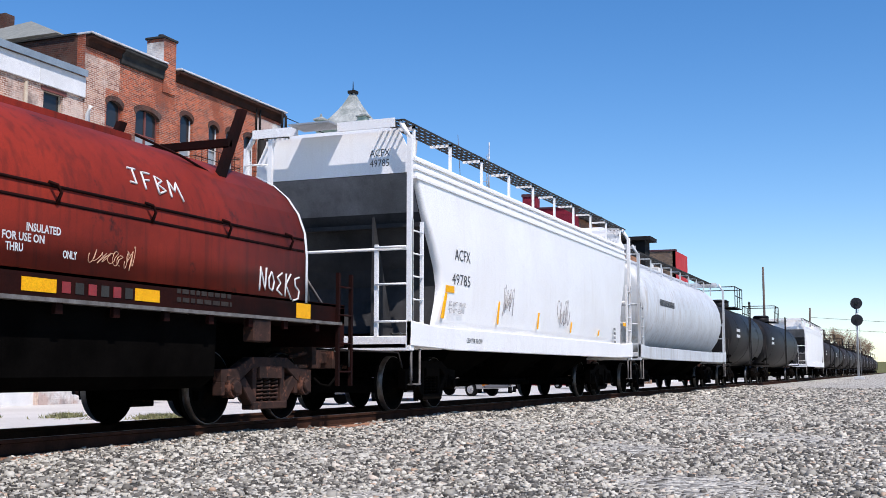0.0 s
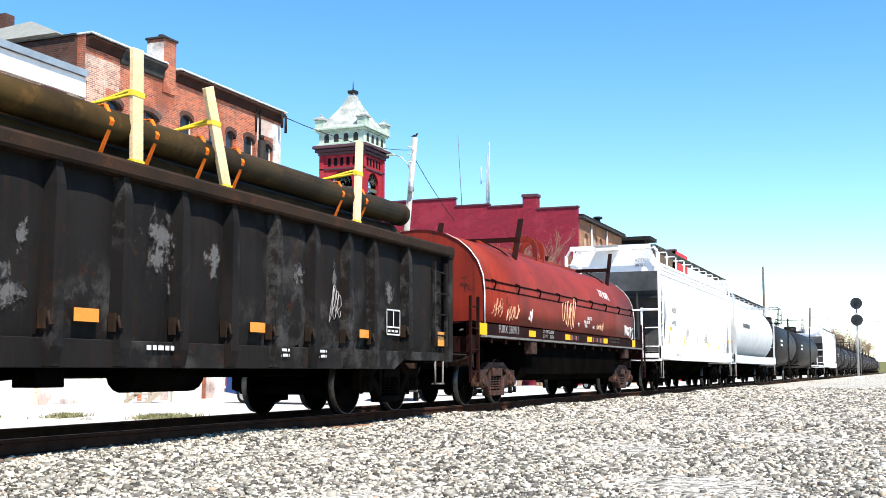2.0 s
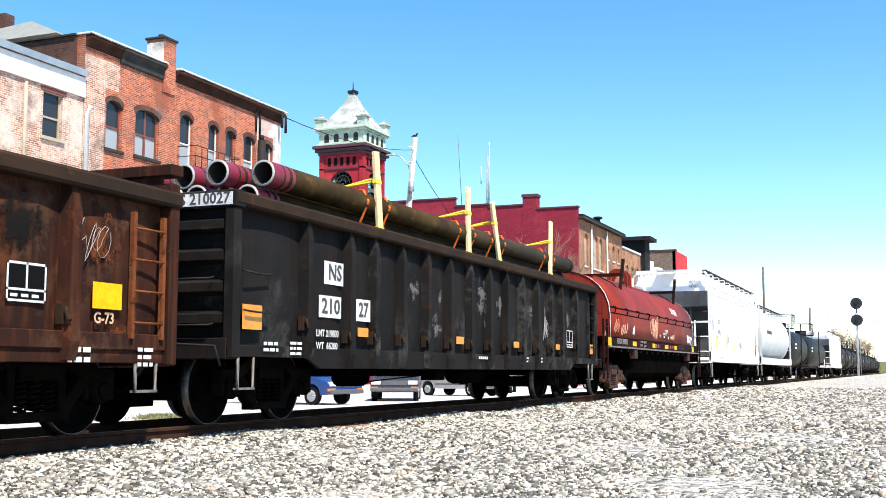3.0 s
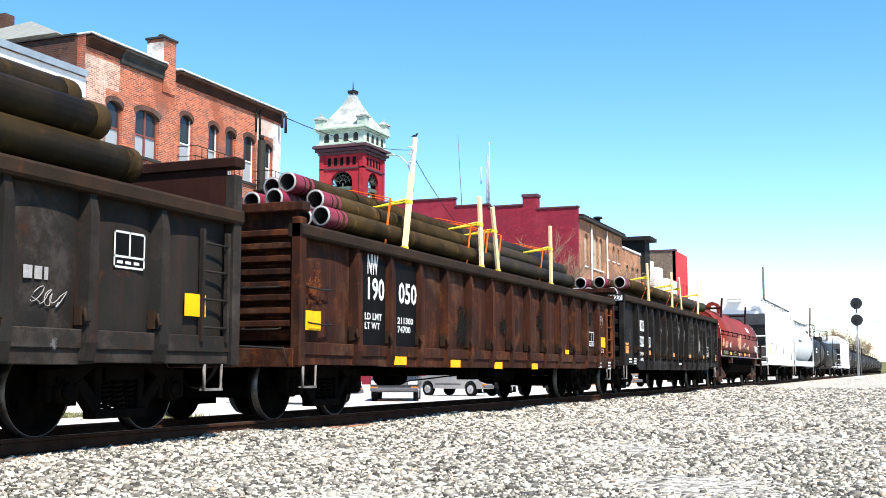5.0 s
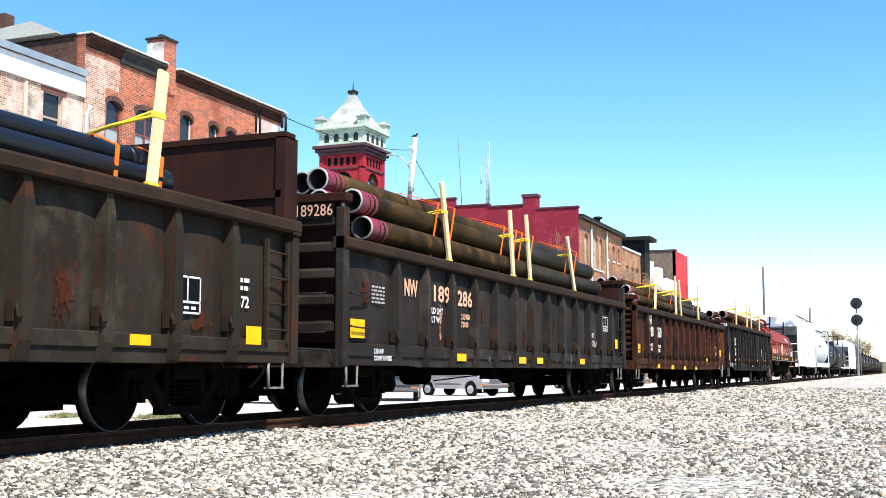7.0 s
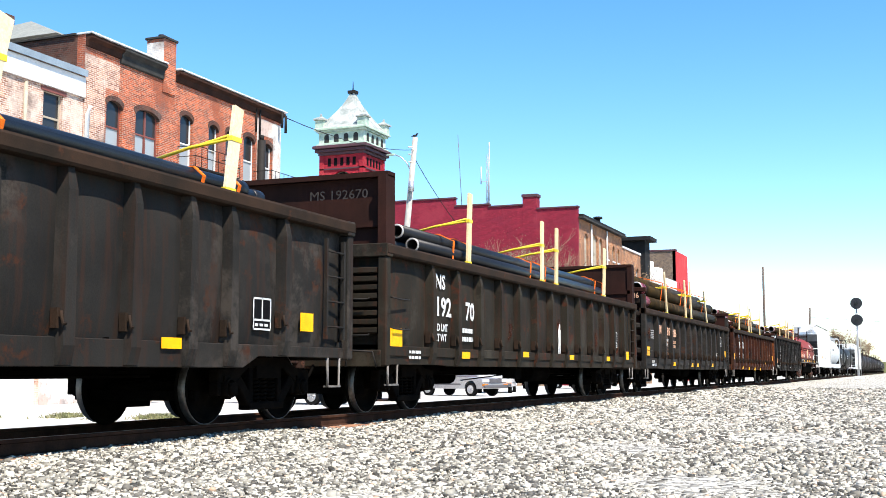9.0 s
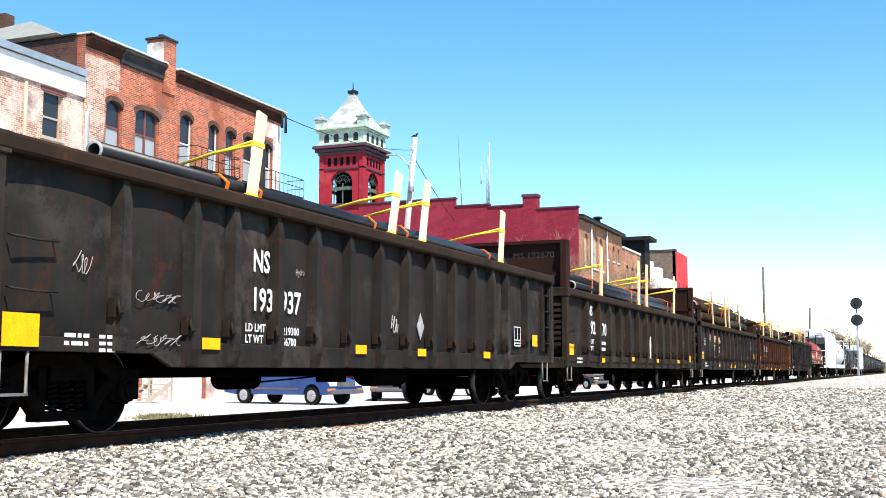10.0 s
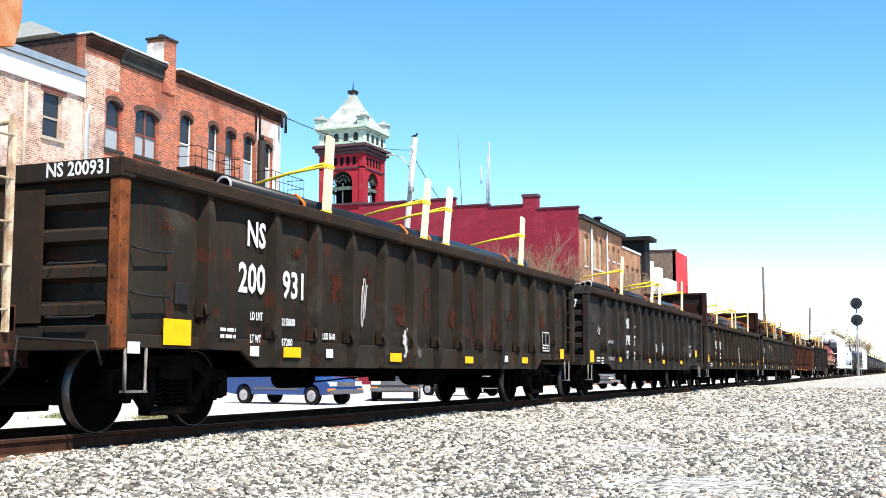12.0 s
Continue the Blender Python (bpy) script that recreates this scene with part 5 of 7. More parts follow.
def pipe_load(y0, rows, r, ya, yb, material, red, stakes, stake_top, chord, jitter=0.25, wall=0.028, board=0.075):
    """Steel pipes lashed between softwood stakes. rows: (z, list of x) layers; ya, yb: ends along the car."""
    b = on_train(thing("pipe_load", "bundle of steel pipes lashed to softwood stakes", "pipes", group="pipe loads in the gondola cars"), y0)
    rnd = random.Random(int(abs(y0) * 10))
    for z, xs in rows:
        for x in xs:
            a, c = ya + rnd.uniform(0, jitter), yb - rnd.uniform(0, jitter)
            n = 16

            def ring(y, q):
                return [(x + q * math.cos(2 * math.pi * i / n), y, z + q * math.sin(2 * math.pi * i / n)) for i in range(n)]
            p = part("pipe", Form().rings([ring(a, r - wall), ring(a, r), ring(c, r), ring(c, r - wall)], True, False), material, b)
            part("bore", Form().rings([ring(a + 0.004, r - wall), ring(a + 1.2, r - wall)], True, False).add(ring(a + 1.2, r - wall), [tuple(range(n))]), PIPEIN, p)
            part("bore", Form().rings([ring(c - 1.2, r - wall), ring(c - 0.004, r - wall)], True, False).add(ring(c - 1.2, r - wall), [tuple(range(n))]), PIPEIN, p)
            part("end_face", Form().rings([ring(a - 0.004, r - wall), ring(a - 0.004, r + 0.001), ring(a + 0.01, r + 0.001)], True, False), STEELEND, p)
            collar = Form().rings([ring(c - 0.22, r), ring(c - 0.21, r + 0.012), ring(c - 0.02, r + 0.012), ring(c - 0.01, r)], True, False)
            part("collar", collar, material, p)
            if red:
                for u, w in ((0.02, 0.24), (0.30, 0.10), (0.48, 0.08)):
                    part("painted_band", Form().rings([ring(a + u, r + 0.002), ring(a + u + w, r + 0.002)], True, False), PIPERED, p, "red painted band")
    ztop = max(z for z, xs in rows) + r
    for k, (y, head) in enumerate(stakes):
        zt = stake_top + rnd.uniform(-0.04, 0.04)
        lean = math.degrees(math.atan2(y - head, zt - chord))
        for sx in (1,):
            yy = y
            q = Form().box(-0.024, 0.024, -board, board, -0.7, zt - chord)
            part("stake", q, PALETIMBER if board > 0.09 else TIMBER, b, "pale softwood stake", bevel=0.004, at=pose(sx * 1.355, yy, chord, lean, 0, 0))
            for z in (chord + 0.06, chord + 0.05 + (zt - chord) * 0.58):
                ys = yy + (head - y) * (z - chord) / (zt - chord)
                part("strap", Form().box(sx * 1.385, sx * 1.32, ys - board - 0.012, ys + board + 0.012, z - 0.03, z + 0.03), STRAPY, b)
        for z in (chord + 0.08 + (zt - chord) * 0.56,):
            yl = y + (head - y) * (z - chord) / (zt - chord)
            part("lashing", Form().tube([(0.15, yl + 0.05, z - 0.16), (0.7, yl, z - 0.06), (1.33, yl - 0.03, z + 0.005)], 0.026, 4).tube([(0.15, yl + 0.1, z - 0.14), (1.33, yl - 0.06, z + 0.04)], 0.02, 4), STRAPY, b, "yellow lashing between the stakes")
        # orange band over the pipes
        for dy in (-0.42, 0.35):
            xs = max(rows, key=lambda q: q[0])[1]
            outer = max(rows[0][1]) + r
            fm = Form()
            pth = [(-outer, chord - 0.3), (-max(xs) - r * 0.6, ztop + 0.01), (max(xs) + r * 0.55, ztop + 0.012), (max(max(q[1]) for q in rows) + r + 0.012, rows[-1][0] if len(rows) > 1 else ztop - r), (outer + 0.012, chord - 0.3)]
            for (xa, za), (xb, zb) in zip(pth, pth[1:]):
                fm.add([(xa, y + dy - 0.03, za), (xb, y + dy - 0.03, zb), (xb, y + dy + 0.03, zb), (xa, y + dy + 0.03, za), (xa * 0.99, y + dy - 0.03, za - 0.01), (xb * 0.99, y + dy - 0.03, zb - 0.01), (xb * 0.99, y + dy + 0.03, zb - 0.01), (xa * 0.99, y + dy + 0.03, za - 0.01)], [(0, 1, 2, 3), (7, 6, 5, 4), (0, 4, 5, 1), (2, 6, 7, 3)])
            part("band", fm, STRAPO, b, "orange webbing band")
    return b


EVEN13 = [1.89 + 1.143 * k for k in range(13)]
SPLIT13 = [1.92] + [3.41 + 1.064 * k for k in range(11)] + [15.48]
RIBS_A = [1.84, 3.08] + [3.9 + 1.0 * k for k in range(10)] + [13.72, 14.96]


def worn_patch(parent, y, z, w, h, seed, x=1.519, material=None):
    """A scraped, ragged patch of bare or chalky paint on a side sheet."""
    rnd = random.Random(seed)
    n = 14
    ring = [(x, y + w * rnd.uniform(0.55, 0.8) * math.cos(2 * math.pi * i / n), z + h * rnd.uniform(0.55, 0.8) * math.sin(2 * math.pi * i / n)) for i in range(n)]
    return part("worn_patch", Form().add(ring + [(x + 0.0004, y, z)], [(i, (i + 1) % n, n) for i in range(n)]), material or WORN, parent, "scraped and stained paint")


def reflectors(g, o, rows):
    """Adhesive reflectors: (place, height, width, tall)."""
    for y, z, w, h in rows:
        plaque(g, o + y, z, w, h, YELLOW, 1.548)


def build_gondolas():
    # first gondola: black, with white number panels; o is the datum from which marks are set out
    L, y0 = 16.8, -9.93
    o, H = -8.98, L / 2
    g = gondola(y0, L, BLACKPAINT, RIBS_A, 2.80, 0.83, 0.69, "weathered black gondola car with white number panels", belly=1.9)
    for k, (y, z, w, h) in enumerate(((3.22, 2.01, 0.56, 0.32), (3.12, 1.54, 0.64, 0.30), (4.15, 1.54, 0.46, 0.32))):
        plaque(g, o + y, z, w, h, LETTERS, 1.514, "number_panel")
    wording("NS", o + 3.05, 1.92, 0.18, g, DARKLET, 1.519, wide=0.38)
    wording("210", o + 2.86, 1.45, 0.17, g, DARKLET, 1.519, wide=0.54)
    wording("27", o + 3.99, 1.45, 0.17, g, DARKLET, 1.519, wide=0.32)
    wording("LMT 219800", o + 2.72, 1.13, 0.075, g, LETTERS, 1.519, wide=0.64)
    wording("WT  66200", o + 2.72, 0.96, 0.075, g, LETTERS, 1.519, wide=0.62)
    part("number_panel", Form().box(0.62, 1.56, -H - 0.02, -H - 0.016, 2.625, 2.775), LETTERS, g)
    wording("NS 210027", -H - 0.022, 2.645, 0.11, g, DARKLET, 0.66, facing="y", wide=0.86)
    for y, z, w, h in ((1.06, 1.31, 0.44, 0.3), (4.08, 1.22, 0.34, 0.13), (7.95, 1.2, 0.36, 0.13), (11.07, 1.19, 0.34, 0.12), (14.0, 1.2, 0.3, 0.12), (16.94, 1.2, 0.28, 0.24)):
        plaque(g, o + y, z, w, h, ORANGE, 1.548)
    data_box(g, o + 15.07, 1.41, 0.5, 0.4, 1.519)
    bars(g, o + 1.35, 0.98, 0.36, 2, 0.04, x=1.536, seed=3)
    bars(g, o + 2.0, 1.0, 0.3, 3, 0.035, x=1.536, seed=2)
    bars(g, o + 8.9, 0.88, 0.6, 1, 0.05, x=1.545, seed=4)
    bars(g, o + 11.5, 0.91, 0.35, 2, 0.035, x=1.545, seed=5)
    bars(g, o + 12.5, 0.91, 0.35, 2, 0.035, x=1.545, seed=6)
    scrawl(5, o + 12.95, 1.30, 0.3, 0.5, g, CHALK, 1.545, 4, 0.007)
    for k, (y, z, w, h) in enumerate(((5.96, 1.96, 0.55, 0.42), (7.08, 1.9, 0.3, 0.35), (9.1, 2.0, 0.75, 0.95), (10.15, 1.95, 0.4, 0.5), (12.1, 1.9, 0.35, 0.5), (3.75, 1.95, 0.2, 0.7), (13.1, 1.9, 0.2, 0.6), (14.9, 1.85, 0.4, 0.5), (6.9, 1.4, 0.5, 0.5))):
        worn_patch(g, o + y, z, w, h, 60 + k)
    pipe_load(y0, [(2.6, [-1.1, -0.7, -0.3, 0.1, 0.5, 0.85]), (2.92, [-0.9, -0.5, -0.1, 0.3, 0.62, 0.95]), (3.23, [-0.6, 0.05, 0.64, 1.18])], 0.175, o + 1.6, o + 16.2, PIPE, True, [(o + 5.03, o + 4.85), (o + 8.89, o + 8.84), (o + 10.62, o + 10.15), (o + 14.1, o + 14.18)], 4.06, 2.80, board=0.09)
    # second: rusty brown
    L, y0 = 17.1, -27.97
    o, H = -9.02, L / 2
    g = gondola(y0, L, RUSTBROWN, EVEN13, 2.59, 0.74, 0.72, "rusty brown gondola car with white numbers", end_top=2.88, lower_band=1.04, end_ribs=8, shift=0.16)
    part("number_panel", Form().box(1.512, 1.515, o + 2.42, o + 3.22, 1.0, 2.34), LABELBLACK, g)
    part("number_panel", Form().box(1.512, 1.515, o + 3.55, o + 4.4, 1.0, 2.34), LABELBLACK, g)
    wording("NW", o + 2.58, 2.1, 0.24, g, LETTERS, 1.519, wide=0.36)
    wording("190", o + 2.53, 1.73, 0.26, g, LETTERS, 1.519, wide=0.57)
    wording("050", o + 3.7, 1.73, 0.26, g, LETTERS, 1.519, wide=0.7)
    wording("LD LMT\nLT WT", o + 2.5, 1.42, 0.08, g, LETTERS, 1.519, wide=0.58)
    wording("211300\n74700", o + 3.66, 1.40, 0.08, g, LETTERS, 1.519, wide=0.6)
    reflectors(g, o, ((0.88, 1.33, 0.46, 0.26), (3.72, 0.82, 0.46, 0.13), (6.05, 0.79, 0.46, 0.13), (8.29, 0.77, 0.46, 0.13), (10.59, 0.76, 0.4, 0.12), (13.08, 1.1, 0.3, 0.1), (16.45, 1.40, 0.44, 0.26)))
    data_box(g, o + 15.36, 1.46, 0.5, 0.36, 1.519)
    wording("G-73", o + 16.28, 1.13, 0.09, g, PEACH, 1.525, wide=0.3)
    bars(g, o + 15.9, 0.84, 0.32, 2, 0.05, x=1.55, seed=7)
    bars(g, o + 16.95, 0.86, 0.25, 3, 0.04, x=1.55, seed=8)
    scrawl(71, o + 15.95, 1.75, 0.5, 0.45, g, CHALK, 1.525, 5, 0.004)
    worn_patch(g, o + 8.7, 1.5, 0.45, 0.4, 72, 1.519, SOOTSPOT)
    worn_patch(g, o + 9.3, 1.2, 0.35, 0.9, 73, 1.519, RUSTGLOW)
    for k, (y, z, w, h) in enumerate(((16.4, 1.9, 0.6, 0.6), (15.2, 2.0, 0.6, 0.5), (13.6, 1.5, 0.8, 0.9), (11.2, 1.7, 0.7, 0.8), (0.9, 1.75, 0.7, 0.7), (6.5, 1.4, 0.7, 0.8), (16.6, 1.0, 0.6, 0.3))):
        worn_patch(g, o + y, z, w, h, 80 + k, 1.519 if k not in (0, 4) else 1.526, RUSTGLOW if k % 2 == 0 else SOOTSPOT)
    pipe_load(y0, [(2.6, [-1.05, -0.65, -0.25, 0.15, 0.6, 1.0]), (2.88, [-0.85, -0.45, 0.0, 0.4, 0.78, 1.14]), (3.16, [-0.5, -0.05, 0.42, 0.92]), (3.42, [0.1, 0.55])], 0.15, o + 1.3, o + 15.4, PIPE, True, [(o + 4.28, o + 4.57), (o + 7.9, o + 7.79), (o + 8.86, o + 8.5), (o + 12.49, o + 12.45)], 3.98, 2.59, 0.9)
    # third: faded black with peach numbers
    L, y0 = 17.1, -46.49
    H = L / 2
    o = -H
    g = gondola(y0, L, GREYBLACK, EVEN13, 2.56, 0.74, 0.72, "faded black gondola car with peach numbers", end_top=3.18, lower_band=1.06, end_ribs=5, end_paint=BULKHEAD)
    wording("NW", o + 2.2, 1.86, 0.22, g, PEACH, 1.519, wide=0.52)
    wording("189", o + 3.32, 1.84, 0.22, g, PEACH, 1.519, wide=0.74)
    wording("286", o + 4.51, 1.82, 0.22, g, PEACH, 1.519, wide=0.72)
    wording("LD LMT\nLT WT", o + 3.32, 1.62, 0.085, g, LETTERS, 1.519, wide=0.5)
    wording("213900\n72100", o + 4.68, 1.58, 0.08, g, PEACH, 1.519, wide=0.42)
    worn_patch(g, o + 3.7, 1.55, 0.12, 0.8, 91, 1.5205, PEACHWORN)
    part("number_panel", Form().box(0.3, 1.42, -H - 0.018, -H - 0.016, 2.82, 3.04), LABELBLACK, g)
    wording("W 189286", -H - 0.02, 2.86, 0.14, g, PEACH, 0.5, facing="y", wide=0.9, bold=0.0)
    wording("2 IN HF\nCOMP SHOES", o + 1.05, 0.92, 0.06, g, LETTERS, 1.55)
    reflectors(g, o, ((0.51, 1.27, 0.46, 0.27), (4.64, 0.9, 0.44, 0.13), (8.08, 0.88, 0.44, 0.13), (9.27, 0.88, 0.42, 0.13), (12.69, 0.89, 0.42, 0.13), (16.24, 1.39, 0.4, 0.25)))
    data_box(g, o + 15.1, 1.89, 0.5, 0.38, 1.519)
    bars(g, o + 13.6, 1.5, 0.32, 1, 0.12, CHALK, 1.519, 10)
    scrawl(95, o + 13.75, 1.25, 0.4, 0.2, g, CHALK, 1.5195, 5, 0.006)
    bars(g, o + 1.0, 1.9, 0.45, 5, 0.03, CHALK, 1.53, 9)
    for k, y in enumerate((6.1, 7.25, 10.5, 11.7, 14.0)):
        worn_patch(g, o + y, 0.92, 0.12, 0.3, 100 + k, 1.5465)
    for k, (y, z) in enumerate(((5.8, 1.7), (8.3, 1.3), (10.4, 1.6), (0.8, 1.8))):
        worn_patch(g, o + y, z, 0.4, 0.6, 110 + k, 1.519 if y > 1 else 1.526, RUSTSTAIN)
    pipe_load(y0, [(2.48, [-1.0, -0.55, -0.1, 0.4, 0.9]), (2.87, [-0.9, -0.45, 0.1, 0.65, 1.12]), (3.27, [-0.95, -0.45, 0.05, 0.55, 1.04]), (3.62, [-0.42, 0.1, 0.5])], 0.19, o + 1.05, o + 15.6, PIPE, True, [(o + 4.54, o + 4.15), (o + 8.08, o + 7.87), (o + 9.23, o + 8.95), (o + 12.77, o + 12.08)], 4.02, 2.56, 0.5)
    # fourth: brownish black with raised bulkheads
    y0 = -64.86
    g = gondola(y0, L, BROWNBLACK, EVEN13, 2.60, 0.76, 0.74, "brownish black gondola car with raised bulkheads", bulk=3.68, lower_band=1.05, end_ribs=8, truck_in=1.8)
    wording("NS", o + 2.1, 2.06, 0.2, g, LETTERS, 1.519, wide=0.42)
    wording("192", o + 2.1, 1.60, 0.26, g, LETTERS, 1.519, wide=0.63)
    wording("70", o + 3.5, 1.58, 0.26, g, LETTERS, 1.519, wide=0.44)
    wording("LD LMT\nLT WT", o + 2.1, 1.34, 0.1, g, LETTERS, 1.519, wide=0.55)
    bars(g, o + 3.35, 1.34, 0.5, 2, 0.08, x=1.519, seed=12)
    bars(g, o + 0.95, 0.94, 0.45, 2, 0.045, x=1.55, seed=14)
    reflectors(g, o, ((0.46, 1.18, 0.44, 0.28), (3.46, 0.94, 0.4, 0.12), (6.91, 1.0, 0.38, 0.11), (10.38, 0.98, 0.36, 0.11), (13.89, 0.98, 0.34, 0.11), (16.08, 1.09, 0.34, 0.22)))
    data_box(g, o + 14.74, 1.5, 0.5, 0.42, 1.519)
    wording("G-72", o + 15.62, 1.42, 0.11, g, LETTERS, 1.519, wide=0.38)
    bars(g, o + 15.62, 1.72, 0.38, 2, 0.05, x=1.519, seed=13)
    wording("MS 192670", -H - 0.105, 3.3, 0.12, g, STEPDARK, 0.3, facing="y", wide=1.0, bold=0.0, depth=0.002)
    scrawl(121, o + 9.35, 1.05, 0.16, 0.7, g, LETTERS, 1.519, 4, 0.01)
    for k, (y, z) in enumerate(((6.0, 1.5), (9.4, 1.7), (12.7, 1.4), (15.0, 1.2))):
        worn_patch(g, o + y, z, 0.4, 0.5, 122 + k, 1.519, RUSTSTAIN)
    pipe_load(y0, [(2.54, [-1.0, -0.68, -0.35, 0.0, 0.35, 0.7, 1.05]), (2.80, [-0.9, -0.5, 0.0, 0.35, 0.72, 1.1]), (3.04, [0.2, 0.5, 0.86])], 0.128, o + 1.5, o + 15.0, PIPEBLACK, False, [(o + 4.08, o + 4.18), (o + 8.69, o + 8.72), (o + 9.79, o + 9.87), (o + 14.25, o + 14.42)], 3.98, 2.60, 0.6, board=0.08)
    # fifth
    L, y0 = 16.8, -82.92
    o, H = -8.5, L / 2
    g = gondola(y0, L, GREYBLACK, RIBS_A, 2.77, 0.84, 0.70, "faded grey-black gondola car with white numbers", end_ribs=5)
    wording("NS", o + 4.45, 1.88, 0.22, g, LETTERS, 1.519, wide=0.38)
    wording("193", o + 4.43, 1.40, 0.23, g, LETTERS, 1.519, wide=0.44)
    wording("937", o + 5.12, 1.40, 0.23, g, LETTERS, 1.519, wide=0.52)
    wording("LD LMT\nLT WT", o + 4.3, 1.14, 0.08, g, LETTERS, 1.519, wide=0.46)
    wording("219300\n66700", o + 5.18, 1.12, 0.08, g, LETTERS, 1.519, wide=0.42)
    wording("Hydro", o + 5.5, 1.9, 0.07, g, CHALK, 1.519, spin=4, bold=0.0, wide=0.22)
    wording("NS", -H - 0.02, 2.62, 0.13, g, LETTERS, 0.9, facing="y", wide=0.18)
    wording("193937", -H - 0.14, 2.24, 0.16, g, LETTERS, 0.84, facing="y", wide=0.48)
    bars(g, o + 1.15, 0.98, 0.35, 2, 0.04, x=1.519, seed=15)
    bars(g, o + 1.65, 0.98, 0.25, 3, 0.035, x=1.519, seed=16)
    scrawl(21, o + 2.2, 0.93, 0.8, 0.12, g, CHALK, 1.545, 8, 0.005)
    scrawl(22, o + 2.2, 1.38, 0.75, 0.1, g, CHALK, 1.53, 8, 0.005)
    scrawl(23, o + 1.25, 1.55, 0.22, 0.3, g, CHALK, 1.53, 4, 0.006)
    part("worn_diamond", Form().prism([(o + 9.45, 1.38), (o + 9.6, 1.16), (o + 9.75, 1.38), (o + 9.6, 1.6)], "x", 1.514, 1.519), CHALK, g, "worn white diamond placard")
    scrawl(24, o + 8.45, 1.25, 0.25, 0.25, g, CHALK, 1.519, 6, 0.008)
    reflectors(g, o, ((0.55, 1.03, 0.46, 0.3), (3.55, 0.97, 0.36, 0.13), (7.37, 0.97, 0.36, 0.13), (9.6, 0.96, 0.34, 0.12), (12.68, 0.96, 0.36, 0.12), (15.64, 1.3, 0.34, 0.24)))
    data_box(g, o + 14.56, 1.36, 0.42, 0.4, 1.519)
    pipe_load(y0, [(2.52, [-1.1, -0.85, -0.6, -0.3, 0.0, 0.3, 0.55, 0.8, 1.05]), (2.74, [-0.9, -0.4, -0.1, 0.2, 0.45, 0.7, 0.95, 1.18]), (2.95, [0.1, 0.35, 0.62, 0.88, 1.1])], 0.105, o + 1.9, o + 15.5, PIPEBLACK, False, [(o + 4.64, o + 4.87), (o + 8.79, o + 9.11), (o + 10.02, o + 10.29), (o + 14.01, o + 14.19)], 3.93, 2.77, 0.9, board=0.1)
    # sixth
    L, y0 = 16.8, -100.95
    o, H = -8.7, L / 2
    g = gondola(y0, L, BROWNBLACK, SPLIT13, 2.82, 0.90, 0.70, "brown-black gondola car with rust patches and white numbers", shift=0.3, post_paint=RUSTORANGE)
    wording("NS", o + 2.77, 2.18, 0.25, g, LETTERS, 1.519, wide=0.42)
    wording("200", o + 2.60, 1.61, 0.29, g, LETTERS, 1.519, wide=0.61)
    wording("931", o + 3.63, 1.60, 0.28, g, LETTERS, 1.519, wide=0.54)
    wording("LD LMT\n\nLT WT", o + 2.88, 1.28, 0.08, g, LETTERS, 1.519, wide=0.28)
    wording("215800\n\n67200", o + 3.62, 1.24, 0.075, g, LETTERS, 1.519, wide=0.34)
    wording("NS 200931", -H - 0.02, 2.665, 0.12, g, LETTERS, 0.63, facing="y", wide=0.8)
    bars(g, o + 2.2, 1.12, 0.32, 2, 0.04, x=1.545, seed=17)
    wording("LOK 06-00", o + 4.72, 1.09, 0.07, g, LETTERS, 1.519, wide=0.36)
    reflectors(g, o, ((1.37, 1.08, 0.5, 0.28), (3.86, 0.9, 0.44, 0.13), (7.05, 0.87, 0.42, 0.13), (10.22, 0.86, 0.4, 0.12), (13.43, 0.88, 0.38, 0.12), (16.14, 1.05, 0.3, 0.22)))
    for y in (0.63, 2.95, 4.88, 12.27):
        plaque(g, o + y, 0.90, 0.2, 0.12, LETTERS, 1.545, "white_patch")
    data_box(g, o + 15.0, 1.3, 0.5, 0.42, 1.519)
    worn_patch(g, o + 7.45, 1.12, 0.22, 0.5, 131, 1.5205, WHITEWORN)
    worn_patch(g, o + 7.9, 0.95, 0.6, 0.3, 132, 1.5465)
    scrawl(32, o + 5.9, 1.35, 0.16, 0.65, g, CHALK, 1.519, 3, 0.012)
    worn_patch(g, o + 13.1, 2.0, 0.15, 0.5, 133, 1.5205)
    for k, (y, z, w, h) in enumerate(((1.2, 2.2, 0.5, 0.4), (5.1, 1.8, 0.5, 0.7), (6.1, 2.1, 0.4, 0.4), (7.2, 1.5, 0.6, 0.6), (8.3, 1.8, 0.4, 0.9), (9.4, 1.5, 0.5, 0.6), (10.5, 1.9, 0.4, 0.9), (11.6, 1.5, 0.5, 0.8), (12.6, 1.8, 0.5, 0.6), (14.7, 1.8, 0.5, 0.7), (15.9, 2.0, 0.5, 0.5), (4.0, 2.2, 0.4, 0.3), (2.0, 1.3, 0.5, 0.3))):
        worn_patch(g, o + y, z, w, h, 140 + k, 1.519 if y > 1.5 else 1.526, RUSTSTAIN)
    part("defect_card_holder", Form().box(1.5, 1.53, o + 1.35, o + 1.6, 1.38, 1.62), IRON, g, bevel=0.01)
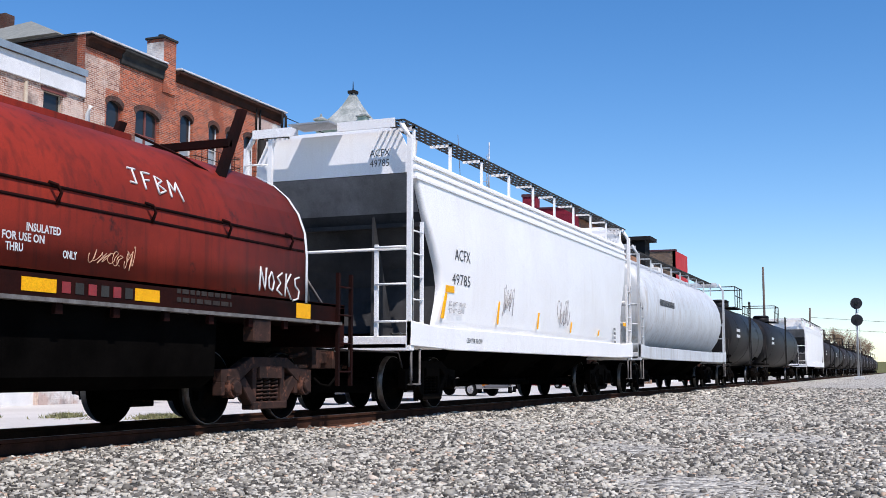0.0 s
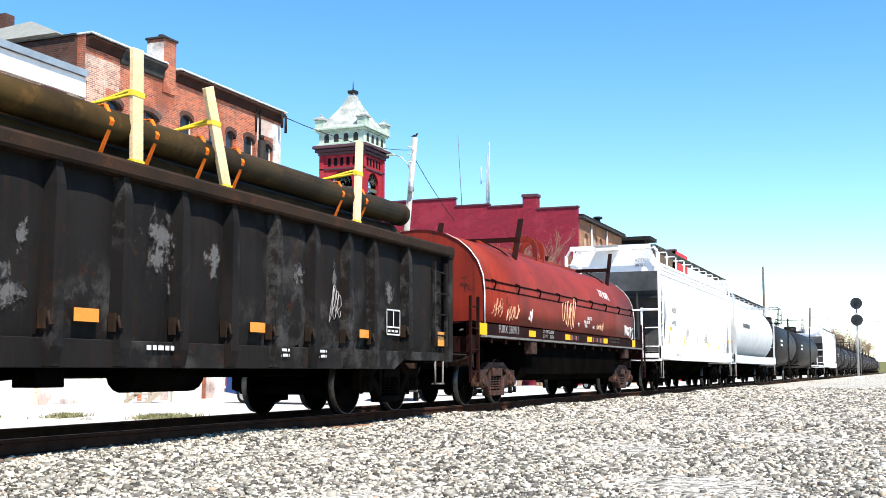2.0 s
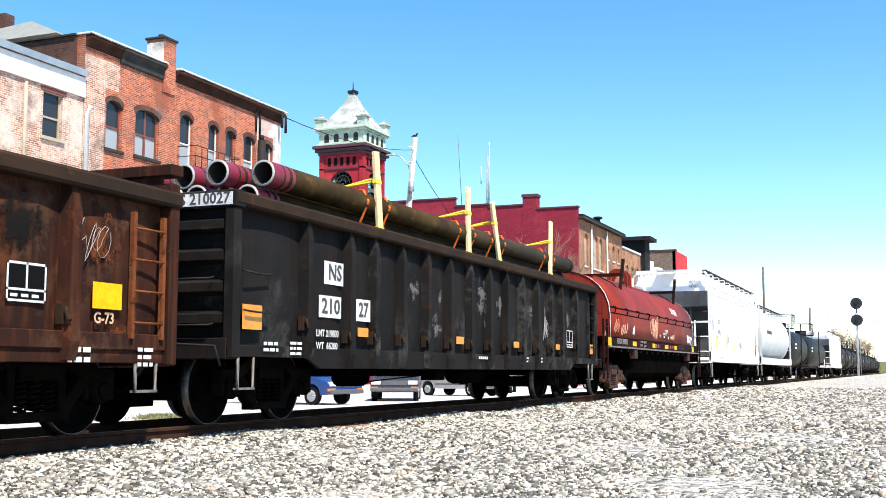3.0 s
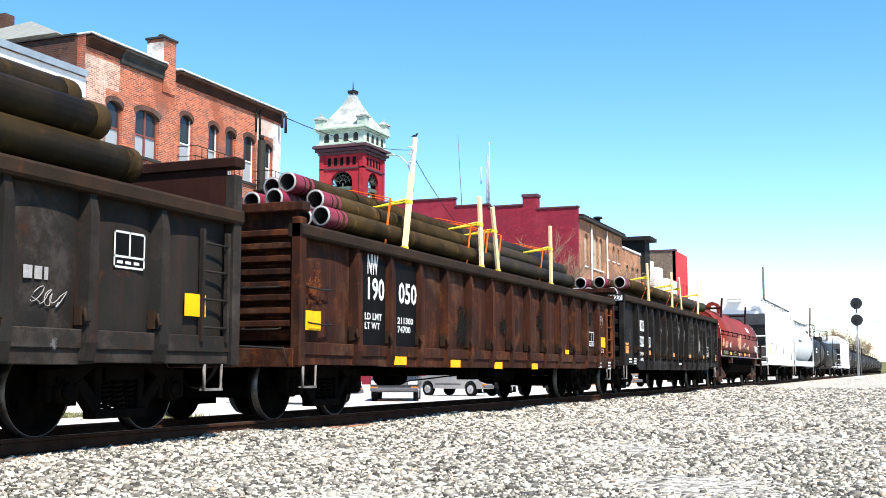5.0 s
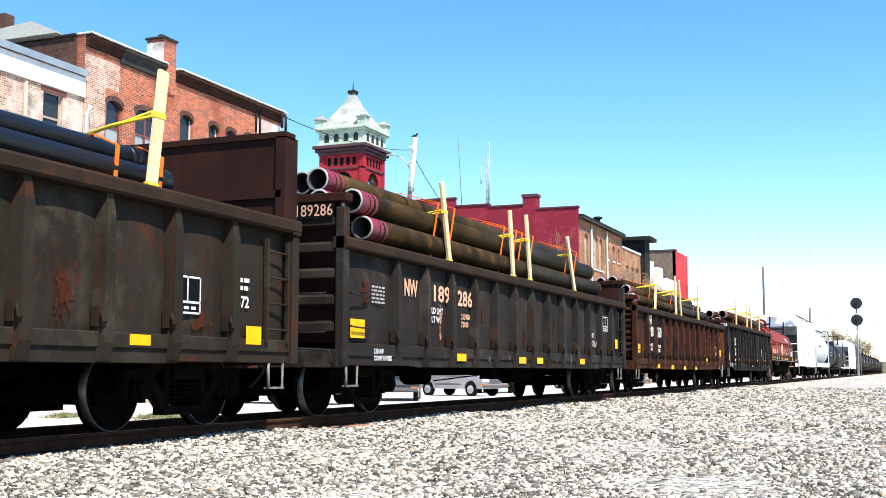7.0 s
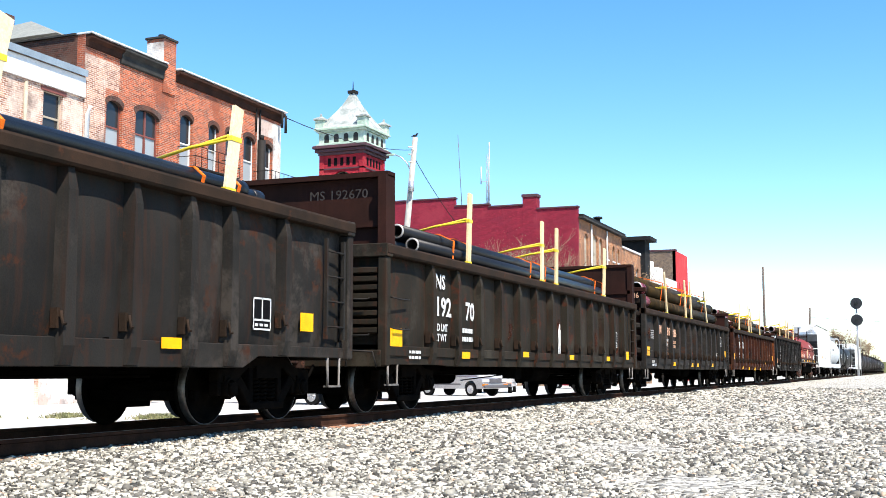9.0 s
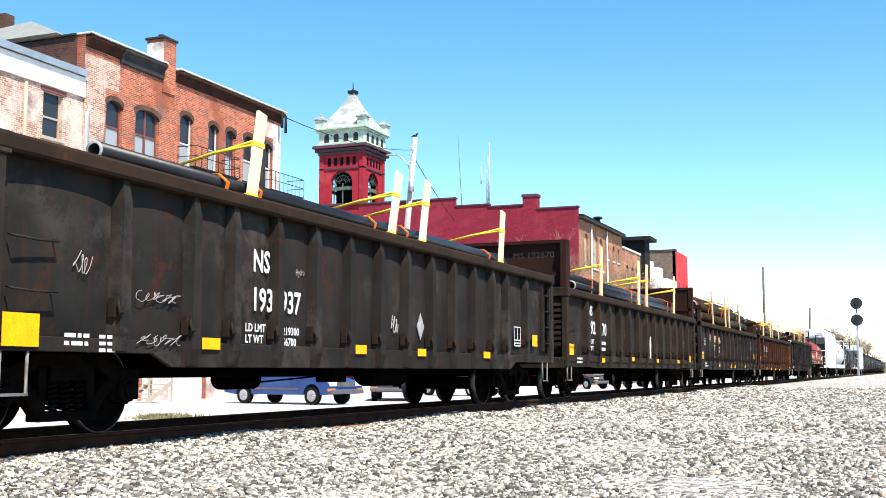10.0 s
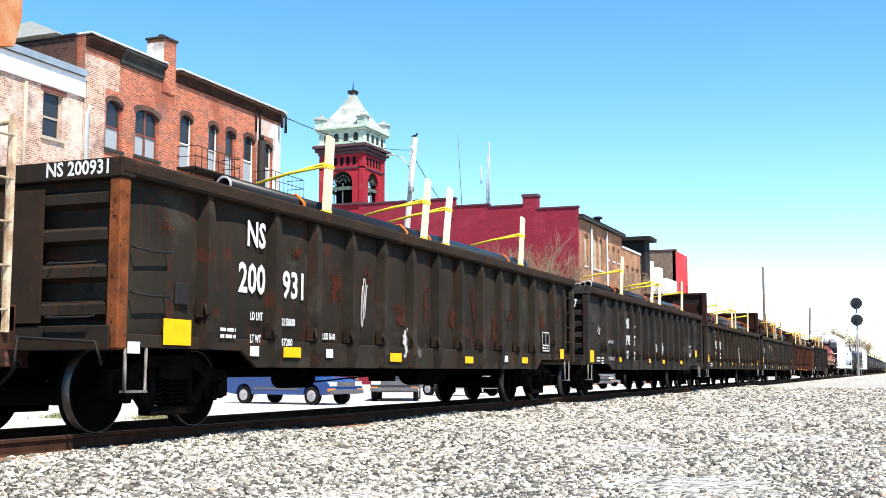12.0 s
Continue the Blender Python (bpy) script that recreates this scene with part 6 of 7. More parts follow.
    pipe_load(y0, [(2.5, [-1.1, -0.8, -0.5, -0.2, 0.12, 0.45, 0.78, 1.1]), (2.74, [-0.9, -0.4, 0.2, 0.5, 0.8, 1.12]), (2.97, [0.66, 1.06])], 0.115, o + 2.7, o + 15.2, PIPEBLACK, False, [(o + 5.09, o + 5.19), (o + 8.56, o + 8.77), (o + 9.55, o + 9.79), (o + 13.76, o + 13.95)], 3.96, 2.82, 0.9, board=0.1)


def coil_car():
    L = 14.1
    H, W, F = L / 2, 1.4, L / 2 + 0.5
    c = on_train(thing("coil_car", "red insulated coil car with a long rounded hood", "rail car"), 6.95)

    def ring(y, s=1.0, dz=0.0):
        out = [(W * s, y, 1.57), (W * s, y, 2.0)]
        for i in range(0, 15):
            a = math.pi * i / 14
            out.append((W * s * math.cos(a), y, 2.2 + dz + (1.24 * s) * math.sin(a) ** 0.92))
        return out + [(-W * s, y, 2.0), (-W * s, y, 1.57)]
    hood = part("hood", Form().rings([ring(-H + 0.65), ring(-H + 3), ring(0), ring(H - 3), ring(H - 0.65)]), HOODRED, c, "faded red rounded hood")
    for y in (-H + 0.65, H - 0.65):
        rim = Form()
        a, b = ring(y - 0.03, 1.012), ring(y + 0.03, 1.012)
        rim.rings([a, b], True, False)
        part("hood_rim", rim, WHITEWOOD, hood, "white hood edge")
    for z, d in ((2.26, 0.02), (2.42, 0.05)):
        part("seam", Form().tube([(W - 0.01 - d * 0.2, -H + 0.7, z), (W - 0.01 - d * 0.2, H - 0.7, z)], 0.022 if d < 0.03 else 0.018, 6), HOODDARK, hood)
    for k in range(9):
        y = -H + 1.2 + (L - 2.3) * k / 8
        part("latch", Form().tube([(W - 0.02, y - 0.08, 2.45), (W + 0.05, y - 0.03, 2.42), (W + 0.03, y + 0.05, 2.36), (W, y + 0.02, 2.24)], 0.018, 5), HOODDARK, hood)
    part("ridge_board", Form().box(-0.75, -0.7, -H + 0.8, H - 0.7, 3.28, 3.55).box(0.25, 0.3, -H + 3.3, H - 3.0, 3.38, 3.5), HOODRED, hood)
    for y in (-3.15, 5.1):
        fr = Form()
        for sx in (1, -1):
            fr.prism([(y - 0.28, 2.95), (y - 0.12, 2.95), (y + 0.42, 4.05), (y + 0.28, 4.05)], "x", sx * 0.92, sx * 1.0)
        fr.box(-1.0, 1.0, y - 0.02, y + 0.06, 3.5, 3.6)
        part("lifting_frame", fr, HOODDARK, hood, "dark slanted lifting frame")
        part("cable", Form().tube([(0.95, y - 0.2, 3.08), (0.92, y - 0.9, 3.22), (0.7, y - 1.5, 3.38)], 0.016, 5), HOODDARK, hood)
    arch = Form()
    pts = [(math.cos(math.pi * i / 12), math.sin(math.pi * i / 12)) for i in range(13)]
    out = [(0.34 * a, 3.72 + 0.34 * b) for a, b in pts] + [(-0.34, 3.3), (-0.22, 3.3)] + [(0.22 * a, 3.7 + 0.22 * b) for a, b in reversed(pts)] + [(0.22, 3.3), (0.34, 3.3)]
    arch.prism([(q[0], q[1]) for q in out], "y", 0.35, 0.43)
    part("lifting_eye", arch, HOODRED, hood)
    part("lifting_eye", Form().prism([(q[0], q[1]) for q in out], "y", 0.95, 1.03), HOODRED, hood)
    # frame
    for s in (1, -1):
        part("side_sill", Form().box(s * (W - 0.1), s * W, -H, F, 1.33, 1.6), HOODDARK, c, "dark red side sill")
        part("sill_flange", Form().box(s * (W - 0.08), s * (W + 0.07), -H + 0.5, F - 0.2, 1.305, 1.345), STEPGREY, c, "worn pale sill edge")
        for k in range(16):
            y = -H + 1.0 + 0.85 * k
            part("stake_pocket", Form().box(s * (W - 0.02), s * (W + 0.03), y - 0.05, y + 0.05, 1.2, 1.305), HOODDARK, c)
    part("deck", Form().box(-W + 0.11, W - 0.11, -H, F, 1.31, 1.56), HOODDARK, c)
    part("trough", Form().prism([(-1.3, 1.3), (-1.28, 0.6), (-1.1, 0.46), (1.1, 0.46), (1.28, 0.6), (1.3, 1.3)], "y", -3.5, 4.45), UNDER, c)
    part("center_sill", Form().box(-0.33, 0.33, -H + 0.2, F - 0.2, 0.7, 1.3), UNDER, c)
    part("brake_reservoir", Form().tube([(0.95, -0.4, 0.40), (0.95, 0.9, 0.40)], 0.12, 14), UNDER, c)
    for y in (-3.62, 6.0 - 0.95):
        part("jacking_pad", Form().box(W - 0.12, W + 0.05, y, y + 0.4, 1.02, 1.3), TRUCKRUST, c, bevel=0.015)
    for e, end, tr in ((-1, -H, -4.97), (1, F, 5.95)):
        coupler(c, e, 2 * abs(end))
        truck(c, tr, TRUCKRUST)
        part("end_sill", Form().box(-W, W, end - e * 0.2, end, 1.0, 1.56), HOODDARK, c, bevel=0.012)
        part("end_platform", Form().box(-W, W, end, end - e * (0.65 if e < 0 else 1.2), 1.561, 1.59), HOODDARK, c)
        part("brake_rigging", Form().box(-1.1, 1.1, tr + e * 1.2, tr + e * 1.32, 0.75, 1.0).tube([(0.9, tr + e * 0.9, 0.85), (1.05, tr + e * 1.35, 0.95), (0.8, tr + e * 1.7, 0.8)], 0.03, 6), TRUCKRUST, c, "rusty brake gear")
        part("end_hose", Form().tube([(1.25, end - e * 0.9, 1.95), (1.3, end - e * 0.5, 1.6), (1.25, end - e * 0.15, 1.45), (1.2, end + e * 0.1, 1.42)], 0.018, 6), STEPGREY, c, "pale hanging cable")
        for sx in (-1, 1):
            ladder(c, sx * W, end - e * 0.05 - 0.2, end - e * 0.05 + 0.2, 0.45, 2.05, 4, HOODDARK)
    part("hand_brake", Form().tube([(0.45, -H - 0.02, 2.0), (0.45, -H + 0.05, 2.0)], 0.28, 16).tube([(0.45, -H + 0.1, 1.5), (0.45, -H + 0.1, 2.3)], 0.04, 6), HOODDARK, c)
    x = W + 0.005
    wording("FURX 380913", -5.58, 1.42, 0.13, c, CHALK, x, wide=1.25, bold=0.0)
    for y, w, h in ((-6.5, 0.5, 0.22), (-3.4, 0.46, 0.13), (-0.65, 0.42, 0.13), (1.35, 0.46, 0.13), (2.98, 0.42, 0.13), (6.35, 0.38, 0.2)):
        plaque(c, y, 1.46, w, h, YELLOW, x)
    for k in range(6):
        plaque(c, 1.72 + 0.19 * k, 1.46, 0.12, 0.11, REDTAPE if k % 2 == 0 else TRIMGREY, x)
    for k in range(4):
        plaque(c, -0.3 + 0.19 * k, 1.46, 0.12, 0.11, REDTAPE if k % 2 == 0 else TRIMGREY, x)
    wording("LD LMT 233800\nLT WT    52200", -2.63, 1.5, 0.06, c, CHALK, x, wide=0.83, bold=0.0)
    bars(c, 3.5, 1.52, 1.1, 2, 0.05, STEPDARK, x, 18)
    wording("INSULATED", 1.15, 1.95, 0.062, hood, LETTERS, x, wide=0.46)
    wording("FOR USE ON", 0.85, 1.85, 0.062, hood, LETTERS, x, wide=0.54)
    wording("THRU", 0.9, 1.75, 0.062, hood, LETTERS, x, wide=0.22)
    wording("ONLY", 1.65, 1.74, 0.062, hood, LETTERS, x, wide=0.2)
    tag("JFBM", 2.75, 2.62, 0.92, 0.2, hood, LETTERS, 1.332, 0.46, 0.012)
    tag("NOEKS", 5.22, 1.66, 1.05, 0.3, hood, LETTERS, x, 0.0, 0.012)
    scrawl(42, -1.1, 1.66, 1.1, 0.7, hood, PEACH, x + 0.002, 8, 0.011)
    scrawl(43, -5.1, 1.66, 0.8, 0.36, hood, PEACH, x + 0.002, 9, 0.006)
    scrawl(44, -5.95, 1.7, 0.6, 0.4, hood, PEACH, x + 0.002, 6, 0.005)
    scrawl(45, -3.64, 1.72, 0.24, 0.32, hood, LETTERS, x + 0.002, 3, 0.009)
    scrawl(46, 2.04, 1.70, 0.5, 0.2, hood, PEACH, x + 0.002, 7, 0.005)
    scrawl(47, 2.58, 1.68, 0.16, 0.28, hood, PEACH, x + 0.002, 4, 0.005)
    part("mark", Form().prism([(0.34 - 0.07, 1.84), (0.34 + 0.07, 1.84), (0.34, 1.74)], "x", W, x), LETTERS, hood, "small white painted triangle")


def rounded(w, h0, h1, z, r=0.12, n=4):
    """A rounded rectangle in plan: half width w, ends at h0 and h1."""
    out = []
    for cx, cy, a0 in ((w - r, h1 - r, 0), (-w + r, h1 - r, 90), (-w + r, h0 + r, 180), (w - r, h0 + r, 270)):
        for i in range(n + 1):
            a = radians(a0 + 90 * i / n)
            out.append((cx + r * math.cos(a), cy + r * math.sin(a), z))
    return out


def hopper(y0, L, paint, label, rounder=False, mark="", number="", dark=DARKLET, spin=True):
    """A covered hopper: curved body with sloped ends, roof walk, end cages, ladders and outlet gates."""
    h = on_train(thing("covered_hopper", label, "rail car", group="covered hoppers of the train"), y0)
    H = L / 2
    if rounder:
        prof = [(1.10, 0.75, 2.2), (1.35, 1.08, 1.5), (1.6, 1.28, 1.25), (1.9, 1.45, 1.1), (2.3, 1.57, 1.0), (2.7, 1.6, 0.97), (3.1, 1.55, 0.95), (3.45, 1.42, 0.95), (3.75, 1.22, 0.97), (4.0, 0.95, 1.0), (4.2, 0.6, 1.1), (4.3, 0.3, 1.2)]
        rr = 0.25
    else:
        prof = [(1.3, 1.50, 1.0), (1.55, 1.53, 1.12), (1.85, 1.57, 1.25), (2.1, 1.585, 1.3), (2.4, 1.59, 1.2), (2.8, 1.585, 0.95), (3.3, 1.56, 0.62), (3.8, 1.52, 0.35), (3.84, 1.52, 0.30), (4.12, 1.47, 0.28), (4.25, 1.36, 0.28), (4.38, 0.9, 0.3), (4.43, 0.4, 0.32)]
        rr = 0.1
    body = part("body", Form().rings([rounded(w, -H + e, H - e, z, rr) for z, w, e in prof]), paint, h)
    if not rounder:
        for z in (3.82, 3.98, 4.13):
            part("side_rail", Form().box(1.47, 1.545 - (z - 3.82) * 0.12, -H + 0.3, H - 0.3, z - 0.02, z + 0.02), paint, body)
    for s in (1, -1):
        part("side_sill", Form().prism([(-H, 1.46), (-H, 1.06), (-H + 1.9, 1.02), (H - 1.9, 1.02), (H, 1.06), (H, 1.46), (H - 1.0, 1.40), (-H + 1.0, 1.40)], "x", s * 1.50, s * 1.60), paint, h, bevel=0.012)
    for e in (-1, 1):
        coupler(h, e, L)
        truck(h, e * (H - 1.9), TRUCKDARK, spin)
        part("end_platform", Form().box(-1.5, 1.5, e * H, e * (H - 1.5), 1.02, 1.1), paint, h, bevel=0.01)
        part("end_sill", Form().box(-1.58, 1.58, e * (H - 0.14), e * H, 0.98, 1.22), paint, h, bevel=0.012)
        part("shear_plate", Form().box(-0.5, 0.5, e * (H - 2.4), e * (H - 0.3), 1.1, 1.25), UNDER, h)
        if not rounder:
            # Slope sheets, lip and webs carry their shade in grey colours.
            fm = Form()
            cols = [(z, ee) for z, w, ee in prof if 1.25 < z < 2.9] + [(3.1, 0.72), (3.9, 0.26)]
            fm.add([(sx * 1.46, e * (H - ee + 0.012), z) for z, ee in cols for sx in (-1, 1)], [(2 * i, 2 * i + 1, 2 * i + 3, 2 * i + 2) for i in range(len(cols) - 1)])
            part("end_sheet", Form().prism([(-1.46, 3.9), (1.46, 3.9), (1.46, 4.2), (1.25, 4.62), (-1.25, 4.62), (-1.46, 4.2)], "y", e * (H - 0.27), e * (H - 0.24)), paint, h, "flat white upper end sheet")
            part("end_lip", Form().box(-1.44, 1.44, e * (H - 0.72), e * (H - 0.62), 3.05, 3.12), SOOTSHADE, h)
            part("end_post", Form().box(-1.1, -1.02, e * H, e * (H - 0.06), 1.2, 4.6), paint, h)
            for z in (3.75, 4.15):
                part("grab_iron", Form().tube([(-1.08, e * (H + 0.02), z), (-1.15, e * (H + 0.08), z), (-1.5, e * (H + 0.08), z), (-1.54, e * H, z)], 0.014, 6), paint, h)
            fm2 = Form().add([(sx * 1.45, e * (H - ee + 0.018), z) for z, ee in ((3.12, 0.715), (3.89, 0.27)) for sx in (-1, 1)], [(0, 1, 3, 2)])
            part("slope_sheet", fm, SOOTSHADE, h, "sooty sloped end sheet, its shade in the grey")
            part("upper_slope_sheet", fm2, SLOPESHADE, h, "white upper slope sheet, its shade in the grey")
        top = 4.72 if not rounder else 4.4
        for sx in (-1, 1):
            part("corner_post", Form().box(sx * 1.50, sx * 1.58, e * H, e * (H - 0.08), 1.2, top - 0.25), paint, h)
            part("corner_post", Form().tube([(sx * 1.54, e * (H - 0.04), top - 0.3), (sx * 1.36, e * (H - 0.04), top)], 0.045, 6), paint, h)
            part("slope_web", Form().prism([(e * (H - 0.35), 3.2), (e * (H - 0.3), 1.15), (e * (H - 1.15), 1.15)], "x", sx * 0.72, sx * 0.76), SOOTSHADE, h)
            ladder(h, sx * 1.53, e * (H - 0.28) - 0.21, e * (H - 0.28) + 0.21, 1.25, 3.1 if not rounder else 2.7, 5, paint)
            sill_step(h, sx * 1.55, e * (H - 0.25), 1.02, 0.45)
            for z in (1.45, 2.05, 2.65):
                part("end_rung", Form().tube([(sx * 1.5, e * (H + 0.02), z), (sx * 0.95, e * (H + 0.02), z)], 0.018, 6), paint, h)
            part("end_stile", Form().box(sx * 0.93, sx * 0.99, e * H, e * (H - 0.05), 1.2, 2.7), paint, h)
        part("brake_rail", Form().tube([(-1.5, e * (H - 0.02), 2.62), (1.5, e * (H - 0.02), 2.62)], 0.025, 6), paint, h)
        # roof walk across the end, with an open grating
        zt = 4.74 if not rounder else 4.42
        wr = Form().box(-1.38, -0.5, e * (H + 0.02), e * (H + 0.05), zt - 0.13, zt + 0.02).box(0.25, 1.3, e * (H + 0.02), e * (H + 0.05), zt - 0.13, zt + 0.02).box(-1.35, 1.35, e * (H - 0.6), e * (H - 0.57), zt - 0.07, zt + 0.02)
        part("cross_walk", wr, paint, h)
        gr = Form()
        for k in range(26):
            xx = -0.5 + 0.75 * k / 25
            gr.box(xx - 0.006, xx + 0.006, e * (H - 0.2), e * (H + 0.35), zt - 0.03, zt)
        for k in range(9):
            yy = e * (H - 0.2 + 0.55 * k / 8)
            gr.box(-0.5, 0.25, yy - 0.006, yy + 0.006, zt - 0.028, zt - 0.004)
        part("grating", gr, GALV, h)
    zt = 4.74 if not rounder else 4.42
    for sx in (1, -1):
        x0 = sx * (1.02 if not rounder else 0.7)
        wk = Form()
        for k in range(5):
            xx = x0 + sx * 0.42 * k / 4
            wk.box(xx - 0.012, xx + 0.012, -H, H, zt - 0.03, zt)
        for k in range(int(L / 0.25)):
            yy = -H + 0.25 * k
            wk.box(min(x0, x0 + sx * 0.42), max(x0, x0 + sx * 0.42), yy - 0.02, yy + 0.02, zt - 0.025, zt - 0.005)
        part("roof_walk", wk, TRIMGREY, h, "dark grey open roof walk")
        zb = 4.2 if not rounder else 3.9
        for k in range(10):
            yy = -H + 0.5 + (L - 1.0) * k / 9
            part("walk_bracket", Form().box(min(x0 + sx * 0.36, x0 + sx * 0.40), max(x0 + sx * 0.36, x0 + sx * 0.40), yy - 0.03, yy + 0.03, zb, zt - 0.03).box(min(x0, x0 + sx * 0.4), max(x0, x0 + sx * 0.4), yy - 0.03, yy + 0.03, zt - 0.07, zt - 0.031), paint, h)
    part("hatch_cover", Form().box(-0.35, 0.35, -H + 1.2, H - 1.2, 4.3 if rounder else 4.4, zt - 0.03), paint, h, bevel=0.02)
    for k in range(3):
        y = (k - 1) * (L - 6.2) / 2.6
        part("outlet_hopper", Form().rings([[(-1.45, y - 1.75, 1.35), (1.45, y - 1.75, 1.35), (1.45, y + 1.75, 1.35), (-1.45, y + 1.75, 1.35)], [(-0.45, y - 0.5, 0.5), (0.45, y - 0.5, 0.5), (0.45, y + 0.5, 0.5), (-0.45, y + 0.5, 0.5)]], False), UNDER, h)
        part("outlet_gate", Form().box(-0.6, 0.75, y - 0.55, y + 0.55, 0.36, 0.5).tube([(-0.9, y, 0.42), (1.0, y, 0.42)], 0.05, 8), UNDER, h, bevel=0.015)
    part("center_sill", Form().box(-0.3, 0.3, -H + 0.2, H - 0.2, 0.75, 1.02), UNDER, h)
    return h


def tank(y0, L, paint, label, r=1.48, zc=2.35, spin=False):
    t = on_train(thing("tank_car", label, "rail car", group="tank cars of the train"), y0)
    H = L / 2
    n = 28

    def ring(y, q):
        return [(q * math.cos(2 * math.pi * i / n), y, zc + q * math.sin(2 * math.pi * i / n)) for i in range(n)]
    ends = [(0.25, 0.35), (0.33, 0.75), (0.45, 1.1), (0.62, 1.33), (0.85, r)]
    barrel = part("barrel", Form().rings([ring(-H + a, q) for a, q in ends] + [ring(H - a, q) for a, q in reversed(ends)]), paint, t)
    for y in (-H + 3, 0, H - 3):
        part("weld_band", Form().rings([ring(y - 0.05, r), ring(y - 0.04, r + 0.012), ring(y + 0.04, r + 0.012), ring(y + 0.05, r)], True, False), paint, barrel)
    dome = part("dome", Form().tube([(0, 0, zc + r - 0.1), (0, 0, zc + r + 0.35)], 0.5, 18), paint, t)
    part("lid", Form().tube([(0, 0, zc + r + 0.35), (0, 0, zc + r + 0.45)], [0.54, 0.4], 18), paint, dome)
    z = zc + r + 0.02
    pl = Form().box(-1.0, 1.0, -1.3, 1.3, z - 0.04, z)
    part("platform", pl, IRON, t)
    rl = Form()
    for sx in (-1, 1):
        for q in (0.55, 1.0):
            rl.tube([(sx * 1.0, -1.3, z + q), (sx * 1.0, 1.3, z + q)], 0.025, 6)
        for k in range(4):
            rl.tube([(sx * 1.0, -1.3 + 0.867 * k, z), (sx * 1.0, -1.3 + 0.867 * k, z + 1.0)], 0.022, 6)
    for sy in (-1, 1):
        rl.tube([(-1.0, sy * 1.3, z + 1.0), (1.0, sy * 1.3, z + 1.0)], 0.025, 6)
    part("railing", rl, IRON, t, "thin iron platform railing")
    ladder(t, 1.5, -0.25, 0.25, 1.0, z + 0.3, 8, IRON)
    part("stub_sill", Form().box(-0.35, 0.35, -H, H, 0.8, 1.1), UNDER, t)
    for e in (-1, 1):
        part("saddle", Form().prism([(-1.2, 1.35), (-0.5, 0.95), (0.5, 0.95), (1.2, 1.35), (1.1, 1.6), (-1.1, 1.6)], "y", e * (H - 2.3), e * (H - 1.5)), UNDER, t)
        part("end_platform", Form().box(-1.45, 1.45, e * H, e * (H - 0.7), 1.02, 1.08), UNDER, t)
        rr = Form()
        for sx in (-1, 1):
            rr.tube([(sx * 1.4, e * (H - 0.05), 1.05), (sx * 1.4, e * (H - 0.05), 2.1)], 0.025, 6)
        rr.tube([(-1.4, e * (H - 0.05), 2.1), (1.4, e * (H - 0.05), 2.1)], 0.025, 6)
        part("end_rail", rr, IRON, t)
        coupler(t, e, L)
        truck(t, e * (H - 1.9), TRUCKDARK, spin)
    bars(t, -H + 2.2, 2.5, 1.2, 2, 0.14, LETTERS, 1.49, int(abs(y0)))
    return t


